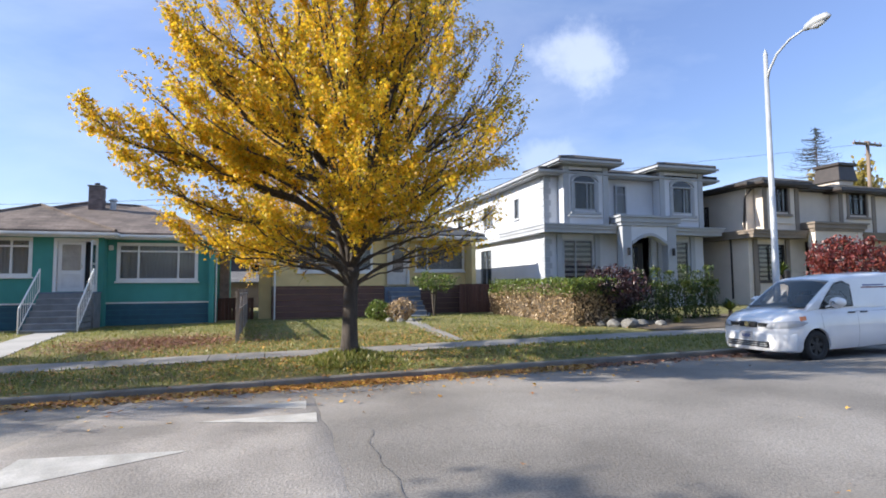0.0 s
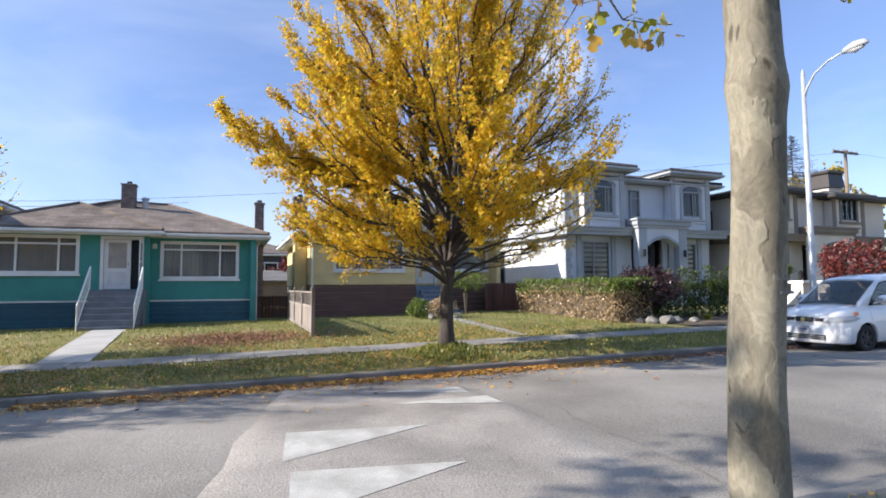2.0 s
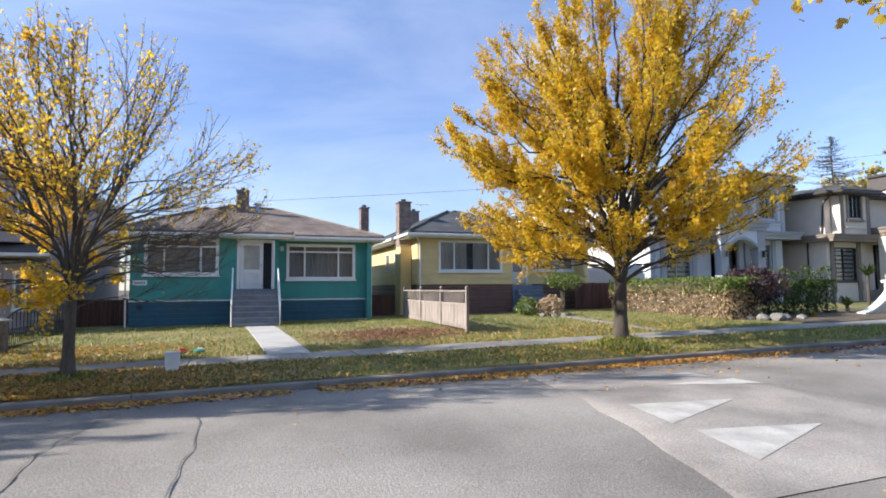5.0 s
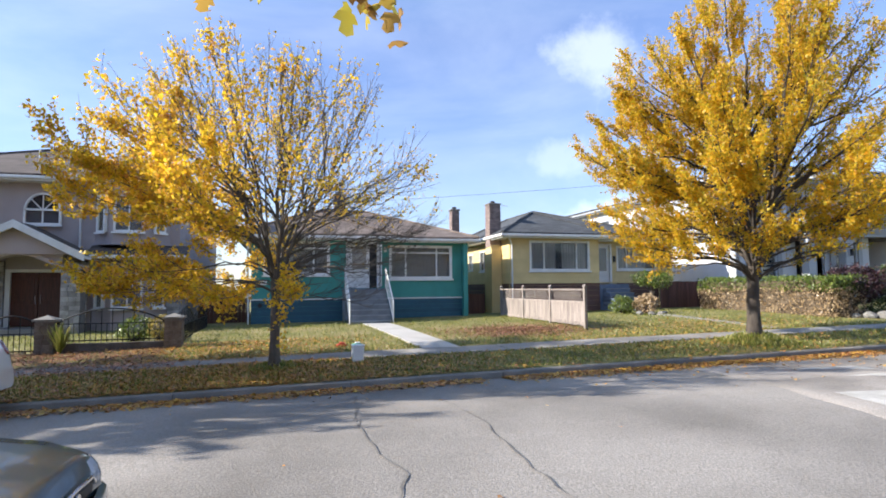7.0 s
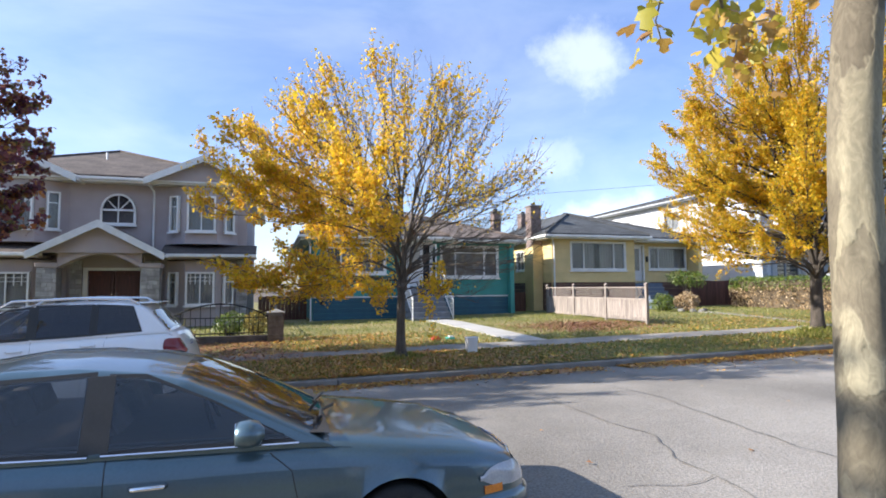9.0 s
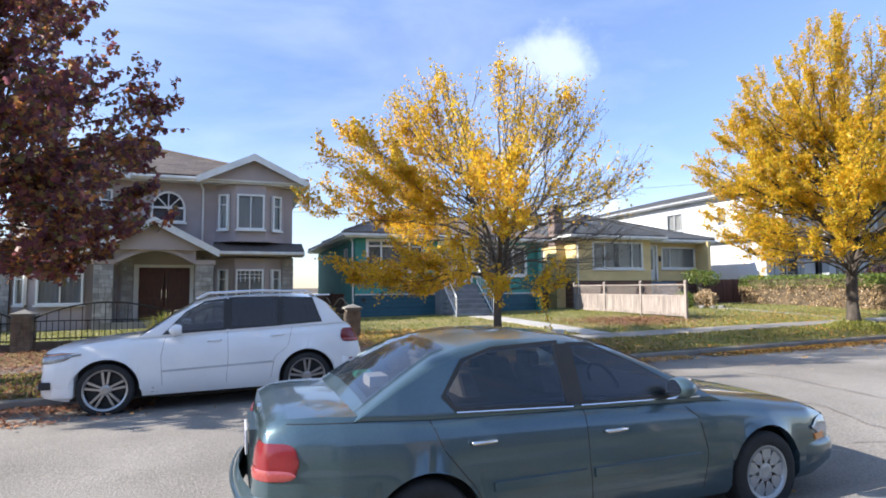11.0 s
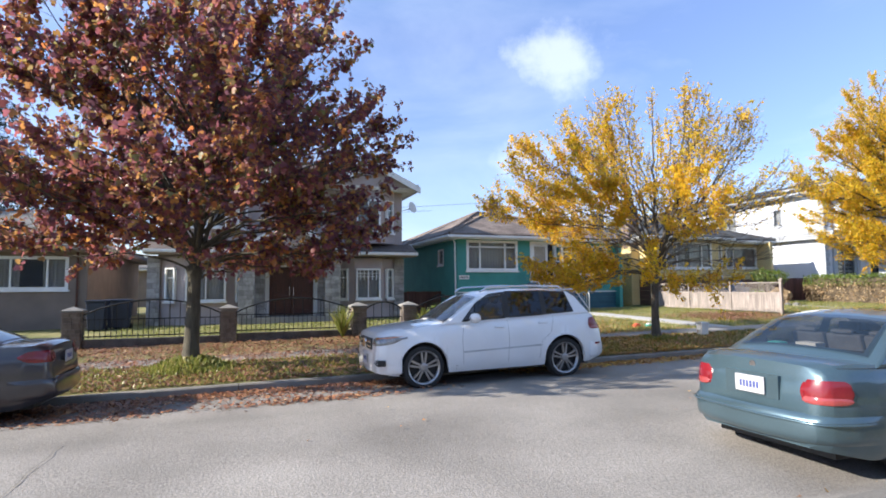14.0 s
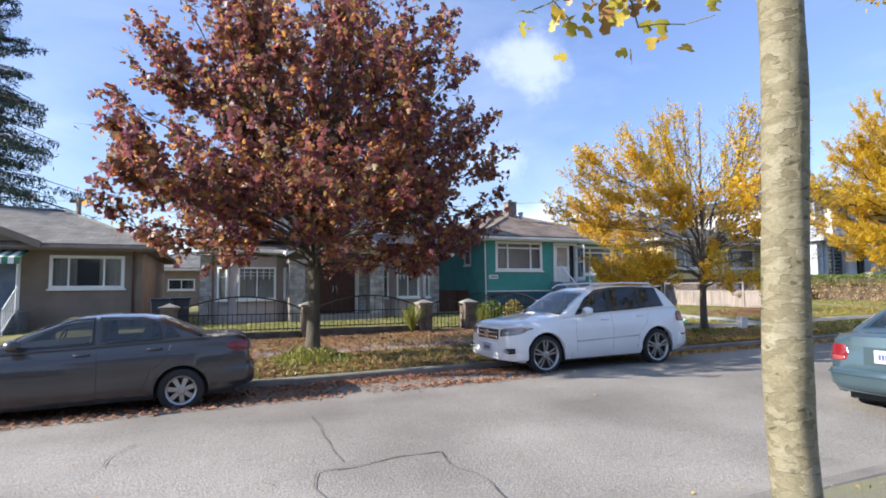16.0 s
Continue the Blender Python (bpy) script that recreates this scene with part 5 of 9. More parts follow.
downpipe(B, [(24.0, 22.6, 6.7), (23.73, 22.75, 6.3), (23.73, 22.9, 4.6)], "bronze", 0.05)
downpipe(B, [(23.5, 23.6, 4.2), (23.73, 23.8, 3.9), (23.73, 23.8, 1.0)], "bronze", 0.05)


# ---- brown bungalow ----
def brown_house():
    H = thing("bungalow", (-32, 30, 0), "brown stucco bungalow with pale shingle roof and striped awning", "house")
    y, zt = 24.5, 2.98
    shell(H, -37, -26.4, y + 0.2, 36, -0.5, zt, "stucco_br")
    w = (-29.42, -27.0, 1.5, 2.74)
    d = (-31.4, -30.3, 0.75, 2.7)
    part("front_wall", wall_front(MB(), -37, -26.4, -0.5, zt, y, 0.2, [w, d]), "stucco_br", H)
    window(H, *w, y, "white", (0.25, 0.72), (), 0.11, curtain="curtain", cover=0.7)
    door = part("door", MB().box(-31.3, -30.4, y + 0.05, y + 0.1, 0.76, 2.68), "steps_blue", H, "grey panel door under the awning")
    part("door_frame", MB().box(-31.42, -31.31, y - 0.03, y + 0.1, 0.75, 2.75).box(-30.39, -30.28, y - 0.03, y + 0.1, 0.75, 2.75), "white_trim", door)
    part("landing", MB().box(-31.8, -30.0, y - 1.2, y - 0.001, -0.5, 0.7), "steps", H)
    steps(H, -31.7, -30.1, y - 1.2, 0.6, -0.1, 5, "steps", 0.3)
    for x in (-31.75, -30.05):
        railing(H, x, y - 1.15, 0.75, y - 2.6, 0.0, "white", 0.85, 9)
    aw = part("awning", MB().tube([(-30.05, y - 1.3, 2.5), (-30.05, y - 1.3, 0.7)], 0.03, 8), "white_trim", H, "green and white striped awning")
    for i in range(12):
        a = -32.0 + i * 0.17
        m = MB().slab([(a, y - 1.4, 2.58), (a + 0.165, y - 1.4, 2.58), (a + 0.165, y, 2.95), (a, y, 2.95)], 0.03)
        m.box(a, a + 0.165, y - 1.42, y - 1.4, 2.36, 2.58)
        part("stripe", m, "awning_g" if i % 2 else "white", aw)
    hip(H, -37.6, -25.8, 23.9, 36.6, 3.15, 5.1, "roof_pale", (-33, 29.5, -30.2, 30.5), fascia="stucco_br")
    gable_front(H, -31.2, 1.6, 23.6, 27, 3.2, 3.85, "stucco_br", "roof_pale", "stucco_br")
    downpipe(H, [(-26.6, 23.9, 3.0), (-26.7, 24.4, 2.7), (-26.7, 24.42, 0)], "door_wood", 0.04)
    return H


brown_house()


# ---- houses across the back lane ----
def back_house(x0, x1, y0, y1, z0, z1, wall, roofmat, label, wins):
    H = thing("house", ((x0 + x1) / 2, y0, z0), label, "house")
    part("front_wall", wall_front(MB(), x0, x1, z0, z1, y0, 0.2, [w for w in wins]), wall, H)
    shell(H, x0, x1, y0 + 0.2, y1, z0, z1, wall)
    for w in wins:
        window(H, *w, y0, "white_trim", (0.5,), (), 0.1, curtain=None)
    hip(H, x0 - 0.5, x1 + 0.5, y0 - 0.5, y1 + 0.5, z1 + 0.2, z1 + 1.7, roofmat)


M["slate_siding"] = mat("slate_siding", (0.05, 0.05, 0.07), 0.7, 2, 0.1, 60, 0.2)
M["blue_siding_far"] = mat("pale_blue_siding", (0.32, 0.38, 0.44), 0.7, 2, 0.08, 60, 0.2)
back_house(-5.5, 2.5, 52, 60, 0, 4.6, "slate_siding", "roof_brown", "slate-dark house across the back lane", [(-1.4, 0.9, 2.9, 4.0)])
back_house(4.5, 12.5, 55, 64, 0, 5.4, "blue_siding_far", "roof_grey", "pale blue house across the back lane", [(6.0, 7.0, 3.6, 4.8)])
back_house(-30, -21, 50, 58, 0, 3.0, "stucco_br", "roof_pale", "brown garage across the back lane", [(-27, -25, 1.4, 2.3)])
gar = thing("garage", (-0.8, 42, 0.2), "low shed with pale roof behind the bungalows", "shed")
part("wall", MB().box(-3.0, 1.4, 42, 46, 0, 2.2), "stucco_br", gar)
part("roof", MB().slab([(-3.3, 41.6, 2.25), (1.7, 41.6, 2.25), (1.7, 46.4, 3.1), (-3.3, 46.4, 3.1)], 0.1), "roof_pale", gar, uv=True)


# ---- fences ----
def lattice_fence():
    F = thing("lattice_fence", (-0.72, 20, 0.4), "weathered wooden fence with lattice top on the lot line", "fence")
    x = -0.72
    ys = [16.45, 18.9, 21.3, 23.7]
    for yy in ys:
        zg = gz(x, yy) - 0.1
        part("post", MB().box(x - 0.05, x + 0.05, yy - 0.05, yy + 0.05, zg, 1.68 if yy < 17 else 1.66), "wood_grey", F, bevel=0.006)
        part("post_cap", MB().prism([(x - 0.07, 1.68), (x + 0.07, 1.68), (x, 1.75)], 1, yy - 0.07, yy + 0.07), "wood_grey", F)
    for a, b in zip(ys, ys[1:]):
        part("rail", MB().box(x - 0.035, x + 0.035, a + 0.051, b - 0.051, 1.56, 1.61), "wood_grey", F)
        part("rail", MB().box(x - 0.035, x + 0.035, a + 0.051, b - 0.051, 1.14, 1.20), "wood_grey", F)
        part("rail", MB().box(x - 0.035, x + 0.035, a + 0.051, b - 0.051, 0.44, 0.53), "wood_grey", F)
        n = int((b - a - 0.1) / 0.14)
        for i in range(n):
            q = a + 0.055 + i * (b - a - 0.11) / n
            part("board", MB().box(x - 0.012, x + 0.012, q + 0.003, q + (b - a - 0.11) / n - 0.003, 0.40 + random.uniform(0, 0.02), 1.14), "wood_grey", F)
        lat = MB()
        q = a - 0.3
        while q < b:
            for s, xo in ((1, 0.004), (-1, -0.004)):
                y0, y1 = (q, q + 0.36) if s > 0 else (q + 0.36, q)
                lo, hi = (y0, 1.20), (y1, 1.56)
                if min(y0, y1) > a + 0.04 and max(y0, y1) < b - 0.04:
                    lat.add([(x + xo - 0.004, lo[0] - 0.014, lo[1]), (x + xo - 0.004, lo[0] + 0.014, lo[1]), (x + xo - 0.004, hi[0] + 0.014, hi[1]), (x + xo - 0.004, hi[0] - 0.014, hi[1]),
                             (x + xo + 0.004, lo[0] - 0.014, lo[1]), (x + xo + 0.004, lo[0] + 0.014, lo[1]), (x + xo + 0.004, hi[0] + 0.014, hi[1]), (x + xo + 0.004, hi[0] - 0.014, hi[1])],
                            [(0, 1, 2, 3), (7, 6, 5, 4), (0, 4, 5, 1), (2, 6, 7, 3), (1, 5, 6, 2), (0, 3, 7, 4)])
            q += 0.15
        part("lattice", lat, "wood_grey", F)
    return F


lattice_fence()


def board_fence(name, x0, y0, x1, y1, zt, material, label):
    F = thing(name, (x0, y0, gz(x0, y0)), label, "fence")
    d = Vector((x1 - x0, y1 - y0))
    L = d.length
    d.normalize()
    n = int(L / 0.15)
    for i in range(n):
        a, b = Vector((x0, y0)) + d * (L * i / n + 0.004), Vector((x0, y0)) + d * (L * (i + 1) / n - 0.004)
        q = Vector((-d.y, d.x)) * 0.012
        zb = gz(a.x, a.y) - 0.02
        z = zt + random.uniform(-0.01, 0.01)
        part("board", MB().prism([(a.x - q.x, a.y - q.y), (b.x - q.x, b.y - q.y), (b.x + q.x, b.y + q.y), (a.x + q.x, a.y + q.y)], 2, zb, z), material, F)
    part("rail", MB().tube([(x0, y0 + 0.03, zt - 0.1), (x1, y1 + 0.03, zt - 0.1)], 0.035, 4), material, F)
    return F


board_fence("board_fence", -2.0, 26.5, -0.5, 26.5, 1.35, "fence_brown", "dark brown board fence between the bungalows")
board_fence("board_fence", 8.8, 25.2, 12.3, 24.9, 1.9, "fence_brown", "reddish brown board fence beside the hedge")
board_fence("board_fence", 9.9, 22.7, 12.35, 24.6, 2.0, "fence_brown", "reddish brown board fence behind the hedge")
board_fence("board_fence", -13.7, 26.2, -11.6, 26.2, 1.3, "fence_brown", "dark brown gate boards beside the teal house")


def iron_fence():
    """Stone piers with caps, low walls and arched iron panels."""
    y = 16.9
    xs = [-25.0, -21.28, -17.62, -16.05, -13.05]
    for x in xs:
        P = thing("fence_pier", (x, y, gz(x, y)), "square stone-clad fence pier with pale cap", "pier", "fence piers")
        zb = gz(x, y) - 0.05
        zt = 0.92
        part("core", MB().box(x - 0.19, x + 0.19, y - 0.19, y + 0.19, zb, zt), "mortar", P)
        z = zb + 0.03
        while z < zt - 0.05:
            h = random.uniform(0.09, 0.16)
            q = -0.2
            while q < 0.19:
                w = min(random.uniform(0.12, 0.24), 0.21 - q)
                e = min(z + h, zt) - 0.01
                part("stone", MB().box(x + q + 0.005, x + q + w - 0.005, y - 0.215, y - 0.17, z, e), "pier_stone", P)
                part("stone", MB().box(x + 0.17, x + 0.215, y + q + 0.005, y + q + w - 0.005, z, e), "pier_stone", P)
                part("stone", MB().box(x - 0.215, x - 0.17, y + q + 0.005, y + q + w - 0.005, z, e), "pier_stone", P)
                q += w
            z += h
        part("pier_cap", MB().box(x - 0.26, x + 0.26, y - 0.26, y + 0.26, zt, zt + 0.05).add([(x - 0.24, y - 0.24, zt + 0.05), (x + 0.24, y - 0.24, zt + 0.05), (x + 0.24, y + 0.24, zt + 0.05), (x - 0.24, y + 0.24, zt + 0.05), (x, y, zt + 0.15)],
             [(0, 1, 4), (1, 2, 4), (2, 3, 4), (3, 0, 4)]), "concrete", P)
    for a, b, gate in ((-24.78, -21.5, 0), (-21.06, -17.84, 0), (-17.4, -16.27, 1), (-15.83, -13.27, 0)):
        m = (a + b) / 2
        zg = gz(m, y)
        wt = zg + (0.2 if not gate else 0.0)
        if not gate:
            solid("low_wall", MB().box(a + 0.0, b - 0.0, y - 0.1, y + 0.1, zg - 0.15, wt), "wall_dark", "low dark wall under the iron fence", "wall", "low fence walls", bevel=0.01)
        G = thing("iron_gate" if gate else "iron_fence_panel", (m, y, wt), "black iron gate with arched top" if gate else "black iron fence panel with arched top rail", "gate" if gate else "fence", "" if gate else "iron fence panels")
        end, rise_ = 0.84, 1.22 if b - a > 2 else 1.06
        n = 16
        arcp = [(a + (b - a) * i / n, y, end + (rise_ - end) * math.sin(math.pi * i / n) ** 0.8) for i in range(n + 1)]
        part("top_rail", MB().tube(arcp, 0.022, 6), "iron", G)
        part("rail", MB().box(a, b, y - 0.012, y + 0.012, wt + 0.06, wt + 0.09), "iron", G)
        part("rail", MB().box(a, b, y - 0.012, y + 0.012, wt + 0.5, wt + 0.525), "iron", G)
        nb = int((b - a) / 0.125)
        for i in range(nb + 1):
            x = a + (b - a) * i / nb
            s = (x - a) / (b - a)
            zt = end + (rise_ - end) * max(0.0, math.sin(math.pi * s)) ** 0.8
            part("picket", MB().box(x - 0.008, x + 0.008, y - 0.008, y + 0.008, wt + (0.02 if i % 6 else -0.03), zt if i % 2 == 0 else wt + 0.5), "iron", G)
    # side run beside the teal house's lawn
    G = thing("iron_fence_panel", (-13.05, 20.5, gz(-13, 20)), "black iron side fence panel with arched top rail", "fence", "iron fence panels")
    for j, (a, b) in enumerate(((17.15, 20.4), (20.6, 23.9))):
        n = 14
        part("top_rail", MB().tube([(-13.05, a + (b - a) * i / n, 0.84 + 0.36 * math.sin(math.pi * i / n)) for i in range(n + 1)], 0.022, 6), "iron", G)
        part("rail", MB().box(-13.062, -13.038, a, b, 0.2, 0.23).box(-13.062, -13.038, a, b, 0.66, 0.69), "iron", G)
        for i in range(25):
            q = a + (b - a) * i / 24
            part("picket", MB().box(-13.058, -13.042, q - 0.008, q + 0.008, 0.13, 0.84 + 0.36 * math.sin(math.pi * i / 24) if i % 2 == 0 else 0.68), "iron", G)
    part("plinth", MB().box(-13.15, -12.95, 17.15, 24.0, -0.05, 0.14), "stucco_p", G)


iron_fence()
for x, y in ((-25.2, 23.5), (-24.95, 23.0), (-25.6, 22.4)):
    b = thing("wheelie_bin", (x, y, gz(x, y)), "dark blue wheeled bin beside the house", "bin", "wheeled bins")
    z = gz(x, y)
    part("body", MB().add([(x + sx * w, y + sy * w, zz) for zz, w in ((z + 0.05, 0.24), (z + 1.0, 0.3)) for sx, sy in ((-1, -1), (1, -1), (1, 1), (-1, 1))], [(3, 2, 1, 0), (4, 5, 6, 7)] + [(i, (i + 1) % 4, (i + 1) % 4 + 4, i + 4) for i in range(4)]), "bin_blue", b, bevel=0.03)
    part("lid", MB().box(x - 0.33, x + 0.33, y - 0.34, y + 0.32, z + 1.0, z + 1.07), "bin_blue", b, bevel=0.03)
    for s in (-0.25, 0.25):
        part("wheel", MB().tube([(x + s - 0.03, y + 0.27, z + 0.1), (x + s + 0.03, y + 0.27, z + 0.1)], 0.1, 12), "rubber", b)


# plain unseen houses added behind the walker, across the near pavement, for car glass to reflect
for i in range(6):
    x0 = -44 + i * 12.5
    N = thing("house", (x0 + 5, -22, 0.2), "unseen plain stucco house added on the near side for reflections", "house", "near-side houses")
    part("wall", MB().box(x0, x0 + 10, -32, -20, -0.8, 3.6 + (i % 2) * 2.2), ("stucco_br", "stucco_b", "stucco_p")[i % 3], N)
    hip(N, x0 - 0.5, x0 + 10.5, -32.5, -19.5, 3.85 + (i % 2) * 2.2, 5.6 + (i % 2) * 2.2, "roof_dark")


# ---- foliage ----
LEAF = np.array([(0, 0, 0), (0.0, 1.0, -0.12), (0.36, 0.02, -0.08), (0.56, 0.36, -0.16), (0.26, 0.46, -0.05), (0.34, 0.82, -0.14), (-0.36, 0.02, -0.08), (-0.56, 0.36, -0.16), (-0.26, 0.46, -0.05), (-0.34, 0.82, -0.14)])
LEAF_F = ((0, 2, 3, 4, 5, 1), (0, 1, 9, 8, 7, 6))
SMALL = np.array([(0, 0, 0), (0, 1.0, -0.12), (0.54, 0.32, -0.15), (0.22, 0.5, -0.05), (-0.54, 0.32, -0.15), (-0.22, 0.5, -0.05)])
SMALL_F = ((0, 2, 3, 1), (0, 1, 5, 4))
OVAL = np.array([(0, 0, 0), (0, 1.0, -0.1), (0.28, 0.4, -0.06), (-0.28, 0.4, -0.06)])
OVAL_F = ((0, 2, 1), (0, 1, 3))
NEEDLE = np.array([(0, 0, 0), (0.12, 0.5, -0.02), (0, 1, -0.1), (-0.12, 0.5, -0.02)])
NEEDLE_F = ((0, 1, 2, 3),)


def leaf_mesh(name, pts, sizes, rng, material, origin, template=LEAF, faces=LEAF_F, droop=0.5, flat=False, up=False):
    """Leaves at the points given, each turned at random, in one mesh."""
    n = len(pts)
    yaw = rng.uniform(0, 2 * np.pi, n)
    if flat:
        pit, rol = rng.normal(0, 0.22, n), rng.normal(0, 0.25, n) + np.pi * rng.integers(0, 2, n)
    elif up:
        pit, rol = rng.uniform(0.7, 1.5, n), rng.normal(0, 0.4, n)
    else:
        pit, rol = rng.normal(-droop, 0.65, n), rng.normal(0, 0.8, n)
    cy, sy, cp, sp, cr, sr = np.cos(yaw), np.sin(yaw), np.cos(pit), np.sin(pit), np.cos(rol), np.sin(rol)
    R = np.empty((n, 3, 3))
    R[:, 0, 0], R[:, 0, 1], R[:, 0, 2] = cy * cr - sy * sp * sr, -sy * cp, cy * sr + sy * sp * cr
    R[:, 1, 0], R[:, 1, 1], R[:, 1, 2] = sy * cr + cy * sp * sr, cy * cp, sy * sr - cy * sp * cr
    R[:, 2, 0], R[:, 2, 1], R[:, 2, 2] = -cp * sr, sp, cp * cr
    V = np.einsum("nij,kj->nki", R, template) * np.asarray(sizes)[:, None, None] + np.asarray(pts)[:, None, :] - np.array(origin)
    k = len(template)
    flatf = np.concatenate([np.array(f) for f in faces])
    lens = np.array([len(f) for f in faces])
    loops = (flatf[None, :] + (np.arange(n) * k)[:, None]).ravel()
    starts = np.concatenate([[0], np.cumsum(np.tile(lens, n))[:-1]])
    me = bpy.data.meshes.new(name)
    me.vertices.add(n * k)
    me.vertices.foreach_set("co", V.astype(np.float32).ravel())
    me.loops.add(len(loops))
    me.loops.foreach_set("vertex_index", loops.astype(np.int32))
    me.polygons.add(n * len(faces))
    me.polygons.foreach_set("loop_start", starts.astype(np.int32))
    me.update(calc_edges=True)
    me.validate()
    me.materials.append(material)
    return me


def grow(base, fork, attract, rng, step=0.3, kill=0.45, reach=2.6, up=0.12, iters=75, lean=(0, 0)):
    """Limbs that reach for points of the crown. Returns nodes and parents."""
    nodes, par = [np.array(base, float)], [-1]
    n0 = max(2, int((fork - base[2]) / 0.25))
    for i in range(1, n0 + 1):
        s = i / n0
        nodes.append(np.array([base[0] + lean[0] * s + 0.02 * math.sin(3 * s), base[1] + lean[1] * s, base[2] + (fork - base[2]) * s]))
        par.append(len(nodes) - 2)
    A = np.array(attract)
    first = len(nodes) - 1
    N = np.array(nodes[first:])
    D = np.linalg.norm(A[:, None, :] - N[None], axis=2)
    near_i = D.argmin(1) + first
    near_d = D.min(1)
    alive = np.ones(len(A), bool)
    for it in range(iters):
        act = alive & (near_d < (reach if it > 8 else 9))
        if not act.any():
            break
        new_nodes = []
        for i in np.unique(near_i[act]):
            sel = act & (near_i == i)
            v = A[sel] - nodes[i]
            v /= np.linalg.norm(v, axis=1)[:, None]
            g = v.mean(0) + rng.normal(0, 0.10, 3)
            g[2] += up
            g /= np.linalg.norm(g) + 1e-9
            nodes.append(nodes[i] + g * step)
            par.append(int(i))
            new_nodes.append(len(nodes) - 1)
        if len(nodes) > 9000:
            break
        P = np.array([nodes[j] for j in new_nodes])
        D = np.linalg.norm(A[:, None, :] - P[None], axis=2)
        j = D.argmin(1)
        dm = D[np.arange(len(A)), j]
        better = dm < near_d
        near_d[better] = dm[better]
        near_i[better] = np.array(new_nodes)[j[better]]
        alive &= near_d > kill
    return np.array(nodes), np.array(par)


def limb_mesh(nodes, par, r_base, tip=0.006, power=2.55):
    n = len(nodes)
    r = np.full(n, 0.0)
    acc = np.zeros(n)
    for i in range(n - 1, -1, -1):
        r[i] = max(acc[i], tip ** power) ** (1 / power)
        if par[i] >= 0:
            acc[par[i]] += r[i] ** power
    scale = r_base / r[0]
    r = np.maximum(tip, r * (scale if scale < 1 else scale ** np.clip((r - tip) / (r[0] - tip), 0, 1)))
    mb = MB()
    for i in range(1, n):
        p = par[i]
        ra, rb = r[p], r[i]
        if ra > 1.8 * rb:
            ra = rb * 1.35
        mb.tube([nodes[p], nodes[i]], [ra, rb], 10 if ra > 0.08 else 6 if ra > 0.02 else 4, cap=False)
    return mb, r


def crown_points(blobs, n, rng, shell=0.35):
    """Points spread through ellipsoids (cx, cy, cz, rx, ry, rz, weight), denser towards the outside."""
    w = np.array([b[6] for b in blobs], float)
    out = []
    for b, k in zip(blobs, (n * w / w.sum()).astype(int)):
        d = rng.normal(0, 1, (k, 3))
        d /= np.linalg.norm(d, axis=1)[:, None]
        rad = rng.uniform(shell ** 3, 1, k) ** (1 / 3)
        rag = np.array([1 + 0.38 * noise.noise(Vector(q) * 2.6 + Vector((b[0], b[2], 0))) for q in d])
        out.append(np.array(b[:3]) + d * (rad * rag)[:, None] * np.array(b[3:6]))
    return np.concatenate(out)


def street_tree(name, label, base, r, fork, blobs, n_attr, leaves, size, leafmat, bark, seed, density=None, flare=0.22, reach=2.6, spread=0.16, lean=(0, 0), rmax=0.02, droop=0.5, kill=0.45, twigs=1):
    rng = np.random.default_rng(seed)
    T = thing(name, base, label, "tree")
    nodes, par = grow((base[0], base[1], base[2] - 0.1), fork, crown_points(blobs, n_attr, rng), rng, reach=reach, lean=lean, kill=kill)
    mb, rad = limb_mesh(nodes, par, r)
    if twigs:
        ends, pars = [], []
        for i in np.where(rad < 0.012)[0]:
            d = nodes[i] - nodes[par[i]]
            d /= np.linalg.norm(d) + 1e-9
            for q in range(twigs):
                v = d + rng.normal(0, 0.55, 3) + np.array([0, 0, 0.15])
                v *= rng.uniform(0.16, 0.42) / (np.linalg.norm(v) + 1e-9)
                mb.tube([nodes[i], nodes[i] + v], [0.0055, 0.0025], 3, cap=False)
                ends.append(nodes[i] + v)
                pars.append(i)
        nodes, par, rad = np.concatenate([nodes, ends]), np.concatenate([par, pars]), np.concatenate([rad, np.full(len(ends), 0.003)])
    # root flare
    mb.tube([(base[0], base[1], base[2] - 0.15), (base[0], base[1], base[2] + 0.05), (base[0], base[1], base[2] + 0.35)], [r + flare, r + flare * 0.45, r * 1.0], 12)
    thin = np.where(rad < rmax)[0]
    if density is not None:
        p = np.array([density(nodes[i]) for i in thin])
    else:
        p = np.ones(len(thin))
    pick = rng.choice(thin, leaves, p=p / p.sum())
    pts = nodes[pick] + rng.normal(0, spread, (leaves, 3)) + rng.uniform(-0.5, 0.5, (leaves, 1)) * (nodes[pick] - nodes[np.maximum(par[pick], 0)])
    sz = rng.uniform(size * 0.7, size * 1.25, leaves)
    part("trunk", mb, bark, T, smooth=True)
    cr = new("crown", leaf_mesh("crown", pts, sz, rng, leafmat, base, droop=droop))
    cr.parent = T
    return T


def clump(p, k):
    """Uneven leafage: thick tufts and gaps."""
    return max(0.10, 0.68 + 1.45 * noise.noise(Vector(p) * k)) ** 1.4


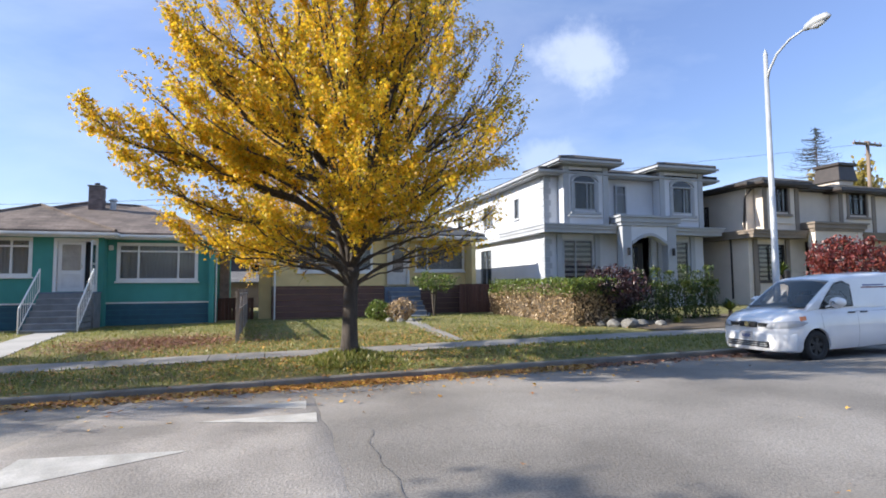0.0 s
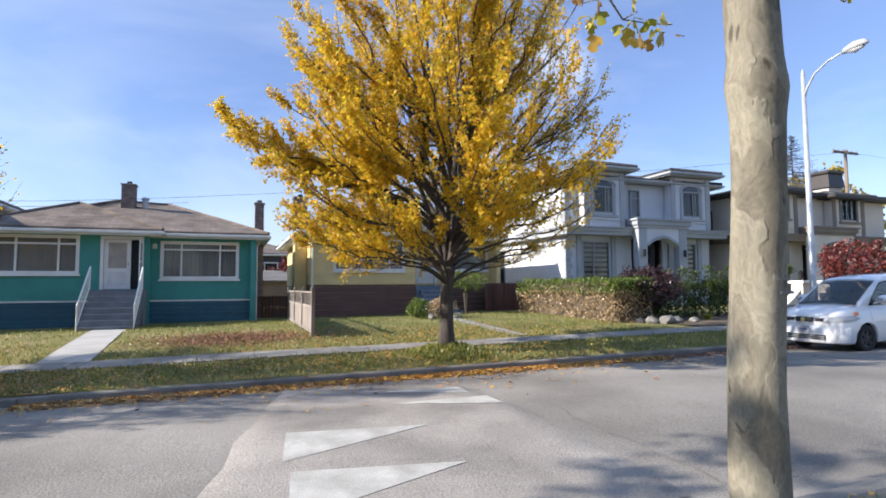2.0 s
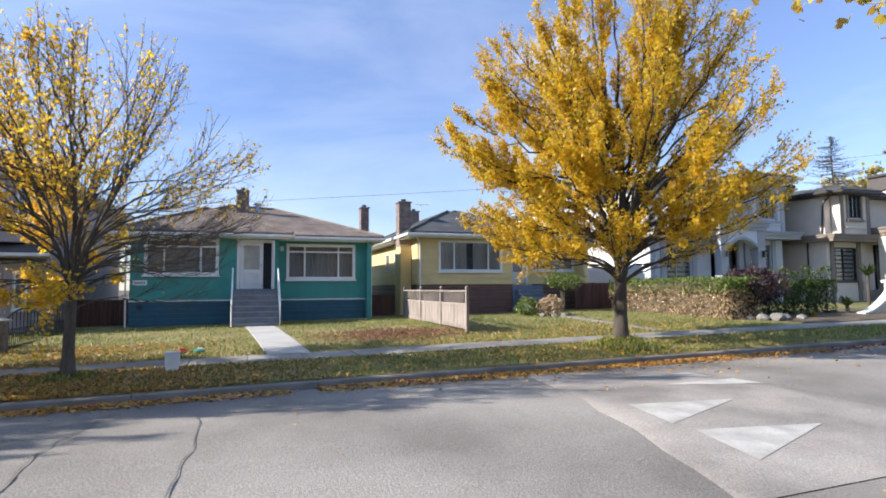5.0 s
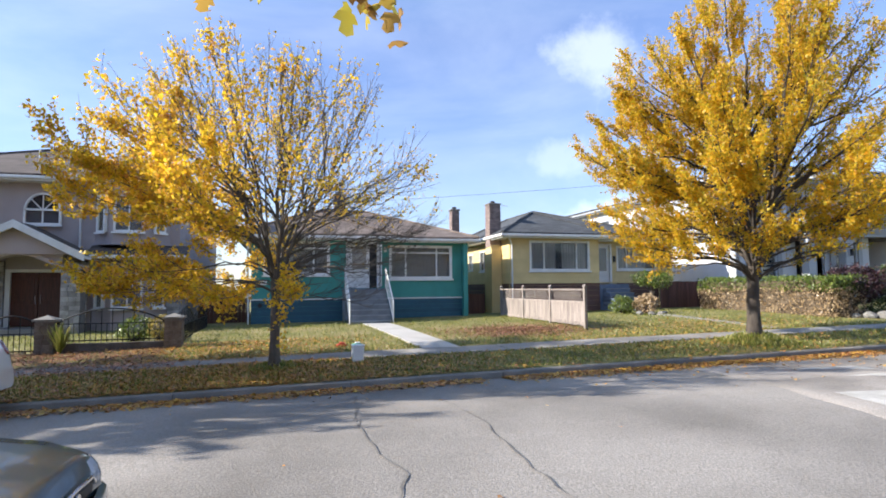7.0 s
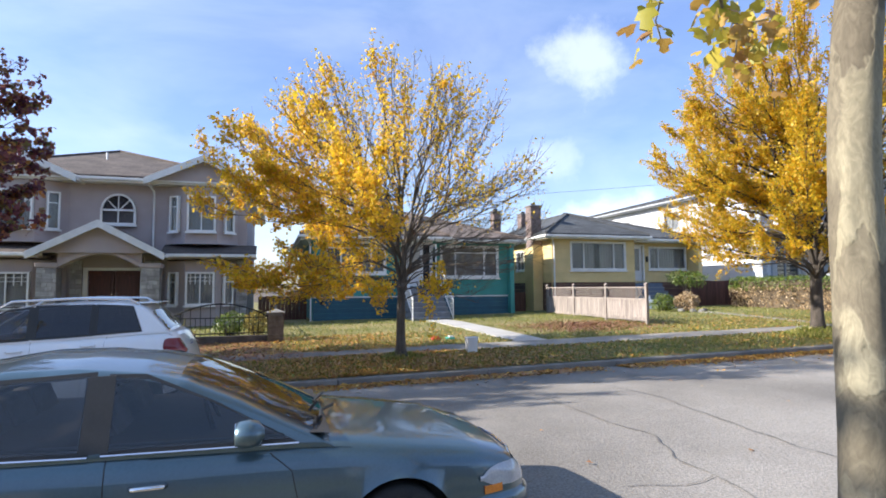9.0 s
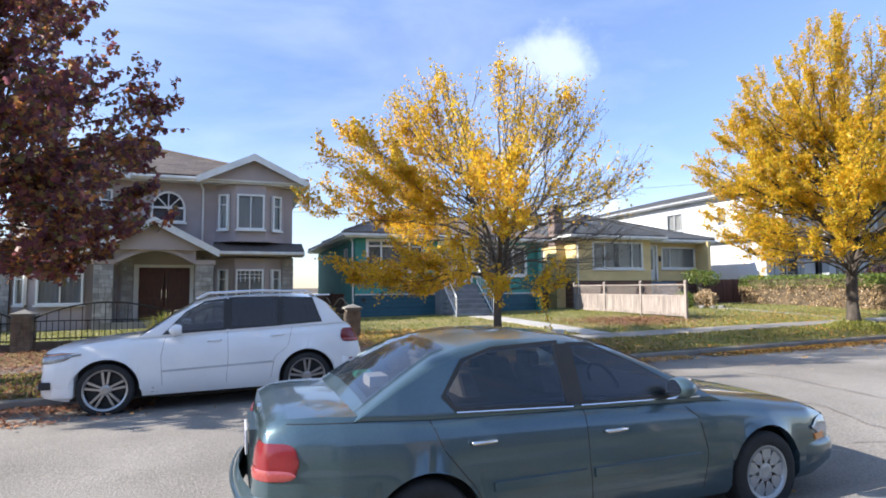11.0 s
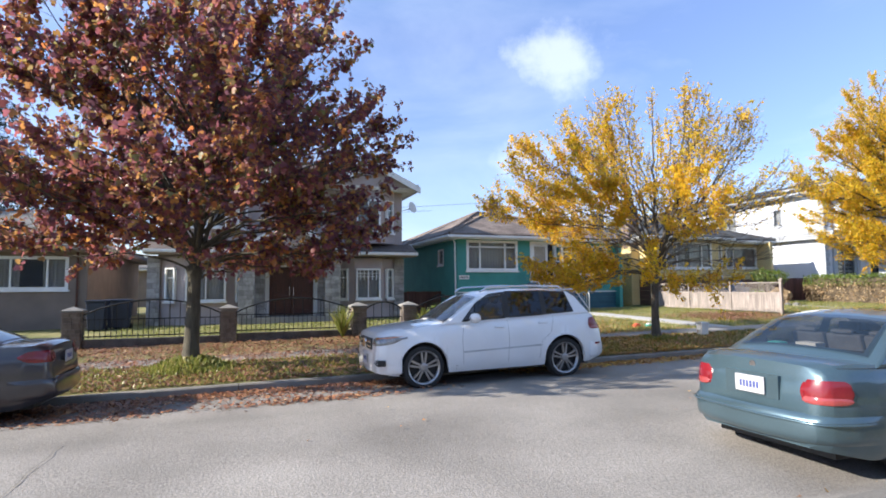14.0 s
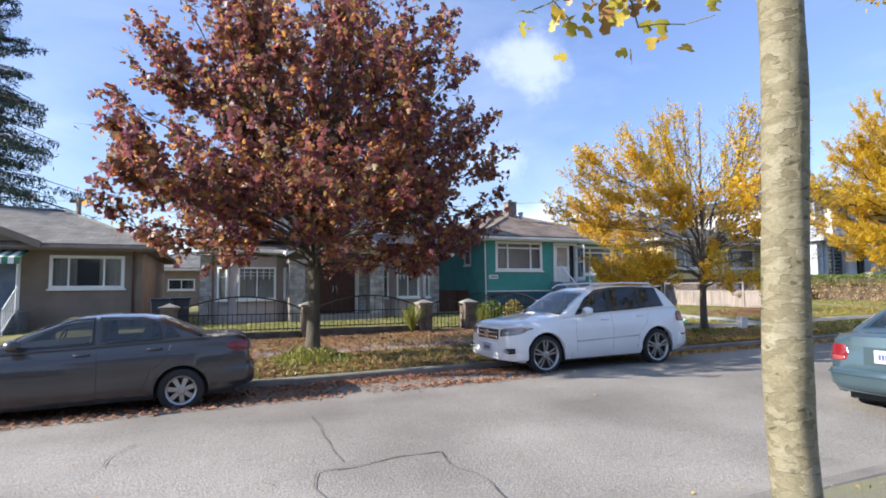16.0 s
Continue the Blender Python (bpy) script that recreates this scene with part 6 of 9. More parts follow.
YEL = leaf_mat("golden_leaves", [(0.0, (0.38, 0.33, 0.03)), (0.25, (0.60, 0.46, 0.035)), (0.6, (0.77, 0.51, 0.03)), (0.85, (0.75, 0.43, 0.03)), (1.0, (0.58, 0.30, 0.03))], 0.58)
YEL2 = leaf_mat("yellow_leaves", [(0.0, (0.52, 0.40, 0.03)), (0.3, (0.80, 0.56, 0.03)), (0.65, (0.84, 0.54, 0.05)), (1.0, (0.56, 0.28, 0.06))], 0.58)
RED = leaf_mat("maroon_leaves", [(0.0, (0.12, 0.06, 0.085)), (0.35, (0.25, 0.09, 0.115)), (0.55, (0.34, 0.115, 0.10)), (0.74, (0.23, 0.22, 0.08)), (0.9, (0.50, 0.18, 0.065)), (1.0, (0.60, 0.34, 0.10))], 0.58)
PLANE = leaf_mat("plane_leaves", [(0.0, (0.30, 0.30, 0.04)), (0.4, (0.52, 0.42, 0.06)), (0.7, (0.50, 0.31, 0.07)), (1.0, (0.28, 0.14, 0.05))], 0.4)
LITTER = leaf_mat("fallen_leaves", [(0.0, (0.22, 0.09, 0.03)), (0.35, (0.40, 0.18, 0.045)), (0.65, (0.52, 0.28, 0.05)), (1.0, (0.55, 0.36, 0.07))], 0.1)
LITTER_B = leaf_mat("brown_fallen_leaves", [(0.0, (0.10, 0.045, 0.03)), (0.4, (0.24, 0.10, 0.055)), (0.75, (0.34, 0.16, 0.085)), (1.0, (0.42, 0.25, 0.13))], 0.1)
GREEN = leaf_mat("hedge_leaves", [(0.0, (0.05, 0.085, 0.015)), (0.5, (0.11, 0.165, 0.028)), (1.0, (0.20, 0.23, 0.045))], 0.3)
DEAD = leaf_mat("dead_hedge_leaves", [(0.0, (0.20, 0.135, 0.075)), (0.5, (0.36, 0.25, 0.14)), (1.0, (0.46, 0.35, 0.20))], 0.15)
CEDAR = leaf_mat("cedar_leaves", [(0.0, (0.02, 0.04, 0.01)), (0.6, (0.05, 0.085, 0.015)), (1.0, (0.13, 0.15, 0.03))], 0.2)
PURPLE = leaf_mat("purple_leaves", [(0.0, (0.014, 0.008, 0.011)), (0.6, (0.032, 0.014, 0.018)), (1.0, (0.07, 0.026, 0.026))], 0.08)
CRIMSON = leaf_mat("crimson_leaves", [(0.0, (0.06, 0.012, 0.014)), (0.6, (0.15, 0.028, 0.025)), (1.0, (0.27, 0.07, 0.045))], 0.22)
FIR = leaf_mat("fir_needles", [(0.0, (0.012, 0.03, 0.024)), (0.6, (0.025, 0.05, 0.036)), (1.0, (0.05, 0.08, 0.05))], 0.1)
WILLOW = leaf_mat("willow_leaves", [(0.0, (0.16, 0.13, 0.03)), (0.6, (0.32, 0.25, 0.05)), (1.0, (0.42, 0.33, 0.09))], 0.35)
GRASS = leaf_mat("grass_blades", [(0.0, (0.11, 0.15, 0.025)), (0.5, (0.22, 0.24, 0.05)), (0.8, (0.34, 0.31, 0.09)), (1.0, (0.42, 0.36, 0.14))], 0.4)

def maple(label, base, r, fork, env, reach, seed, limbs, leaves, size, leafmat, bark, weight, stems=8, twig_gap=0.16, droop=0.5, slim=1.0, template=LEAF, faces=LEAF_F, splay=0.52):
    """A vase-shaped maple: a short trunk, upright stems, limbs sweeping out to an uneven crown, side branches and leafy twigs.
    env: (height, radius) of the crown; reach(azimuth) stretches it to one side; weight(p) says how leafy a twig is."""
    rng = np.random.default_rng(seed)
    T = thing("maple_tree", base, label, "tree")
    B = np.array(base, float)
    zs, rs = [e[0] for e in env], [e[1] for e in env]
    up = np.array([0.0, 0.0, 1.0])
    wood = MB()

    def unit(v):
        return v / (np.linalg.norm(v) + 1e-9)

    def edge(z, az):
        n = noise.noise(Vector((math.cos(az) * 1.6, math.sin(az) * 1.6, z * 0.7 + seed)))
        return float(np.interp(z, zs, rs)) * reach(az) * (1 + 0.15 * n)

    def target(z, az, f):
        q = edge(z, az) * f
        return B + np.array([q * math.cos(az), q * math.sin(az), z])

    def inside(p, slack):
        d = p - B
        return math.hypot(d[0], d[1]) < edge(d[2], math.atan2(d[1], d[0])) * slack and zs[0] - 0.35 < d[2] < zs[-1] + 0.3

    def bend(p0, d0, p3, lift, k):
        L = np.linalg.norm(p3 - p0)
        p1 = p0 + unit(d0) * L * 0.38
        p2 = p3 - unit(unit(p3 - p0) + up * lift) * L * 0.32
        t = np.linspace(0, 1, k)[:, None]
        c = (1 - t) ** 3 * p0 + 3 * (1 - t) ** 2 * t * p1 + 3 * (1 - t) * t * t * p2 + t ** 3 * p3
        w = rng.normal(0, 0.018 * L, (k, 3)) * np.sin(np.linspace(0, math.pi, k))[:, None] * 0.5
        return c + w

    # trunk with root flare
    k = 16
    path = [(B[0] + 0.025 * math.sin(2.1 * i / k + seed), B[1] + 0.02 * math.sin(3 * i / k), B[2] - 0.15 + (fork + 0.25) * i / k) for i in range(k + 1)]
    wood.tube(path, [r * (1.0 - 0.16 * i / k) + 0.15 * math.exp(-i / 1.7) * r / 0.18 + (0.035 if i >= k - 1 else 0.0) for i in range(k + 1)], 14)
    F = np.array(path[-1]) - np.array([0, 0, 0.2])

    branches = []
    for q in range(stems):
        az = q * 2 * math.pi / stems + rng.uniform(-0.3, 0.3)
        z = zs[0] + (zs[-1] - zs[0]) * rng.uniform(0.62, 0.92)
        e = target(z, az, rng.uniform(0.55, 0.9))
        start = F + np.array([0, 0, rng.uniform(-0.3, 0.15)])
        c = bend(start, up * 0.75 + unit(e - start) * 0.8, e, 0.4, 18)
        wood.tube(c, list(np.linspace(r * 0.42 * slim ** 0.5, 0.012 * slim, 18)), 8, cap=False)
        branches.append((c, az))
    lead = bend(F, up, B + np.array([0.1, 0.0, zs[-1] * 0.985]), 0.2, 18)
    wood.tube(lead, list(np.linspace(r * 0.5, 0.01, 18)), 8, cap=False)
    carriers = [b[0] for b in branches] + [lead]
    span_z = zs[-1] - zs[0]
    cand = rng.uniform(0, 1, 4000)
    zc = zs[0] + 0.1 + (span_z - 0.1) * cand
    pr = np.interp(zc, zs, rs) + 0.25
    zc = rng.choice(zc, limbs, p=pr / pr.sum())
    for q in range(limbs):
        az = q * 2.399963 + rng.uniform(-0.25, 0.25)
        e = target(zc[q], az, rng.uniform(0.86, 1.04))
        s = min(0.62, max(0.02, (zc[q] - zs[0]) / span_z * 0.62 * rng.uniform(0.6, 1.1)))
        diff = [abs((b[1] - az + math.pi) % (2 * math.pi) - math.pi) for b in branches]
        c0 = branches[int(np.argmin(diff))][0] if rng.uniform() < 0.8 else lead
        i0 = s * (len(c0) - 1)
        p0 = c0[int(i0)]
        tan = unit(c0[min(int(i0) + 1, len(c0) - 1)] - c0[max(int(i0) - 1, 0)])
        c = bend(p0, tan * 0.7 + unit(e - p0) * 0.8, e, rng.uniform(0.35, 0.8), 14)
        L = np.linalg.norm(e - p0)
        wood.tube(c, list(np.linspace(min(r * 0.3, 0.012 + 0.0075 * L) * slim, 0.007 * slim, 14)), 6, cap=False)
        carriers.append(c)

    twigs = []
    for c in carriers:
        seg = np.linalg.norm(np.diff(c, axis=0), axis=1)
        cum = np.concatenate([[0], np.cumsum(seg)])
        L = cum[-1]
        d = 0.3 * L + rng.uniform(0, 0.2)
        while d < L:
            i = min(int(np.searchsorted(cum, d)), len(c) - 1)
            p, tan = c[i], unit(c[i] - c[i - 1])
            s = d / L
            v = unit(tan * 0.95 + unit(rng.normal(0, 1, 3)) * splay + up * 0.24)
            l2 = (0.45 + 1.0 * (1 - s)) * rng.uniform(0.6, 1.25)
            for _ in range(4):
                if inside(p + v * l2, 1.06):
                    break
                l2 *= 0.7
            e = p + v * l2 + up * 0.06 * l2
            m = p + v * l2 * 0.5 + rng.normal(0, 0.03, 3) * l2
            wood.tube([p, m, e], [0.0095 * slim, 0.007 * slim, 0.0035], 4, cap=False)
            twigs.append((m, e))
            a = 0.12
            while a < l2:
                b = p + (e - p) * (a / l2)
                w = unit(v * 0.9 + unit(rng.normal(0, 1, 3)) * 0.62 + up * 0.2) * rng.uniform(0.16, 0.45)
                wood.tube([b, b + w], [0.0045, 0.002], 3, cap=False)
                twigs.append((b, b + w))
                a += twig_gap * rng.uniform(0.7, 1.4)
            d += rng.uniform(0.2, 0.42)
        tip = c[-1] + unit(c[-1] - c[-3]) * rng.uniform(0.2, 0.5)
        wood.tube([c[-1], tip], [0.006, 0.002], 3, cap=False)
        twigs += [(c[-2], tip), (c[-1], tip)]

    A, E = np.array([t[0] for t in twigs]), np.array([t[1] for t in twigs])
    w = np.array([weight(m) for m in (A + E) / 2]) * (0.15 + np.linalg.norm(E - A, axis=1))
    pick = rng.choice(len(twigs), leaves, p=w / w.sum())
    t = rng.uniform(0.0, 1.08, leaves)
    pts = A[pick] + (E - A)[pick] * t[:, None] + rng.normal(0, 0.052, (leaves, 3)) * (1.25 - 0.6 * t)[:, None] - up * 0.015
    part("trunk", wood, bark, T, smooth=True)
    cr = new("crown", leaf_mesh("crown", pts, rng.uniform(size * 0.65, size * 1.25, leaves), rng, leafmat, base, template, faces, droop=droop))
    cr.parent = T
    return T


def sided(az, left, right):
    """How far the crown reaches: left towards -x, right towards +x."""
    c = 0.5 - 0.5 * math.cos(az)
    return right + (left - right) * c


yx, yy = 1.75, 12.1
maple("tall golden-yellow maple street tree with dark upright limbs", (yx, yy, 0.33), 0.17, 1.75,
      [(1.9, 2.3), (2.6, 3.5), (3.8, 4.2), (5.3, 4.25), (6.8, 3.6), (8.2, 2.5), (9.3, 1.2), (9.9, 0.15)], lambda az: sided(az, 1.02, 0.88), 11, 130, 170000, 0.062, YEL, "bark",
      lambda p: (0.4 + clump(p, 1.3)) * (0.02 + min(1.0, max(0.0, math.dist(p, (yx, yy, 2.3)) - 1.2) / 1.7)) * (0.66 + 0.34 * math.tanh((yx + 0.6 - p[0]) / 1.4)), twig_gap=0.16, template=SMALL, faces=SMALL_F)
bx, by = -10.35, 12.45
maple("half-bare yellow maple with leaves thick on one side", (bx, by, 0.15), 0.105, 1.5,
      [(1.3, 2.2), (1.9, 2.9), (3.1, 3.4), (4.3, 3.4), (5.3, 2.7), (6.1, 1.7), (6.6, 0.3)], lambda az: sided(az, 1.24, 0.95), 23, 96, 45000, 0.054, YEL2, "bark_half",
      lambda p: (0.16 + clump(p, 1.7)) * (0.04 + 1.75 / (1 + math.exp(max(-20, min(20, (p[0] - bx + 0.35 + 0.95 * (p[2] - 2.7)) / 0.55)))) + (0.36 if math.dist(p, (bx - 0.3, by, 2.6)) > 2.2 and p[2] > 3.3 else 0.0) * (0.62 - 0.38 * math.tanh((p[0] - bx - 0.2) / 0.9))) * (0.01 if p[0] > bx + 0.45 and p[2] < 3.3 else 1.0), stems=9, twig_gap=0.10, slim=0.62)
rx_, ry_ = -21.9, 12.5
maple("dense maroon and rust maple street tree", (rx_, ry_, 0.02), 0.145, 1.85,
      [(1.85, 2.6), (2.5, 4.0), (3.9, 4.7), (5.4, 4.5), (6.9, 3.5), (8.1, 2.0), (9.0, 0.2)], lambda az: sided(az, 0.90, 0.89), 37, 112, 60000, 0.098, RED, "bark_red",
      lambda p: (0.15 + clump(p, 1.0)) * (0.05 + min(1.0, max(0.0, math.dist(p, (rx_, ry_, 1.7)) - 0.6) / 1.3)), twig_gap=0.19, slim=0.7, splay=0.8)


# near plane trees
def plane_bark(name, tones, flake, squash):
    """Flaking plane bark: uneven plates of cream, olive and grey with thin lifted edges, speckles and small dark scars."""
    m = bpy.data.materials.new(name)
    m.use_nodes = True
    n, l = m.node_tree.nodes, m.node_tree.links
    p = n["Principled BSDF"]
    p.inputs["Roughness"].default_value = 0.82
    p.inputs["Specular IOR Level"].default_value = 0.25
    t = n.new("ShaderNodeTexCoord")
    mp = n.new("ShaderNodeMapping")
    mp.inputs["Scale"].default_value = (1, 1, squash)
    l.new(t.outputs["Object"], mp.inputs["Vector"])
    warp = n.new("ShaderNodeTexNoise"); warp.inputs["Scale"].default_value = 7.0; warp.inputs["Detail"].default_value = 4
    l.new(mp.outputs[0], warp.inputs["Vector"])
    sc = n.new("ShaderNodeVectorMath"); sc.operation = "SCALE"; sc.inputs["Scale"].default_value = 0.22
    l.new(warp.outputs["Color"], sc.inputs[0])
    ad = n.new("ShaderNodeVectorMath"); ad.operation = "ADD"
    l.new(mp.outputs[0], ad.inputs[0]); l.new(sc.outputs[0], ad.inputs[1])
    plates = n.new("ShaderNodeTexVoronoi"); plates.inputs["Scale"].default_value = flake; plates.feature = "SMOOTH_F1"; plates.inputs["Smoothness"].default_value = 0.12
    l.new(ad.outputs[0], plates.inputs["Vector"])
    sep = n.new("ShaderNodeSeparateColor")
    l.new(plates.outputs["Color"], sep.inputs[0])
    broad = n.new("ShaderNodeTexNoise"); broad.inputs["Scale"].default_value = 2.6; broad.inputs["Detail"].default_value = 5
    l.new(t.outputs["Object"], broad.inputs["Vector"])
    mixv = n.new("ShaderNodeMix"); mixv.inputs["Factor"].default_value = 0.62
    l.new(sep.outputs[0], mixv.inputs[2]); l.new(broad.outputs["Fac"], mixv.inputs[3])
    cr = n.new("ShaderNodeValToRGB")
    e = cr.color_ramp.elements
    e[0].position, e[0].color = 0.28, (*tones[0], 1)
    e[1].position, e[1].color = 0.72, (*tones[-1], 1)
    for i, c in enumerate(tones[1:-1]):
        k = e.new(0.28 + 0.44 * (i + 1) / (len(tones) - 1)); k.color = (*c, 1)
    l.new(mixv.outputs[0], cr.inputs["Fac"])
    fine = n.new("ShaderNodeTexNoise"); fine.inputs["Scale"].default_value = 55; fine.inputs["Detail"].default_value = 4
    l.new(ad.outputs[0], fine.inputs["Vector"])
    mr = n.new("ShaderNodeMapRange"); mr.inputs["From Min"].default_value, mr.inputs["From Max"].default_value, mr.inputs["To Min"].default_value, mr.inputs["To Max"].default_value = 0.3, 0.7, 0.8, 1.18
    l.new(fine.outputs["Fac"], mr.inputs["Value"])
    mx = n.new("ShaderNodeMix"); mx.data_type = "RGBA"; mx.blend_type = "MULTIPLY"; mx.inputs["Factor"].default_value = 1.0
    l.new(cr.outputs[0], mx.inputs[6]); l.new(mr.outputs[0], mx.inputs[7])
    scar = n.new("ShaderNodeTexVoronoi"); scar.inputs["Scale"].default_value = 9.0
    l.new(ad.outputs[0], scar.inputs["Vector"])
    sr = n.new("ShaderNodeMapRange"); sr.inputs["From Min"].default_value, sr.inputs["From Max"].default_value, sr.inputs["To Min"].default_value = 0.10, 0.19, 0.42
    l.new(scar.outputs["Distance"], sr.inputs["Value"])
    m2 = n.new("ShaderNodeMix"); m2.data_type = "RGBA"; m2.blend_type = "MULTIPLY"; m2.inputs["Factor"].default_value = 1.0
    l.new(mx.outputs[2], m2.inputs[6]); l.new(sr.outputs[0], m2.inputs[7])
    l.new(m2.outputs[2], p.inputs["Base Color"])
    h = n.new("ShaderNodeMath"); h.operation = "MULTIPLY_ADD"; h.inputs[1].default_value = 0.25
    l.new(fine.outputs["Fac"], h.inputs[0]); l.new(sep.outputs[0], h.inputs[2])
    bp = n.new("ShaderNodeBump"); bp.inputs["Strength"].default_value = 0.55; bp.inputs["Distance"].default_value = 0.008
    l.new(h.outputs[0], bp.inputs["Height"]); l.new(bp.outputs[0], p.inputs["Normal"])
    return m


PB1 = plane_bark("plane_bark_grey", ((0.13, 0.112, 0.085), (0.165, 0.145, 0.11), (0.205, 0.182, 0.138), (0.245, 0.222, 0.17)), 7.0, 0.55)
PB2 = plane_bark("plane_bark_olive", ((0.115, 0.097, 0.07), (0.165, 0.143, 0.102), (0.215, 0.19, 0.132), (0.285, 0.255, 0.178)), 6.0, 0.5)
PB3 = plane_bark("plane_bark_pale", ((0.13, 0.115, 0.074), (0.165, 0.146, 0.095), (0.20, 0.18, 0.12), (0.235, 0.214, 0.155)), 15.0, 2.2)


def plane_tree(x, y, r0, r1, leanx, bark, seed, label, blobs, leaves, burl=0.0):
    rng = np.random.default_rng(seed)
    z0 = gz(x, y)
    T = thing("plane_tree", (x, y, z0), label, "tree", "plane trees along the kerb")
    H = 3.3

    def surf(u, v):
        s = v / H
        rr = r0 + (r1 - r0) * s + 0.10 * math.exp(-v / 0.16)
        a = 2 * math.pi * u
        cx = x + leanx * s + 0.018 * math.sin(2.4 * s * math.pi + seed)
        cy = y + 0.03 * math.sin(1.9 * s * math.pi + seed * 2)
        p = Vector((math.cos(a) * 1.6, math.sin(a) * 1.6, v * 1.8 + seed))
        rr *= 1 + 0.07 * noise.noise(p) + 0.03 * noise.noise(p * 3.3) + 0.012 * noise.noise(p * 8)
        knot = max(0, noise.noise(Vector((math.cos(a), math.sin(a), v * 1.3 + 7 + seed))) - 0.42)
        rr *= 1 + 0.5 * knot
        if burl:
            rr *= 1 + 0.13 * math.exp(-((v - burl) / 0.075) ** 2) * (1 + 0.5 * noise.noise(p * 4))
        return (cx + rr * math.cos(a), cy + rr * math.sin(a), z0 - 0.05 + v)
    mb = MB().grid(surf, [i / 36 for i in range(37)], [H * i / 90 for i in range(91)])
    part("trunk", mb, bark, T, smooth=True)
    top = (x + leanx + 0.018 * math.sin(2.4 * math.pi + seed), y + 0.03 * math.sin(1.9 * math.pi + seed * 2), z0 + H - 0.2)
    nodes, par = grow(top, z0 + H + 0.3, crown_points(blobs, 420, rng, 0.2), rng, step=0.24, kill=0.4, reach=2.2, up=0.03)
    lm, rad = limb_mesh(nodes, par, r1 * 0.98)
    part("branchwork", lm, bark, T, smooth=True)
    thin = np.where(rad < 0.012)[0]
    pick = rng.choice(thin, leaves)
    pts = nodes[pick] + rng.normal(0, 0.09, (leaves, 3)) - np.array([0, 0, 0.05])
    cr = new("crown", leaf_mesh("crown", pts, rng.uniform(0.08, 0.15, leaves), rng, PLANE, (x, y, z0), droop=0.7))
    cr.parent = T
    return T


nt1 = plane_tree(-1.04, 1.555, 0.104, 0.09, -0.06, PB1, 3, "slim plane tree with mottled grey bark beside the kerb",
           [(-0.9, 2.0, 5.7, 2.8, 3.1, 1.7, 3), (-0.2, 3.4, 4.0, 1.5, 0.8, 0.45, 0.8), (1.6, 2.6, 4.5, 1.0, 1.0, 0.6, 0.5)], 1300, burl=2.4)
for zz, a0, a1, hh in ((1.735, -112, -82, 0.007), (1.685, -106, -50, 0.012), (1.64, -100, -45, 0.007)):
    part("writing_bar", MB().grid(lambda u, v: (-1.068 + 0.108 * math.cos(u), 1.555 + 0.108 * math.sin(u), v), [radians(a0 + (a1 - a0) * k / 12) for k in range(13)], [zz, zz + hh]), "tar", nt1, "thin dark bar of faded handwriting")
# the last crown lobe is added out of view to dapple the road with shade
plane_tree(-11.23, 1.53, 0.099, 0.086, 0.33, PB2, 5, "slim plane tree with mottled olive bark beside the kerb",
           [(-10.9, 2.0, 5.7, 2.8, 3.1, 1.7, 3), (-10.45, 3.0, 3.45, 0.8, 0.5, 0.35, 0.5), (-9.3, 2.9, 4.4, 1.0, 1.0, 0.6, 0.5), (-9.75, 3.4, 3.5, 0.4, 0.3, 0.25, 0.5), (-11.5, 5.4, 6.9, 2.3, 1.3, 0.9, 2.2)], 2300)
plane_tree(-21.87, 1.53, 0.094, 0.08, -0.07, PB3, 9, "young plane tree with pale banded bark beside the kerb",
           [(-21.9, 2.0, 5.5, 2.5, 2.9, 1.6, 3), (-21.5, 3.2, 3.55, 1.2, 0.6, 0.4, 0.8), (-20.2, 2.6, 4.0, 0.9, 0.8, 0.5, 0.5)], 1200)


# hedge with a dead face, green on top
def foliage(name, parent, boxes, n, size, material, seed, template=OVAL, faces=OVAL_F, up=False, origin=None, lump=0.12):
    rng = np.random.default_rng(seed)
    pts = []
    vol = np.array([(b[1] - b[0]) * (b[3] - b[2]) * (b[5] - b[4]) for b in boxes])
    for b, k in zip(boxes, (n * vol / vol.sum()).astype(int)):
        p = rng.uniform(0, 1, (k, 3))
        face = rng.integers(0, 5, k)
        d = rng.exponential(0.10, k)
        p[face == 0, 0] = np.minimum(d[face == 0], 1); p[face == 1, 0] = 1 - np.minimum(d[face == 1], 1)
        p[face == 2, 1] = np.minimum(d[face == 2], 1); p[face == 3, 1] = 1 - np.minimum(d[face == 3], 1)
        p[face == 4, 2] = 1 - np.minimum(d[face == 4], 1)
        q = np.array([b[0], b[2], b[4]]) + p * np.array([b[1] - b[0], b[3] - b[2], b[5] - b[4]])
        for j in range(k):
            q[j] += np.array(noise.noise_vector(Vector(q[j]) * 1.7)) * lump
        pts.append(q)
    pts = np.concatenate(pts)
    o = origin if origin is not None else parent.matrix_world.translation
    ob = new(name, leaf_mesh(name, pts, rng.uniform(size * 0.6, size * 1.3, len(pts)), rng, material, o, template, faces, up=up))
    ob.parent = parent
    return ob


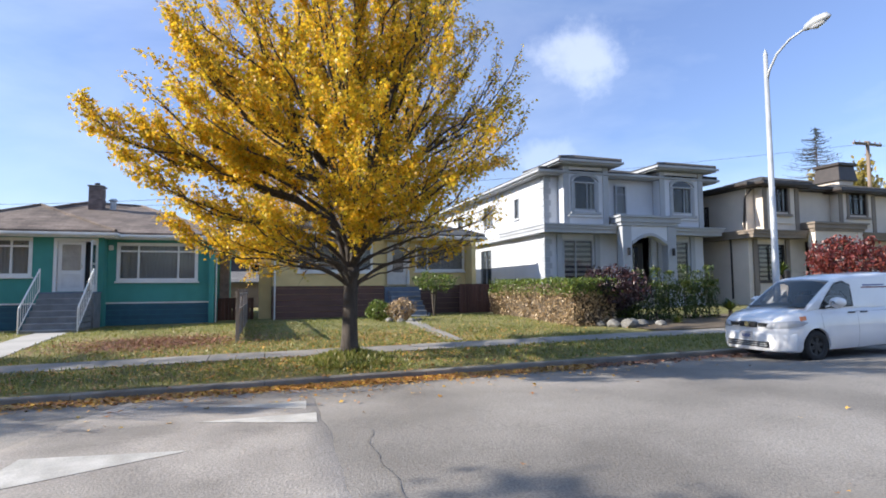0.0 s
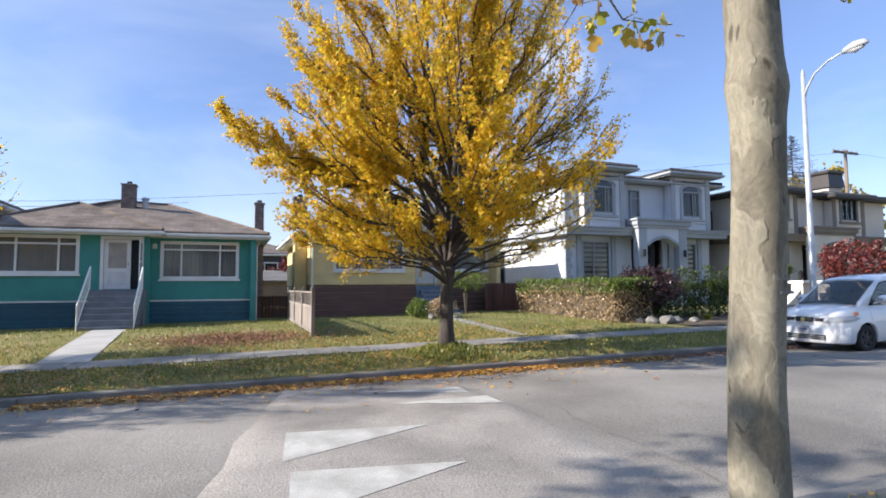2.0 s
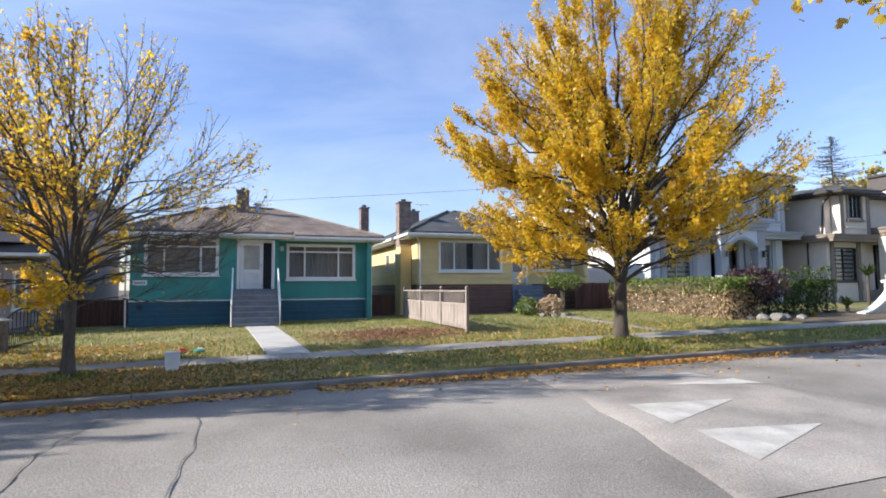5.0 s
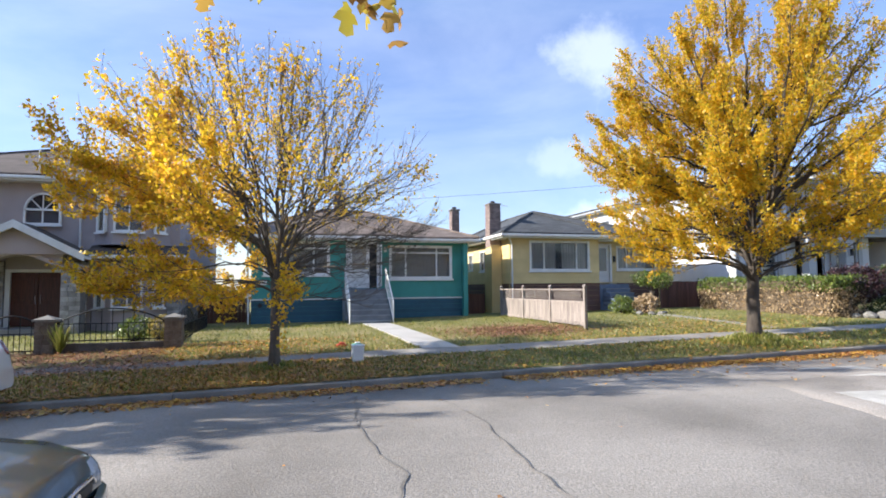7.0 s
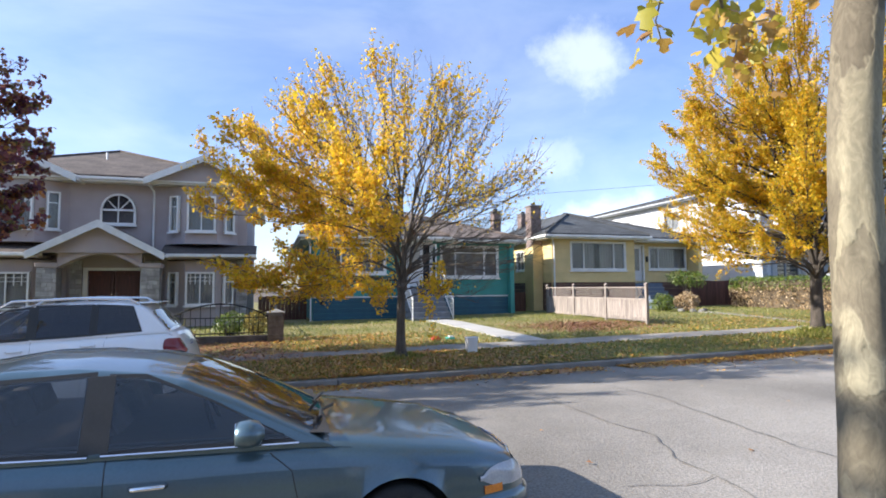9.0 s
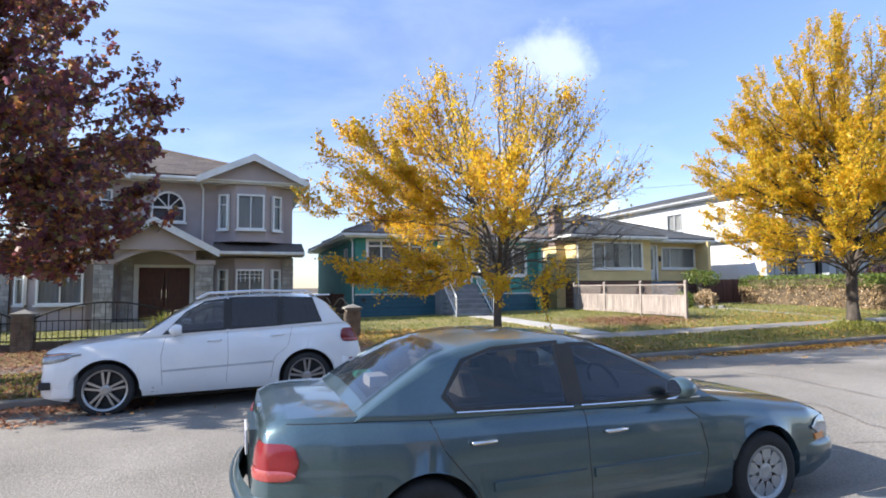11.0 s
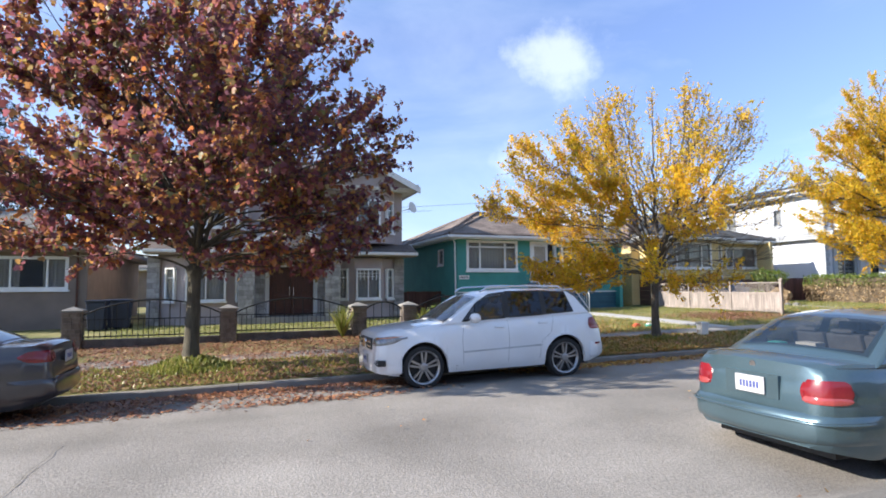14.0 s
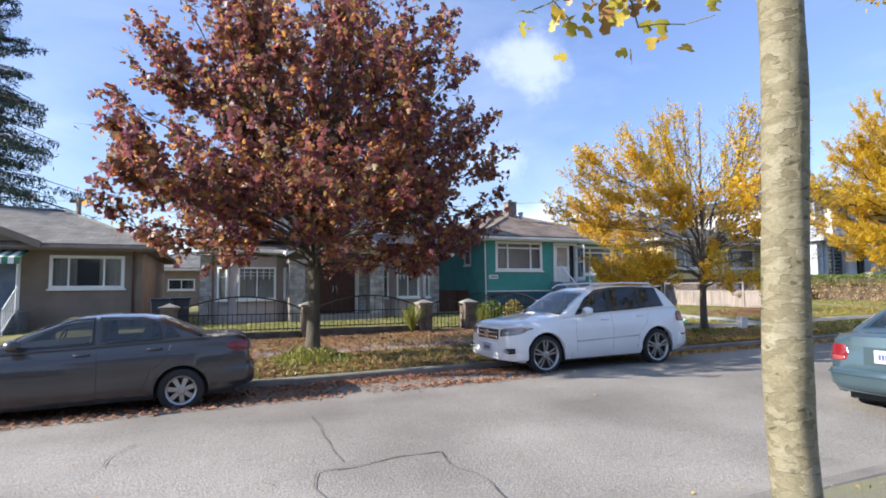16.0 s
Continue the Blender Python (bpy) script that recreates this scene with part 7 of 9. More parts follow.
hg = thing("hedge", (10.3, 19.5, 0.5), "clipped hedge, green on top with brown dead sides", "hedge")
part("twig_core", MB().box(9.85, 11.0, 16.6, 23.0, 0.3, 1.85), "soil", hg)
foliage("dead_leaves", hg, [(9.55, 11.2, 16.2, 23.3, 0.4, 1.6)], 9000, 0.10, DEAD, 41)
foliage("green_leaves", hg, [(9.55, 11.25, 16.2, 23.3, 1.45, 2.05)], 7000, 0.10, GREEN, 42)
hg2 = thing("hedge", (12.4, 19.5, 0.5), "leafy green hedge behind the purple maple", "hedge")
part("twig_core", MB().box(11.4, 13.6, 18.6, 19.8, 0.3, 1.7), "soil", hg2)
foliage("green_leaves", hg2, [(11.2, 13.8, 18.3, 20.0, 0.5, 1.95)], 5000, 0.12, GREEN, 43)


def shrub(name, label, x, y, rx, rz, n, size, material, seed, stem=0.0, cat="shrub", template=OVAL, faces=OVAL_F, group=""):
    rng = np.random.default_rng(seed)
    z0 = gz(x, y)
    T = thing(name, (x, y, z0), label, cat, group)
    st = MB()
    for i in range(7):
        a = i * 0.9 + seed
        st.tube([(x, y, z0 - 0.05), (x + 0.1 * math.cos(a), y + 0.1 * math.sin(a), z0 + stem * 0.8 + 0.1), (x + 0.6 * rx * math.cos(a), y + 0.6 * rx * math.sin(a), z0 + stem + rz)], [0.05, 0.035, 0.01], 6)
    part("stem", st, "bark", T)
    d = rng.normal(0, 1, (n, 3)); d /= np.linalg.norm(d, axis=1)[:, None]
    rad = rng.uniform(0.35, 1, n) ** 0.5
    pts = np.array([x, y, z0 + stem + rz]) + d * rad[:, None] * np.array([rx, rx, rz])
    for j in range(n):
        pts[j] += np.array(noise.noise_vector(Vector(pts[j]) * 2.2)) * 0.25 * rx
    pts = pts[pts[:, 2] > z0 + 0.02]
    ob = new("foliage", leaf_mesh("foliage", pts, rng.uniform(size * 0.6, size * 1.3, len(pts)), rng, material, (x, y, z0), template, faces))
    ob.parent = T
    return T


shrub("japanese_maple", "dark purple dome-shaped japanese maple", 11.6, 17.0, 1.25, 0.72, 5200, 0.11, PURPLE, 51, 0.55, "tree")
shrub("japanese_maple", "crimson japanese maple behind the van", 20.2, 14.9, 1.35, 0.85, 5200, 0.12, CRIMSON, 52, 1.25, "tree")
shrub("round_shrub", "rounded green shrub at the foot of the yellow house", 4.25, 21.8, 0.55, 0.42, 1500, 0.09, GREEN, 53)
shrub("round_shrub", "rounded brownish shrub beside the blue steps", 5.0, 21.2, 0.6, 0.45, 1700, 0.09, DEAD, 54)
shrub("round_shrub", "spreading shrub before the yellow house's window", 7.0, 23.4, 0.95, 0.42, 1700, 0.10, GREEN, 55, 1.1)
shrub("round_shrub", "low shrub by the iron fence", -14.4, 18.6, 0.5, 0.4, 900, 0.09, GREEN, 56)
shrub("round_shrub", "yellow-leaved shrub by the fence pier", -13.6, 18.2, 0.4, 0.42, 700, 0.08, WILLOW, 57)
for i, (x, y, h) in enumerate(((13.0, 17.4, 1.75), (13.6, 17.2, 1.9), (14.25, 17.3, 1.7), (14.8, 17.1, 2.0), (15.35, 17.2, 1.75), (15.9, 17.1, 1.95))):
    C = thing("cedar_shrub", (x, y, gz(x, y)), "narrow upright green cedar shrub", "shrub", "row of cedars")
    z = gz(x, y)
    part("stem", MB().tube([(x, y, z - 0.05), (x, y, z + h * 0.8)], [0.04, 0.01], 6), "bark", C)
    foliage("foliage", C, [(x - 0.28, x + 0.28, y - 0.28, y + 0.28, z, z + h * 0.7), (x - 0.17, x + 0.17, y - 0.17, y + 0.17, z + h * 0.6, z + h)], 1400, 0.09, CEDAR, 60 + i, up=True)


def frond_plant(name, label, x, y, n, length, material, seed, stem=0.0, cat="plant", wide=0.05, steep=(0.5, 1.35), fall=0.45):
    rng = random.Random(seed)
    z0 = gz(x, y)
    T = thing(name, (x, y, z0), label, cat)
    if stem:
        part("stem", MB().tube([(x, y, z0 - 0.05), (x, y, z0 + stem)], [0.09, 0.07], 8), "bark", T)
    mb = MB()
    for i in range(n):
        a = rng.uniform(0, 6.28)
        e = rng.uniform(*steep)
        L = length * rng.uniform(0.7, 1.1)
        prev = None
        for k in range(6):
            s = k / 5
            hx = L * s * math.cos(e)
            p = Vector((x + hx * math.cos(a), y + hx * math.sin(a), z0 + stem + L * s * math.sin(e) - L * fall * s * s))
            w = wide * (1 - s) + 0.004
            q = Vector((-math.sin(a), math.cos(a), 0)) * w
            if prev:
                mb.add([prev[0] - prev[1], prev[0] + prev[1], p + q, p - q], [(0, 1, 2, 3)])
            prev = (p, q)
    part("fronds", mb, material, T)
    return T


frond_plant("ornamental_grass", "tuft of green ornamental grass by the fence pier", -18.15, 16.55, 150, 1.05, GRASS, 71, wide=0.018, steep=(1.0, 1.5), fall=0.16)
frond_plant("ornamental_grass", "tuft of green ornamental grass by the fence pier", -15.65, 16.6, 110, 0.9, GRASS, 72, wide=0.018, steep=(1.0, 1.5), fall=0.16)
frond_plant("palm", "small fan palm in the front garden", 16.4, 16.6, 60, 0.95, CEDAR, 73, 0.3, wide=0.05)
frond_plant("palm", "fan palm before the beige house", 22.3, 19.6, 70, 1.2, CEDAR, 74, 1.5, wide=0.05)
frond_plant("fern", "green fern in the bark mulch", 13.4, 15.9, 50, 0.6, GRASS, 75, wide=0.04)
frond_plant("fern", "green fern in the bark mulch", 17.6, 15.6, 50, 0.6, GRASS, 76, wide=0.04)


# ---- leaf litter and grass blades ----
def litter(name, label, n, fn, size, material, seed, lift=0.012, template=SMALL, faces=SMALL_F, flat=True, up=False):
    rng = np.random.default_rng(seed)
    pts = []
    while len(pts) < n:
        x, y = fn(rng)
        if 13.0 < y < 23.4 and (-7.7 + 0.065 * (14.2 - y) + 0.9 < x < -5.7 + 0.065 * (14.2 - y) or (y > 14.4 and y < 22.2 and 4.95 < x < 5.2) or (y < 14.2 and x > -9)) and (not flat or rng.uniform() > 0.03):
            continue
        pts.append((x, y, gz(x, y) + lift + rng.uniform(0, 0.02)))
    me = leaf_mesh(name, np.array(pts), rng.uniform(size * 0.55, size * 1.2, n), rng, material, (0, 0, 0), template, faces, flat=flat, up=up)
    return tagged(new(name, me), label, "fallen leaves" if flat else "grass", kind="stuff")


def near_curb(a, b, y, w):
    return lambda r: (r.uniform(a, b), y - abs(r.normal(0, w)))


def blob(cx, cy, sx, sy):
    def f(r):
        while True:
            x, y = r.normal(cx, sx), r.normal(cy, sy)
            if y < 24:
                return x, y
    return f


litter("fallen_leaves", "orange and yellow maple leaves drifted along the gutter", 14000, near_curb(-6, 6.5, 10.58, 0.26), 0.078, LITTER, 81)
litter("fallen_leaves", "yellow leaves strewn under the maple", 3770, blob(1.0, 12.6, 3.6, 1.6), 0.079, LITTER, 82, 0.02)
litter("fallen_leaves", "yellow leaves on the green lawn", 2900, blob(3.5, 16.2, 3.5, 1.3), 0.072, LITTER, 83, 0.02)
litter("fallen_leaves", "brown leaves on the dry lawn", 6500, lambda r: (r.normal(-2.9, 1.1), r.normal(16.9, 0.8)), 0.07, LITTER_B, 84, 0.045)
litter("fallen_leaves", "deep brown and gold leaves under the half-bare maple", 23000, lambda r: (r.normal(-11.2, 2.6), r.uniform(10.75, 13.2)), 0.072, LITTER, 85, 0.02)
litter("fallen_leaves", "golden leaves by the fence", 4640, lambda r: (r.normal(-11.5, 1.9), r.uniform(14.0, 17.5)), 0.079, LITTER, 86, 0.02)
litter("fallen_leaves", "leaves in the gutter", 3770, near_curb(-16, -6.5, 10.58, 0.28), 0.086, LITTER, 87)
litter("fallen_leaves", "brown maple leaves on the verge under the fence", 9425, lambda r: (r.uniform(-25, -13.2), r.normal(15.6, 0.8)), 0.072, LITTER_B, 88, 0.02)
litter("fallen_leaves", "brown maple leaves on the boulevard", 12500, lambda r: (r.uniform(-26, -15.5), r.uniform(10.8, 13.0)), 0.072, LITTER_B, 89, 0.02)
litter("fallen_leaves", "brown maple leaves drifted in the gutter", 7250, near_curb(-30, -17.5, 10.58, 0.5), 0.068, LITTER_B, 90)
litter("fallen_leaves", "brown leaves in the gutter and under the parked car", 3335, lambda r: (r.uniform(-29, -22.0), r.uniform(8.6, 10.4)), 0.072, LITTER_B, 91)
litter("fallen_leaves", "orange leaves along the near kerb", 4640, lambda r: (r.uniform(-27, 6), 3.17 + abs(r.normal(0, 0.14))), 0.050, LITTER, 92)
litter("fallen_leaves", "orange leaves on the near boulevard", 3770, lambda r: (r.uniform(-27, 6), r.uniform(0.7, 2.98)), 0.050, LITTER, 93, 0.02)
litter("fallen_leaves", "single leaves on the road", 45, lambda r: (r.uniform(-27, 12), r.uniform(4.6, 10)), 0.058, LITTER, 94, 0.02)
litter("fallen_leaves", "drift of brown leaves on the road edge", 520, lambda r: (r.normal(-19.9, 0.75), r.normal(8.95, 0.15)), 0.072, LITTER_B, 97)
litter("fallen_leaves", "thinly scattered brown leaves on the road edge", 150, lambda r: (r.uniform(-23, -17.5), r.normal(9.2, 0.4)), 0.075, LITTER_B, 98, 0.02)
litter("fallen_leaves", "leaves in the gutter beside the van", 1305, near_curb(6.5, 14, 10.58, 0.25), 0.086, LITTER_B, 95)
litter("fallen_leaves", "brown leaves trodden on the pavement", 5200, lambda r: (r.uniform(-27, -12.5), r.uniform(12.9, 14.4)), 0.075, LITTER_B, 96, 0.03)
litter("grass_blades", "short grass on the boulevard", 26000, lambda r: (r.uniform(-27, 14), r.uniform(10.78, 12.98)), 0.085, GRASS, 101, 0.0, NEEDLE, NEEDLE_F, False, True)
litter("grass_blades", "short grass on the lawns", 26000, lambda r: (r.uniform(-12.9, 9.5), 14.25 + 9 * r.uniform(0, 1) ** 1.4), 0.085, GRASS, 102, 0.0, NEEDLE, NEEDLE_F, False, True)
litter("grass_blades", "short grass behind the iron fence", 7000, lambda r: (r.uniform(-24.8, -13.2), r.uniform(17.2, 22)), 0.085, GRASS, 103, 0.0, NEEDLE, NEEDLE_F, False, True)
litter("grass_blades", "thin grass on the near boulevard", 2200, lambda r: (r.uniform(-26, 6), r.uniform(1.6, 2.98)), 0.06, GRASS, 104, 0.0, NEEDLE, NEEDLE_F, False, True)
for i, (x, y, s) in enumerate(((yx, yy, 0.85), (bx, by, 0.45), (rx_, ry_, 0.75))):
    z = gz(x, y)
    md = MB()
    md.grid(lambda u, v: (x + v * s * math.cos(u), y + v * s * math.sin(u), z - 0.02 + (0.08 if i == 1 else 0.21) * max(0, 1 - v * v) ** 1.3 + 0.03 * noise.noise((u, v * 3, i))), [2 * math.pi * k / 24 for k in range(25)], [0.01, 0.2, 0.4, 0.6, 0.8, 1.0])
    solid("grass_mound", md, "grass_green", "grassy mound round the foot of the maple", "ground", kind="structure", at=(x, y, z), smooth=True)
    rng = np.random.default_rng(110 + i)
    k = 500 if i == 1 else 2600
    rr, aa = s * np.sqrt(rng.uniform(0, 1.3, k)), rng.uniform(0, 6.283, k)
    zz = z - 0.02 + (0.08 if i == 1 else 0.21) * np.maximum(0, 1 - (rr / s) ** 2) ** 1.3
    pts = np.stack([x + rr * np.cos(aa), y + rr * np.sin(aa), zz], 1)
    tagged(new("grass_blades", leaf_mesh("grass_blades", pts, rng.uniform(0.06, 0.16, k), rng, GRASS, (0, 0, 0), NEEDLE, NEEDLE_F, up=True)), "longer grass round the maple's foot", "grass", kind="stuff")


# ---- trees behind ----
def conifer(x, y, z0, h, r, n, seed, label, bare=0.15):
    rng = np.random.default_rng(seed)
    T = thing("fir_tree", (x, y, z0), label, "tree")
    mb = MB().tube([(x, y, z0), (x, y, z0 + h)], [0.28, 0.02], 8)
    pts = []
    nb = int(h * 11)
    for i in range(nb):
        s = bare + (1 - bare) * i / nb
        L = r * (1 - s) ** 0.75 * rng.uniform(0.65, 1.15) + 0.15
        a = rng.uniform(0, 6.283)
        z = z0 + h * s
        e = (x + L * math.cos(a), y + L * math.sin(a), z + L * (0.12 if s > 0.7 else -0.18))
        m = (x + 0.5 * L * math.cos(a), y + 0.5 * L * math.sin(a), z - 0.03 * L)
        mb.tube([(x, y, z), m, e], [0.05, 0.03, 0.008], 5, cap=False)
        k = int(n / nb * (0.4 + L / r))
        t = rng.uniform(0.12, 1, k)
        side = rng.normal(0, 0.11 * L * (1 - t * 0.6) + 0.03, k)
        px = np.stack([x + t * L * math.cos(a) - side * math.sin(a), y + t * L * math.sin(a) + side * math.cos(a), z + (e[2] - z) * t - np.abs(side) * 0.35 + rng.normal(-0.05, 0.07, k)], 1)
        pts.append(px)
    part("trunk", mb, "bark", T, smooth=True)
    pts = np.concatenate(pts)
    c = new("crown", leaf_mesh("crown", pts, rng.uniform(0.14, 0.32, len(pts)), rng, FIR, (x, y, z0), NEEDLE, NEEDLE_F, droop=0.5))
    c.parent = T


conifer(-35.2, 34.5, 0, 19.0, 6.8, 70000, 121, "dark blue-green fir behind the brown bungalow", 0.2)
conifer(66, 52, 0, 21.5, 10, 7000, 122, "sparse dark conifer behind the new houses", 0.3)
street_tree("willow_tree", "yellowing willow beyond the beige house", (74, 55, 0), 0.5, 3.0, [(74, 55, 10, 7, 6, 7.5, 3), (81, 57, 10, 7, 6, 7, 3)], 500, 14000, 0.5, WILLOW, "bark", 131, reach=6, spread=0.6, rmax=0.2, kill=1.0, droop=1.2)
street_tree("yard_tree", "small rust-coloured tree behind the bungalows", (1.5, 47, 0), 0.12, 1.6, [(1.5, 47, 2.7, 1.6, 1.4, 1.1, 3)], 200, 2200, 0.18, CRIMSON, "bark", 132)


# ---- parked cars: built with the nose at x = 0, the tail at x = L, near side at -y ----
def lerp(tab, x):
    return float(np.interp(x, [t[0] for t in tab], [t[1] for t in tab]))


class Car:
    def __init__(self, name, label, L, W, top, belt, roof, plan, tumble, wheels, rw, arch, sill, paint, group=""):
        self.L, self.W, self.top, self.belt, self.roof, self.plan, self.tumble = L, W, top, belt, roof, plan, tumble
        self.wheels, self.rw, self.arch, self.sill, self.paint = wheels, rw, arch, sill, paint
        self.T = thing(name, (0, 0, 0), label, "car" if name != "van" else "van", group)
        self.x_cab = (roof[0][0], roof[-1][0])
        self.sides, self.tops = [], []
        mid = (roof[0][0] + roof[-1][0]) / 2
        self.seats = (mid - 0.1, mid + 0.55)

    def hw(self, x):
        return self.W / 2 * lerp(self.plan, x)

    def ztop(self, x):
        return lerp(self.top, x)

    def low(self, x):
        z = lerp(self.sill, x)
        for wx in self.wheels:
            d = abs(x - wx)
            if d < self.arch:
                z = max(z, self.rw + math.sqrt(self.arch ** 2 - d * d) - 0.01)
        return z

    def section(self, x):
        """Half outline at x, from the sill up to the middle of the top."""
        w, zt, zs, zb = self.hw(x), self.ztop(x), lerp(self.sill, x), self.low(x)
        h = zt - zs
        pts = [(w - 0.07, zs), (w - 0.02, zs + 0.10 * h), (w - 0.0, zs + 0.36 * h), (w - 0.004, zs + 0.58 * h), (w - 0.022, zs + 0.80 * h), (w - 0.05, zs + 0.92 * h), (w - 0.11, zt - 0.006), (w * 0.62, zt + 0.012), (w * 0.3, zt + 0.02), (0, zt + 0.024)]
        out = []
        for i, (y, z) in enumerate(pts):
            out.append((y, max(z, zb + 0.004 * i) if i < 7 else z))
        return out

    def side_y(self, x, z):
        s = self.section(x)
        zs, ys = [], []
        for y, q in s[:7]:
            if not zs or q > zs[-1] + 1e-4:
                zs.append(q), ys.append(y)
        return float(np.interp(z, zs, ys))

    def cab_w(self, x, z):
        return self.hw(x) - 0.075 - max(0, z - self.ztop(x)) * self.tumble

    def cab_top(self, x, y):
        zt = lerp(self.roof, x)
        w = max(0.2, self.cab_w(x, zt))
        return zt - 0.05 * min(1.0, abs(y) / w) ** 2.5

    def build(self):
        xs = sorted({0.0, 0.012, 0.03, 0.06, 0.1, self.L - 0.1, self.L - 0.06, self.L - 0.03, self.L - 0.012, self.L, *[self.L * i / 110 for i in range(111)],
                     *[wx + s * (self.arch - e) for wx in self.wheels for s in (-1, 1) for e in (0.0, 0.002, 0.012, 0.03)]})
        mb = MB()
        n = 10
        for x in xs:
            s = self.section(x)
            mb.v += [(x, -y, z) for y, z in s] + [(x, y, z) for y, z in reversed(s[:-1])]
        m = 2 * n - 1
        for i in range(len(xs) - 1):
            for j in range(m - 1):
                a = i * m + j
                mb.f.append((a, a + m, a + m + 1, a + 1))
        mb.f.append(tuple(range(m)))
        mb.f.append(tuple(range((len(xs) - 1) * m, len(xs) * m))[::-1])
        self.body = part("body", mb, self.paint, self.T, smooth=True)
        md = self.body.modifiers.new("edges", "EDGE_SPLIT")
        md.split_angle = radians(38)
        # dark floor and wheel wells
        part("underbody", MB().box(0.25, self.L - 0.25, -self.W / 2 + 0.28, self.W / 2 - 0.28, 0.2, 0.62), "plastic", self.T)
        for wx in self.wheels:
            part("wheel_well", MB().box(wx - self.arch, wx + self.arch, -self.W / 2 + 0.27, self.W / 2 - 0.27, 0.3, self.rw + self.arch - 0.02), "plastic", self.T)
        return self

    def cabin(self):
        """The shell over the seats, open where the panes sit."""
        cb = MB()
        N = 110
        rows = 15
        cx = [self.x_cab[0] + (self.x_cab[1] - self.x_cab[0]) * i / N for i in range(N + 1)]
        fr = (0.98, 0.94, 0.88, 0.8, 0.6, 0.35, 0.0)
        half = rows + len(fr)
        for x in cx:
            zt = lerp(self.roof, x)
            zb = self.ztop(x) - 0.03
            pts = []
            for k in range(rows):
                z = zb + (zt - 0.055 - zb) * 0.95 * k / (rows - 1)
                pts.append((self.cab_w(x, z), z))
            wt = self.cab_w(x, zt)
            pts += [(wt * f, self.cab_top(x, wt * f)) for f in fr]
            cb.v += [(x, -y, z) for y, z in pts] + [(x, y, z) for y, z in reversed(pts[:-1])]
        m = 2 * half - 1

        def inside(poly, x, z):
            hit = False
            for (xa, za), (xb, zb_) in zip(poly, poly[1:] + poly[:1]):
                if (za > z) != (zb_ > z) and x < (xb - xa) * (z - za) / (zb_ - za) + xa:
                    hit = not hit
            return hit
        for i in range(N):
            for j in range(m - 1):
                a = i * m + j
                q = (a, a + m, a + m + 1, a + 1)
                c = [sum(cb.v[k][d] for k in q) / 4 for d in range(3)]
                side = j < rows - 1 or j >= m - rows
                if side and any(inside(p, c[0], c[2]) for p in self.sides):
                    continue
                if not side and any(x0 + 0.035 < c[0] < x1 - 0.035 and abs(c[1]) < self.cab_w(c[0], lerp(self.roof, c[0])) - ins - 0.03 for x0, x1, ins in self.tops):
                    continue
                cb.f.append(q)
        part("cabin_shell", cb, self.paint, self.T, smooth=True)
        x0, x1 = self.x_cab[0] + 0.12, self.x_cab[1] - 0.12
        us = [x0 + (x1 - x0) * i / 20 for i in range(21)]
        part("interior_trim", MB().grid(lambda u, v: (u, v * (self.hw(u) - 0.13), self.ztop(u) + 0.045), us, [-1, -0.5, 0, 0.5, 1]), "plastic", self.T)
        for sx in self.seats:
            for sy in ((-0.36, 0.36) if sx == self.seats[0] else (-0.4, 0.0, 0.4)):
                zb = self.ztop(sx)
                w = 0.22 if sx == self.seats[0] else 0.19
                part("seat", MB().prism([(sx - 0.06, zb - 0.02), (sx + 0.1, zb - 0.02), (sx + 0.16, zb + 0.22), (sx + 0.04, zb + 0.22)], 1, sy - w, sy + w), "seat", self.T, bevel=0.03)
                part("headrest", MB().box(sx + 0.09, sx + 0.18, sy - 0.12, sy + 0.12, zb + 0.22, zb + (0.33 if sx == self.seats[0] else 0.27)), "seat", self.T, bevel=0.03)
        st = self.seats[0] - 0.55
        ring = [(st + 0.06 * math.sin(a), 0.36 + 0.18 * math.cos(a), self.ztop(st) + 0.06 + 0.15 * math.sin(a)) for a in [2 * math.pi * k / 20 for k in range(21)]]
        part("steering_wheel", MB().tube(ring, 0.014, 6, cap=False), "plastic", self.T)

    def glass(self, name, x0, x1, inset, material="glass_tint", label=""):
        n = 14
        self.tops.append((x0, x1, inset))
        g = MB().grid(lambda u, v: (u, v * (self.cab_w(u, lerp(self.roof, u)) - inset), self.cab_top(u, v * (self.cab_w(u, lerp(self.roof, u)) - inset)) + 0.012),
                      [x0 + (x1 - x0) * i / n for i in range(n + 1)], [-1 + 2 * i / n for i in range(n + 1)])
        p = part(name, g, material, self.T, label, smooth=True)
        return p

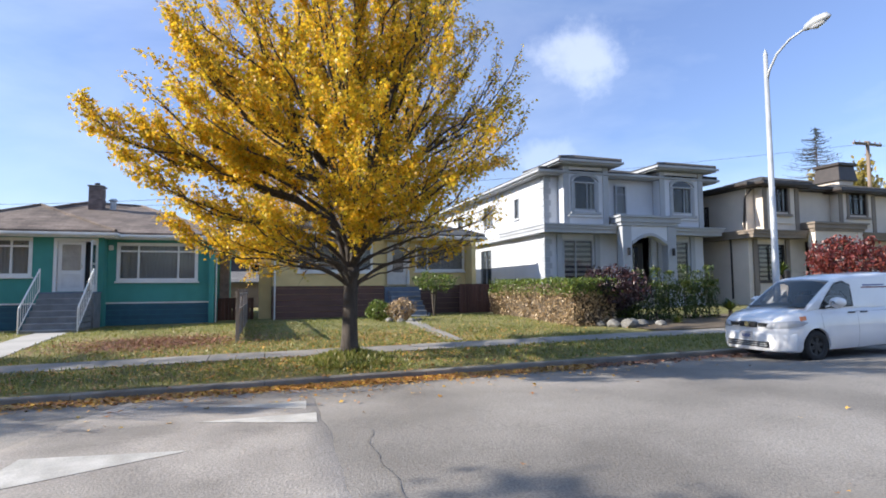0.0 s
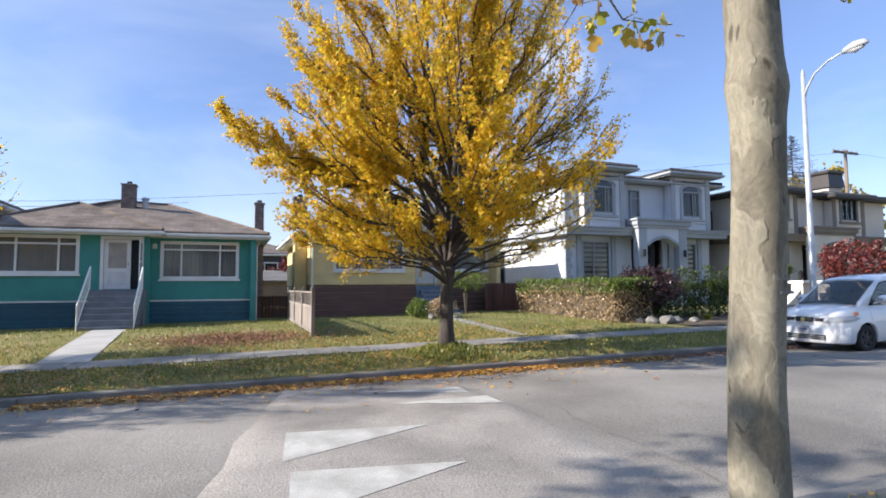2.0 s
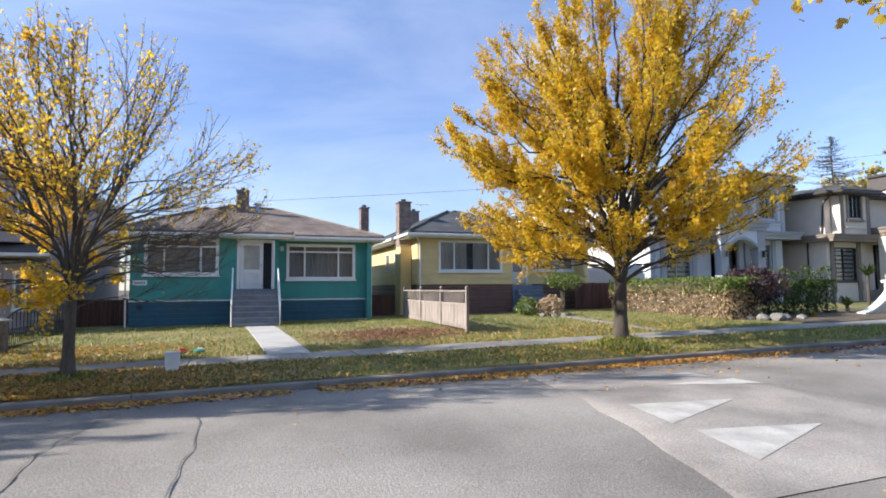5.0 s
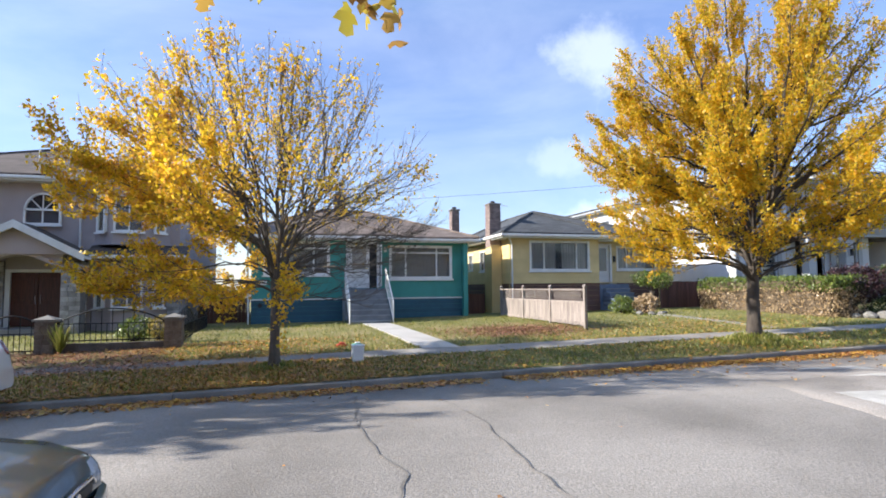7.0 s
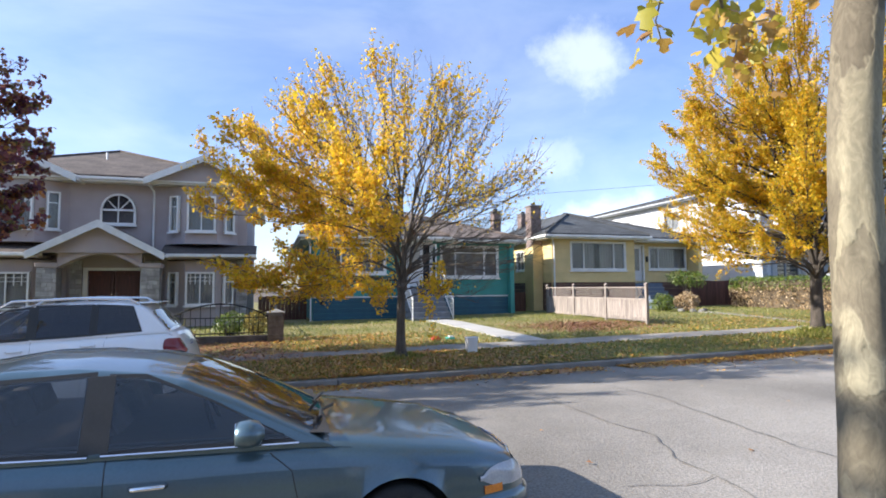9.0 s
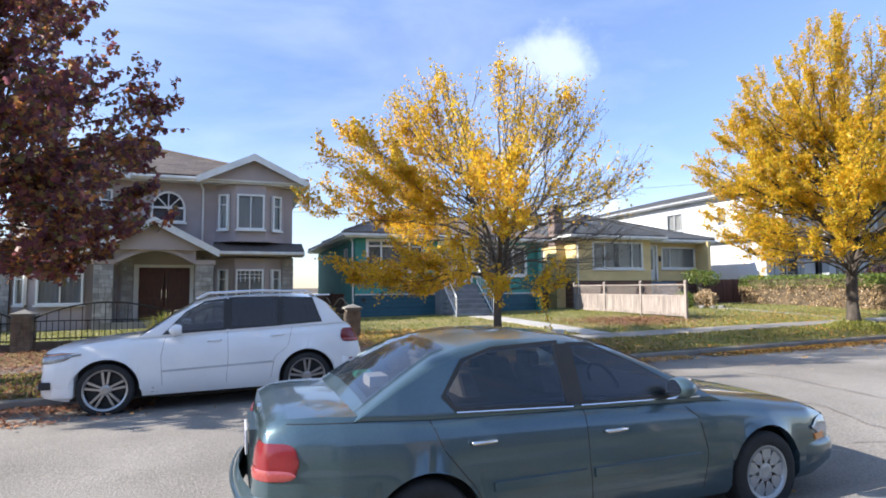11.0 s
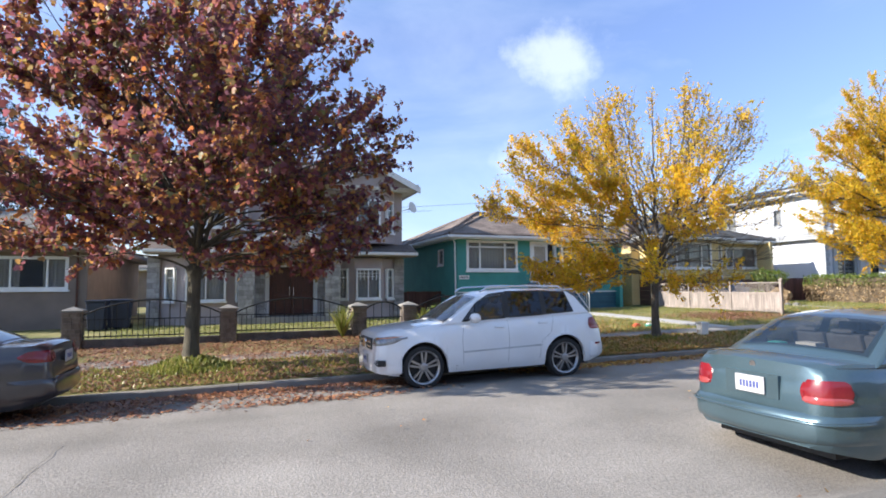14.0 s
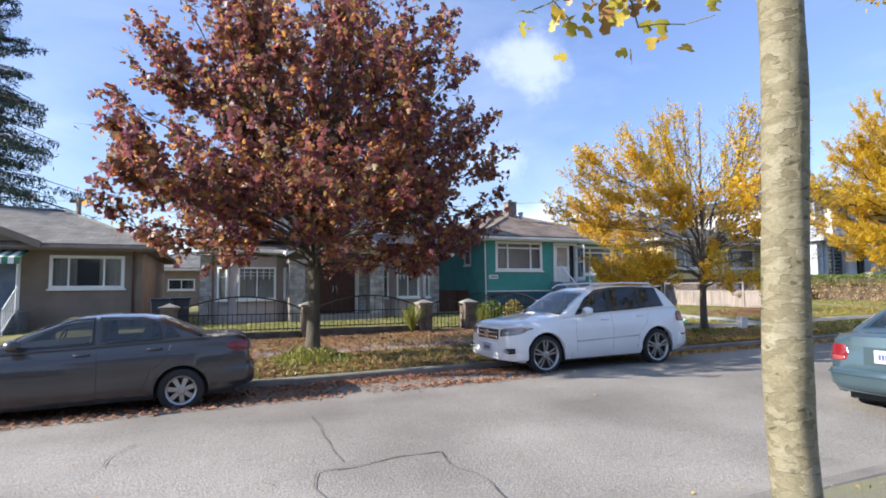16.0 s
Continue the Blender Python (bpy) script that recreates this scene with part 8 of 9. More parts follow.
    def side_glass(self, poly, material="glass_tint", trim="plastic", chrome=False):
        for s in (-1, 1):
            cx, cz = sum(p[0] for p in poly) / len(poly), sum(p[1] for p in poly) / len(poly)
            out = [(cx + (x - cx) * 1.07, cz + (z - cz) * 1.12) for x, z in poly]
            inn = [(cx + (x - cx) * 0.96, cz + (z - cz) * 0.93) for x, z in poly]
            k = len(poly)
            if s < 0:
                self.sides.append(poly)
            fr = part("window_frame", MB().add([(x, s * (self.cab_w(x, z) + 0.006), z) for x, z in out] + [(x, s * (self.cab_w(x, z) + 0.006), z) for x, z in inn], [(i, (i + 1) % k, (i + 1) % k + k, i + k) for i in range(k)]), trim, self.T)
            part("side_window", MB().add([(x, s * (self.cab_w(x, z) + 0.011), z) for x, z in poly], [tuple(range(len(poly)))]), material, self.T)
            if chrome:
                part("chrome_strip", MB().tube([(x, s * (self.cab_w(x, z) + 0.014), z) for x, z in sorted(out, key=lambda q: q[1])[:2]], 0.008, 6), "chrome", self.T)

    def seam(self, pts):
        fine = [(a[0] + (b[0] - a[0]) * k / 8, a[1] + (b[1] - a[1]) * k / 8) for a, b in zip(pts, pts[1:]) for k in range(8)] + [pts[-1]]
        for s in (-1, 1):
            part("panel_gap", MB().tube([(x, s * (self.side_y(x, z) - 0.0015), z) for x, z in fine], 0.0042 if self.paint != "car_white" else 0.0032, 5), "plastic", self.T)

    def pillar(self, poly, material="plastic"):
        """A black post between the side panes."""
        for s in (-1, 1):
            part("pillar", MB().add([(x, s * (self.cab_w(x, z) + o), z) for o in (0.013, 0.002) for x, z in poly], [tuple(range(len(poly)))] + [(i, (i + 1) % len(poly), (i + 1) % len(poly) + len(poly), i + len(poly)) for i in range(len(poly))]), material, self.T)

    def patch(self, name, poly, material, off=0.006, label="", both=True, n=1):
        """A lamp or strip lying on the flank, given as (x, z)."""
        for s in ((-1, 1) if both else (-1,)):
            part(name, MB().add([(x, s * (self.side_y(x, z) + off), z) for x, z in poly] + [(x, s * (self.side_y(x, z) - 0.03), z) for x, z in poly],
                 [tuple(range(len(poly)))] + [(i, (i + 1) % len(poly), (i + 1) % len(poly) + len(poly), i + len(poly)) for i in range(len(poly))]), material, self.T, label)

    def end_x(self, z, sgn):
        """Where the nose (sgn 1) or the tail (sgn -1) reaches the height z."""
        for i in range(200):
            x = i * 0.005 if sgn > 0 else self.L - i * 0.005
            if self.ztop(x) >= z + 0.004:
                return x
        return x

    def wrap(self, name, x_end, sgn, y0, y1, z0, z1, reach, material, off=0.010, label="", n=26, both=True, sharp=3.5, slant=0.0, mid=0.9):
        """A lamp that wraps a corner, from y0 on the end face round to reach along the side; its top edge climbs by slant."""
        out = []
        for s in ((-1, 1) if both else (1,)):
            mb, rows, fa = MB(), 7, 0.38
            for i in range(n + 1):
                f = i / n
                hh = (z1 - z0) / 2 * max(0.05, 1 - abs(2 * f - mid) ** sharp) ** 0.5
                for j in range(rows):
                    z = (z0 + z1) / 2 + slant * f + hh * (2 * j / (rows - 1) - 1)
                    xe = self.end_x(z, sgn)
                    lift = off + 0.005 * (1 - abs(2 * j / (rows - 1) - 1) ** 2)
                    if f < fa:
                        y = y0 + (self.side_y(xe, z) - y0) * f / fa
                        mb.v.append((xe - sgn * lift, s * (y + lift * 0.4 * f / fa), z))
                    else:
                        x = xe + (x_end + sgn * reach - xe) * (f - fa) / (1 - fa)
                        g = min(1.0, (f - fa) / 0.2)
                        mb.v.append((x - sgn * lift * (1 - g), s * (self.side_y(x, z) + lift * (0.4 + 0.6 * g)), z))
            for i in range(n):
                for j in range(rows - 1):
                    a = i * rows + j
                    mb.f.append((a, a + rows, a + rows + 1, a + 1))
            out.append(part(name, mb, material, self.T, label, smooth=True))
        return out

    def band(self, name, sgn, x_from, z0, z1, off, material, bulge=0.05):
        """A bumper: a rounded band round the nose or the tail, lying on the body."""
        mb, rows, m = MB(), 9, 0
        for j in range(rows):
            v = 2 * j / (rows - 1) - 1
            z = (z0 + z1) / 2 + (z1 - z0) / 2 * v
            lift = off * max(0.0, 1 - abs(v) ** 4) ** 0.5 - 0.004
            xe = self.end_x(z, sgn)
            side = []
            for i in range(15):
                x = x_from + (xe - x_from) * (1 - (1 - i / 14) ** 1.6)
                g = min(1.0, i / 4)
                side.append((x - sgn * lift * (i / 14) ** 2, self.side_y(x, z) + lift * g))
            yw = side[-1][1]
            face = [(xe - sgn * (lift + bulge * (1 - (y / yw) ** 2)), y) for y in [yw * (1 - k / 6) for k in range(1, 12)]]
            ring = side + face + [(x, -y) for x, y in reversed(side)]
            m = len(ring)
            mb.v += [(x, y, z) for x, y in ring]
        for j in range(rows - 1):
            for i in range(m - 1):
                a = j * m + i
                mb.f.append((a, a + 1, a + m + 1, a + m))
        return part(name, mb, material, self.T, smooth=True)

    def handles(self, spots, material):
        for x, z in spots:
            for s in (-1, 1):
                y = self.side_y(x, z)
                part("door_handle", MB().tube([(x - 0.09, s * y, z), (x - 0.075, s * (y + 0.03), z), (x + 0.075, s * (y + 0.03), z), (x + 0.09, s * y, z)], 0.014, 8), material, self.T, smooth=True)

    def mirrors(self, x, z, material, size=1.0):
        for s in (-1, 1):
            y = self.cab_w(x, z)
            mb = MB()
            rings = [(0.0, 0.3), (0.03, 0.85), (0.08, 1.0), (0.13, 0.92), (0.15, 0.7)]
            for d, f in rings:
                mb.v += [(x - 0.05 + d * size, s * (y + 0.14 * size + 0.10 * size * f * math.cos(a)), z + 0.07 * size + 0.075 * size * f * math.sin(a)) for a in [2 * math.pi * i / 14 for i in range(14)]]
            for i in range(len(rings) - 1):
                for j in range(14):
                    mb.f.append((i * 14 + j, i * 14 + (j + 1) % 14, (i + 1) * 14 + (j + 1) % 14, (i + 1) * 14 + j))
            mb.f.append(tuple(range(14)))
            k = part("mirror", mb, material, self.T, smooth=True)
            part("mirror_glass", MB().tube([(x + 0.1 * size, s * (y + 0.14 * size), z + 0.07 * size), (x + 0.104 * size, s * (y + 0.14 * size), z + 0.07 * size)], 0.062 * size, 14), "chrome", k)
            part("mirror_arm", MB().tube([(x, s * (y - 0.02), z), (x, s * (y + 0.1), z + 0.04)], 0.02, 6), material, k)

    def wheel_set(self, spokes, rim, rr, style=1):
        self.cabin()
        for wx in self.wheels:
            for s in (-1, 1):
                y = s * (self.W / 2 - 0.03)
                R = self.rw
                prof = [(rr, 0.0), (rr + 0.012, 0.008), (R - 0.03, 0.012), (R - 0.008, -0.004), (R, -0.03), (R, -0.17), (R - 0.02, -0.195), (rr, -0.2)]
                mb = MB()
                N = 40
                for a in range(N):
                    t = 2 * math.pi * a / N
                    mb.v += [(wx + q * math.cos(t), y + s * d, R + q * math.sin(t)) for q, d in prof]
                k = len(prof)
                for a in range(N):
                    for j in range(k - 1):
                        mb.f.append((a * k + j, a * k + j + 1, ((a + 1) % N) * k + j + 1, ((a + 1) % N) * k + j))
                wh = part("wheel", MB().tube([(wx, y - s * 0.16, R), (wx, y - s * 0.10, R)], rr, 28), "plastic", self.T)
                part("tyre", mb, "rubber", wh, smooth=True)
                rm = MB()
                # lip
                for a in range(N):
                    t0, t1 = 2 * math.pi * a / N, 2 * math.pi * (a + 1) / N
                    rm.add([(wx + q * math.cos(t), y + s * d, R + q * math.sin(t)) for t in (t0, t1) for q, d in ((rr + 0.004, 0.004), (rr - 0.022, 0.0), (rr - 0.026, -0.06))],
                           [(0, 1, 4, 3), (1, 2, 5, 4)])
                part("rim", rm, rim, wh, smooth=True)
                hub = part("hub", MB().tube([(wx, y - s * 0.08, R), (wx, y - s * 0.012, R), (wx, y - s * 0.006, R)], [0.075, 0.07, 0.045], 18), rim, wh)
                for i in range(spokes):
                    offs = (-0.17, 0.17) if style == 2 else (0,)
                    for o in offs:
                        t = 2 * math.pi * i / spokes + 0.3
                        c, d = math.cos(t), math.sin(t)
                        c2, d2 = math.cos(t + o), math.sin(t + o)
                        w0, w1 = (0.015, 0.017) if style == 2 else (0.036, 0.05) if style == 3 else (0.028, 0.035)
                        q0 = (wx + 0.04 * math.cos(t + o * 2.2), R + 0.04 * math.sin(t + o * 2.2))
                        q1 = (wx + (rr - 0.01) * c2, R + (rr - 0.01) * d2)
                        nx, nz = -d, c
                        v = []
                        for dep in (-0.012, -0.05):
                            for (px, pz), w in ((q0, w0), (q1, w1)):
                                v += [(px - nx * w, y + s * dep, pz - nz * w), (px + nx * w, y + s * dep, pz + nz * w)]
                        part("spoke", MB().add(v, [(0, 1, 3, 2), (4, 6, 7, 5), (0, 2, 6, 4), (1, 5, 7, 3)]), rim, wh)

    def plate(self, x, z, sgn):
        p = part("number_plate", MB().box(x - 0.008, x + 0.008, -0.165, 0.165, z - 0.082, z + 0.082), "plate", self.T, "pale number plate", bevel=0.004)
        for i in range(6):
            part("plate_bar", MB().box(x + sgn * 0.009 - 0.001, x + sgn * 0.009 + 0.001, -0.11 + i * 0.038, -0.085 + i * 0.038, z - 0.035, z + 0.03), "plate_ink", p)

    def place(self, x, y, z, flip):
        """Set down: the nose at world x (flip: the nose looks along +x)."""
        tilt = math.degrees(math.atan(SLOPE))
        self.T.matrix_world = Matrix.Translation((x, y, z)) @ (pose(0, 0, 0, 0, 0, 180) if flip else Matrix()) @ pose(0, 0, 0, 0, tilt if flip else -tilt, 0)


# teal sedan on the near side
s = Car("sedan", "teal-grey four-door sedan with silver hubcaps parked at the kerb", 4.75, 1.82,
        [(0, 0.50), (0.03, 0.60), (0.12, 0.70), (0.4, 0.79), (0.9, 0.87), (1.3, 0.925), (1.6, 0.945), (3.7, 1.015), (4.05, 1.04), (4.4, 1.055), (4.58, 1.05), (4.67, 1.01), (4.715, 0.86), (4.75, 0.6)], 0.95,
        [(1.24, 0.90), (1.55, 1.06), (1.9, 1.24), (2.2, 1.37), (2.45, 1.43), (2.8, 1.47), (3.15, 1.475), (3.42, 1.44), (3.62, 1.38), (3.9, 1.23), (4.18, 1.06)],
        [(0, 0.70), (0.05, 0.80), (0.15, 0.88), (0.4, 0.95), (0.9, 1.0), (3.9, 1.0), (4.25, 0.97), (4.5, 0.91), (4.66, 0.83), (4.72, 0.76), (4.75, 0.70)], 0.42,
        (0.95, 3.735), 0.315, 0.372, [(0, 0.26), (0.3, 0.2), (4.3, 0.22), (4.75, 0.32)], "car_teal").build()
s.glass("windshield", 1.36, 2.24, 0.10, "glass_car")
s.glass("rear_window", 3.50, 4.09, 0.10, "glass_car")
s.side_glass([(1.60, 0.972), (2.58, 1.0), (2.58, 1.372), (2.40, 1.362), (2.05, 1.21)], "glass_car", chrome=True)
s.side_glass([(2.70, 1.0), (3.50, 1.035), (3.58, 1.12), (3.42, 1.315), (3.2, 1.372), (2.70, 1.388)], "glass_car", chrome=True)
s.seam([(1.72, 0.9), (1.60, 0.8), (1.55, 0.55), (1.6, 0.3)])
s.seam([(2.58, 0.96), (2.58, 0.6), (2.56, 0.28)])
s.seam([(3.70, 0.98), (3.62, 0.80), (3.42, 0.55), (3.34, 0.4), (3.25, 0.28)])
s.patch("side_moulding", [(1.62, 0.50), (1.62, 0.56), (2.55, 0.57), (2.55, 0.51)], "car_teal", 0.016)
s.patch("side_moulding", [(2.61, 0.51), (2.61, 0.57), (3.30, 0.575), (3.30, 0.515)], "car_teal", 0.016)
s.pillar([(2.57, 0.99), (2.71, 0.99), (2.71, 1.385), (2.57, 1.385)])
s.seam([(3.82, 1.0), (4.2, 1.01), (4.55, 1.02)])
s.handles([(2.36, 0.80), (3.36, 0.83)], "chrome")
s.mirrors(1.80, 0.98, "car_teal", 1.05)
s.wrap("headlamp", 0.07, 1, 0.42, 0, 0.53, 0.67, 0.34, "clear_lens", label="clear oval headlamp")
s.wrap("tail_lamp", 4.71, -1, 0.50, 0, 0.71, 0.92, 0.22, "red_lens", off=0.003, label="red tail lamp wrapping the corner", sharp=6, mid=1.0)
s.wrap("reversing_lamp", 4.71, -1, 0.53, 0, 0.715, 0.775, 0.20, "pink_lens", off=0.011, label="pale lower lamp lens", sharp=5, mid=1.0)
s.patch("marker_lamp", [(0.24, 0.50), (0.24, 0.55), (0.38, 0.55), (0.38, 0.50)], "amber_lens", 0.012)
part("grille", MB().box(-0.012, 0.05, -0.36, 0.36, 0.5, 0.60), "plastic", s.T, bevel=0.02)
part("grille_surround", MB().tube([(-0.012, -0.38, 0.56), (-0.018, -0.3, 0.62), (-0.02, 0, 0.635), (-0.018, 0.3, 0.62), (-0.012, 0.38, 0.56)], 0.014, 6), "chrome", s.T)
part("badge", MB().tube([(-0.02, 0, 0.56), (-0.03, 0, 0.56)], 0.045, 14), "chrome", s.T)
s.band("rear_bumper", -1, 4.18, 0.36, 0.62, 0.035, "car_teal", 0.07)
s.band("bumper_strip", -1, 4.24, 0.535, 0.565, 0.055, "car_teal", 0.07)
s.band("front_bumper", 1, 0.5, 0.28, 0.49, 0.03, "car_teal", 0.06)
s.plate(4.762, 0.80, 1)
part("plate_recess", MB().box(4.69, 4.748, -0.3, 0.3, 0.69, 0.91), "car_teal", s.T)
part("boot_badge", MB().tube([(4.66, -0.02, 0.985), (4.69, -0.02, 0.985)], 0.035, 12), "chrome", s.T)
part("mud_flap", MB().box(4.13, 4.145, -0.86, -0.68, 0.12, 0.4), "plastic", s.T)
part("wiper", MB().tube([(1.3, -0.55, 0.975), (1.38, -0.1, 1.02), (1.42, 0.15, 1.045)], 0.012, 5), "plastic", s.T)
part("wiper", MB().tube([(1.26, -0.1, 0.965), (1.38, 0.3, 1.015), (1.40, 0.5, 1.01)], 0.012, 5), "plastic", s.T)
part("shelf_box", MB().box(3.76, 3.9, -0.16, 0.06, 1.075, 1.15), "blind", s.T, "pale box on the rear shelf")
part("shelf_bag", MB().box(3.78, 3.92, -0.5, -0.34, 1.075, 1.13), "toy_green", s.T, "turquoise bag on the rear shelf", bevel=0.02)
s.wheel_set(9, "hubcap", 0.205, 3)
s.place(-11.50, 4.31, gz(-14, 4.3) - 0.03, True)

# white SUV
s = Car("suv", "white four-wheel-drive wagon with five-spoke alloys parked at the kerb", 4.47, 1.76,
        [(0, 0.66), (0.015, 0.86), (0.05, 0.93), (0.22, 0.985), (0.82, 1.05), (1.2, 1.09), (1.5, 1.10), (3.8, 1.19), (4.14, 1.20), (4.28, 1.13), (4.40, 0.92), (4.47, 0.66)], 1.1,
        [(1.1, 1.06), (1.35, 1.22), (1.65, 1.42), (1.9, 1.56), (2.15, 1.625), (2.8, 1.67), (3.4, 1.665), (3.75, 1.63), (3.9, 1.54), (4.22, 1.16)],
        [(0, 0.80), (0.04, 0.87), (0.16, 0.94), (0.42, 1.0), (3.85, 1.0), (4.22, 0.96), (4.40, 0.91), (4.47, 0.85)], 0.28,
        (0.80, 3.57), 0.365, 0.43, [(0, 0.30), (0.3, 0.24), (4.1, 0.26), (4.47, 0.36)], "car_white").build()
s.glass("windshield", 1.2, 1.88, 0.09, "glass_car")
s.glass("rear_window", 3.92, 4.16, 0.09)
s.side_glass([(1.54, 1.13), (2.36, 1.16), (2.36, 1.585), (2.08, 1.555), (1.83, 1.42)], "glass_car")
s.side_glass([(2.44, 1.165), (3.14, 1.19), (3.14, 1.60), (2.44, 1.60)])
s.side_glass([(3.20, 1.195), (3.79, 1.225), (3.66, 1.57), (3.20, 1.60)])
s.pillar([(2.34, 1.145), (2.46, 1.15), (2.46, 1.60), (2.34, 1.60)])
s.pillar([(3.12, 1.17), (3.22, 1.175), (3.22, 1.61), (3.12, 1.61)])
s.patch("wheel_arch_lip", [(0.80 + 0.455 * math.cos(a), 0.365 + 0.455 * math.sin(a)) for a in [math.pi * (0.02 + 0.96 * i / 20) for i in range(21)]] + [(0.80 + 0.432 * math.cos(a), 0.365 + 0.432 * math.sin(a)) for a in [math.pi * (0.98 - 0.96 * i / 20) for i in range(21)]], "car_white", 0.008)
s.patch("wheel_arch_lip", [(3.57 + 0.455 * math.cos(a), 0.365 + 0.455 * math.sin(a)) for a in [math.pi * (0.02 + 0.96 * i / 20) for i in range(21)]] + [(3.57 + 0.432 * math.cos(a), 0.365 + 0.432 * math.sin(a)) for a in [math.pi * (0.98 - 0.96 * i / 20) for i in range(21)]], "car_white", 0.008)
s.seam([(1.55, 1.06), (1.5, 0.8), (1.52, 0.38)])
s.seam([(2.4, 1.12), (2.41, 0.7), (2.38, 0.36)])
s.seam([(3.35, 1.15), (3.28, 0.85), (3.08, 0.7), (3.02, 0.38)])
s.patch("side_moulding", [(1.52, 0.57), (1.52, 0.60), (3.05, 0.645), (3.05, 0.615)], "steel", 0.006)
s.patch("sill_strip", [(1.38, 0.30), (1.38, 0.36), (3.15, 0.38), (3.15, 0.32)], "plastic", 0.002)
s.handles([(2.22, 0.99), (3.12, 1.03)], "car_white")
s.mirrors(1.66, 1.09, "car_white", 1.15)
s.wrap("headlamp", 0.05, 1, 0.50, 0, 0.72, 0.86, 0.46, "smoke_lens", label="clear angular headlamp with dark housing", slant=0.09, mid=0.7)
for hl in (-1, 1):
    part("headlamp_bulb", MB().tube([(0.10, hl * 0.66, 0.80), (0.03, hl * 0.68, 0.80)], [0.05, 0.062], 16), "chrome", s.T)
s.wrap("turn_lamp", 0.05, 1, 0.80, 0, 0.845, 0.858, 0.42, "amber_lens", off=0.014, label="thin amber lens along the lamp", slant=0.06)
s.wrap("tail_lamp", 4.38, -1, 0.60, 0, 0.87, 1.09, 0.28, "red_lens", off=0.006, label="red tail lamp", sharp=8, mid=1.0)
s.wrap("reversing_lamp", 4.38, -1, 0.60, 0, 0.88, 0.93, 0.26, "pink_lens", off=0.014, label="pale lower lamp lens", sharp=6, mid=1.0)
s.patch("rear_reflector", [(4.24, 0.58), (4.24, 0.615), (4.36, 0.615), (4.36, 0.58)], "red_lens", 0.012)
part("grille", MB().box(-0.015, 0.06, -0.42, 0.42, 0.66, 0.86), "plastic", s.T, bevel=0.02)
for zz in (0.72, 0.80):
    part("grille_bar", MB().box(-0.03, -0.014, -0.40, 0.40, zz - 0.018, zz + 0.018), "chrome", s.T, bevel=0.006)
part("badge", MB().tube([(-0.02, 0, 0.76), (-0.045, 0, 0.76)], 0.085, 20), "chrome", s.T)
part("front_bumper", MB().prism([(0.42, -0.87), (0.17, -0.82), (0.05, -0.70), (-0.01, -0.3), (-0.02, 0), (-0.01, 0.3), (0.05, 0.70), (0.17, 0.82), (0.42, 0.87)], 2, 0.27, 0.62), "car_white", s.T, bevel=0.04, smooth=True)
for sy_ in (-1, 1):
    part("fog_grille", MB().box(0.0, 0.14, sy_ * 0.72 - 0.11, sy_ * 0.72 + 0.09, 0.42, 0.52), "plastic", s.T, bevel=0.01)
    part("day_lamp", MB().box(-0.015, 0.1, sy_ * 0.70 - 0.12, sy_ * 0.70 + 0.1, 0.455, 0.475), "clear_lens", s.T)
    part("roof_rail", MB().tube([(1.95, sy_ * 0.62, 1.61), (2.1, sy_ * 0.62, 1.69), (2.9, sy_ * 0.62, 1.715), (3.6, sy_ * 0.62, 1.69), (3.74, sy_ * 0.62, 1.60)], 0.018, 8), "chrome", s.T)
part("rear_bumper", MB().prism([(4.1, -0.87), (4.32, -0.82), (4.45, -0.62), (4.48, 0), (4.45, 0.62), (4.32, 0.82), (4.1, 0.87)], 2, 0.34, 0.66), "car_white", s.T, bevel=0.04, smooth=True)
part("spoiler", MB().prism([(3.66, -0.58), (3.98, -0.55), (3.98, 0.55), (3.66, 0.58)], 2, 1.615, 1.64), "car_white", s.T, bevel=0.01)
s.plate(-0.03, 0.5, -1)
s.plate(4.39, 0.93, 1)
s.wheel_set(5, "alloy", 0.282, 2)
s.place(-18.84, 9.19 + 0.88, gz(-17, 9.6) - 0.03, False)

# white panel van
s = Car("van", "white compact panel van parked beside the far kerb", 4.40, 1.70,
        [(0, 0.52), (0.02, 0.74), (0.07, 0.86), (0.35, 0.98), (0.75, 1.06), (1.0, 1.10), (4.3, 1.10), (4.38, 1.0), (4.40, 0.6)], 1.1,
        [(0.62, 1.0), (0.88, 1.19), (1.25, 1.45), (1.6, 1.67), (1.82, 1.75), (2.2, 1.80), (3.2, 1.845), (4.1, 1.82), (4.32, 1.74), (4.38, 1.1)],
        [(0, 0.72), (0.05, 0.82), (0.2, 0.92), (0.6, 1.0), (4.2, 1.0), (4.40, 0.95)], 0.13,
        (0.93, 3.65), 0.315, 0.375, [(0, 0.24), (0.3, 0.2), (4.40, 0.28)], "car_white").build()
s.seats = (2.0, 2.02)
s.glass("windshield", 0.76, 1.62, 0.07, "glass_car")
s.side_glass([(1.12, 1.10), (2.05, 1.13), (2.05, 1.55), (1.85, 1.62), (1.62, 1.58), (1.3, 1.30)], "glass_car")
s.seam([(1.1, 1.0), (1.12, 0.7), (1.32, 0.3)])
s.seam([(2.12, 1.06), (2.12, 0.7), (2.12, 0.26)])
s.seam([(2.12, 1.0), (3.2, 1.0)])
s.seam([(3.2, 1.05), (3.2, 0.7), (3.15, 0.5)])
s.handles([(1.95, 0.98), (2.3, 0.98)], "plastic")
s.mirrors(1.28, 1.1, "car_white", 1.5)
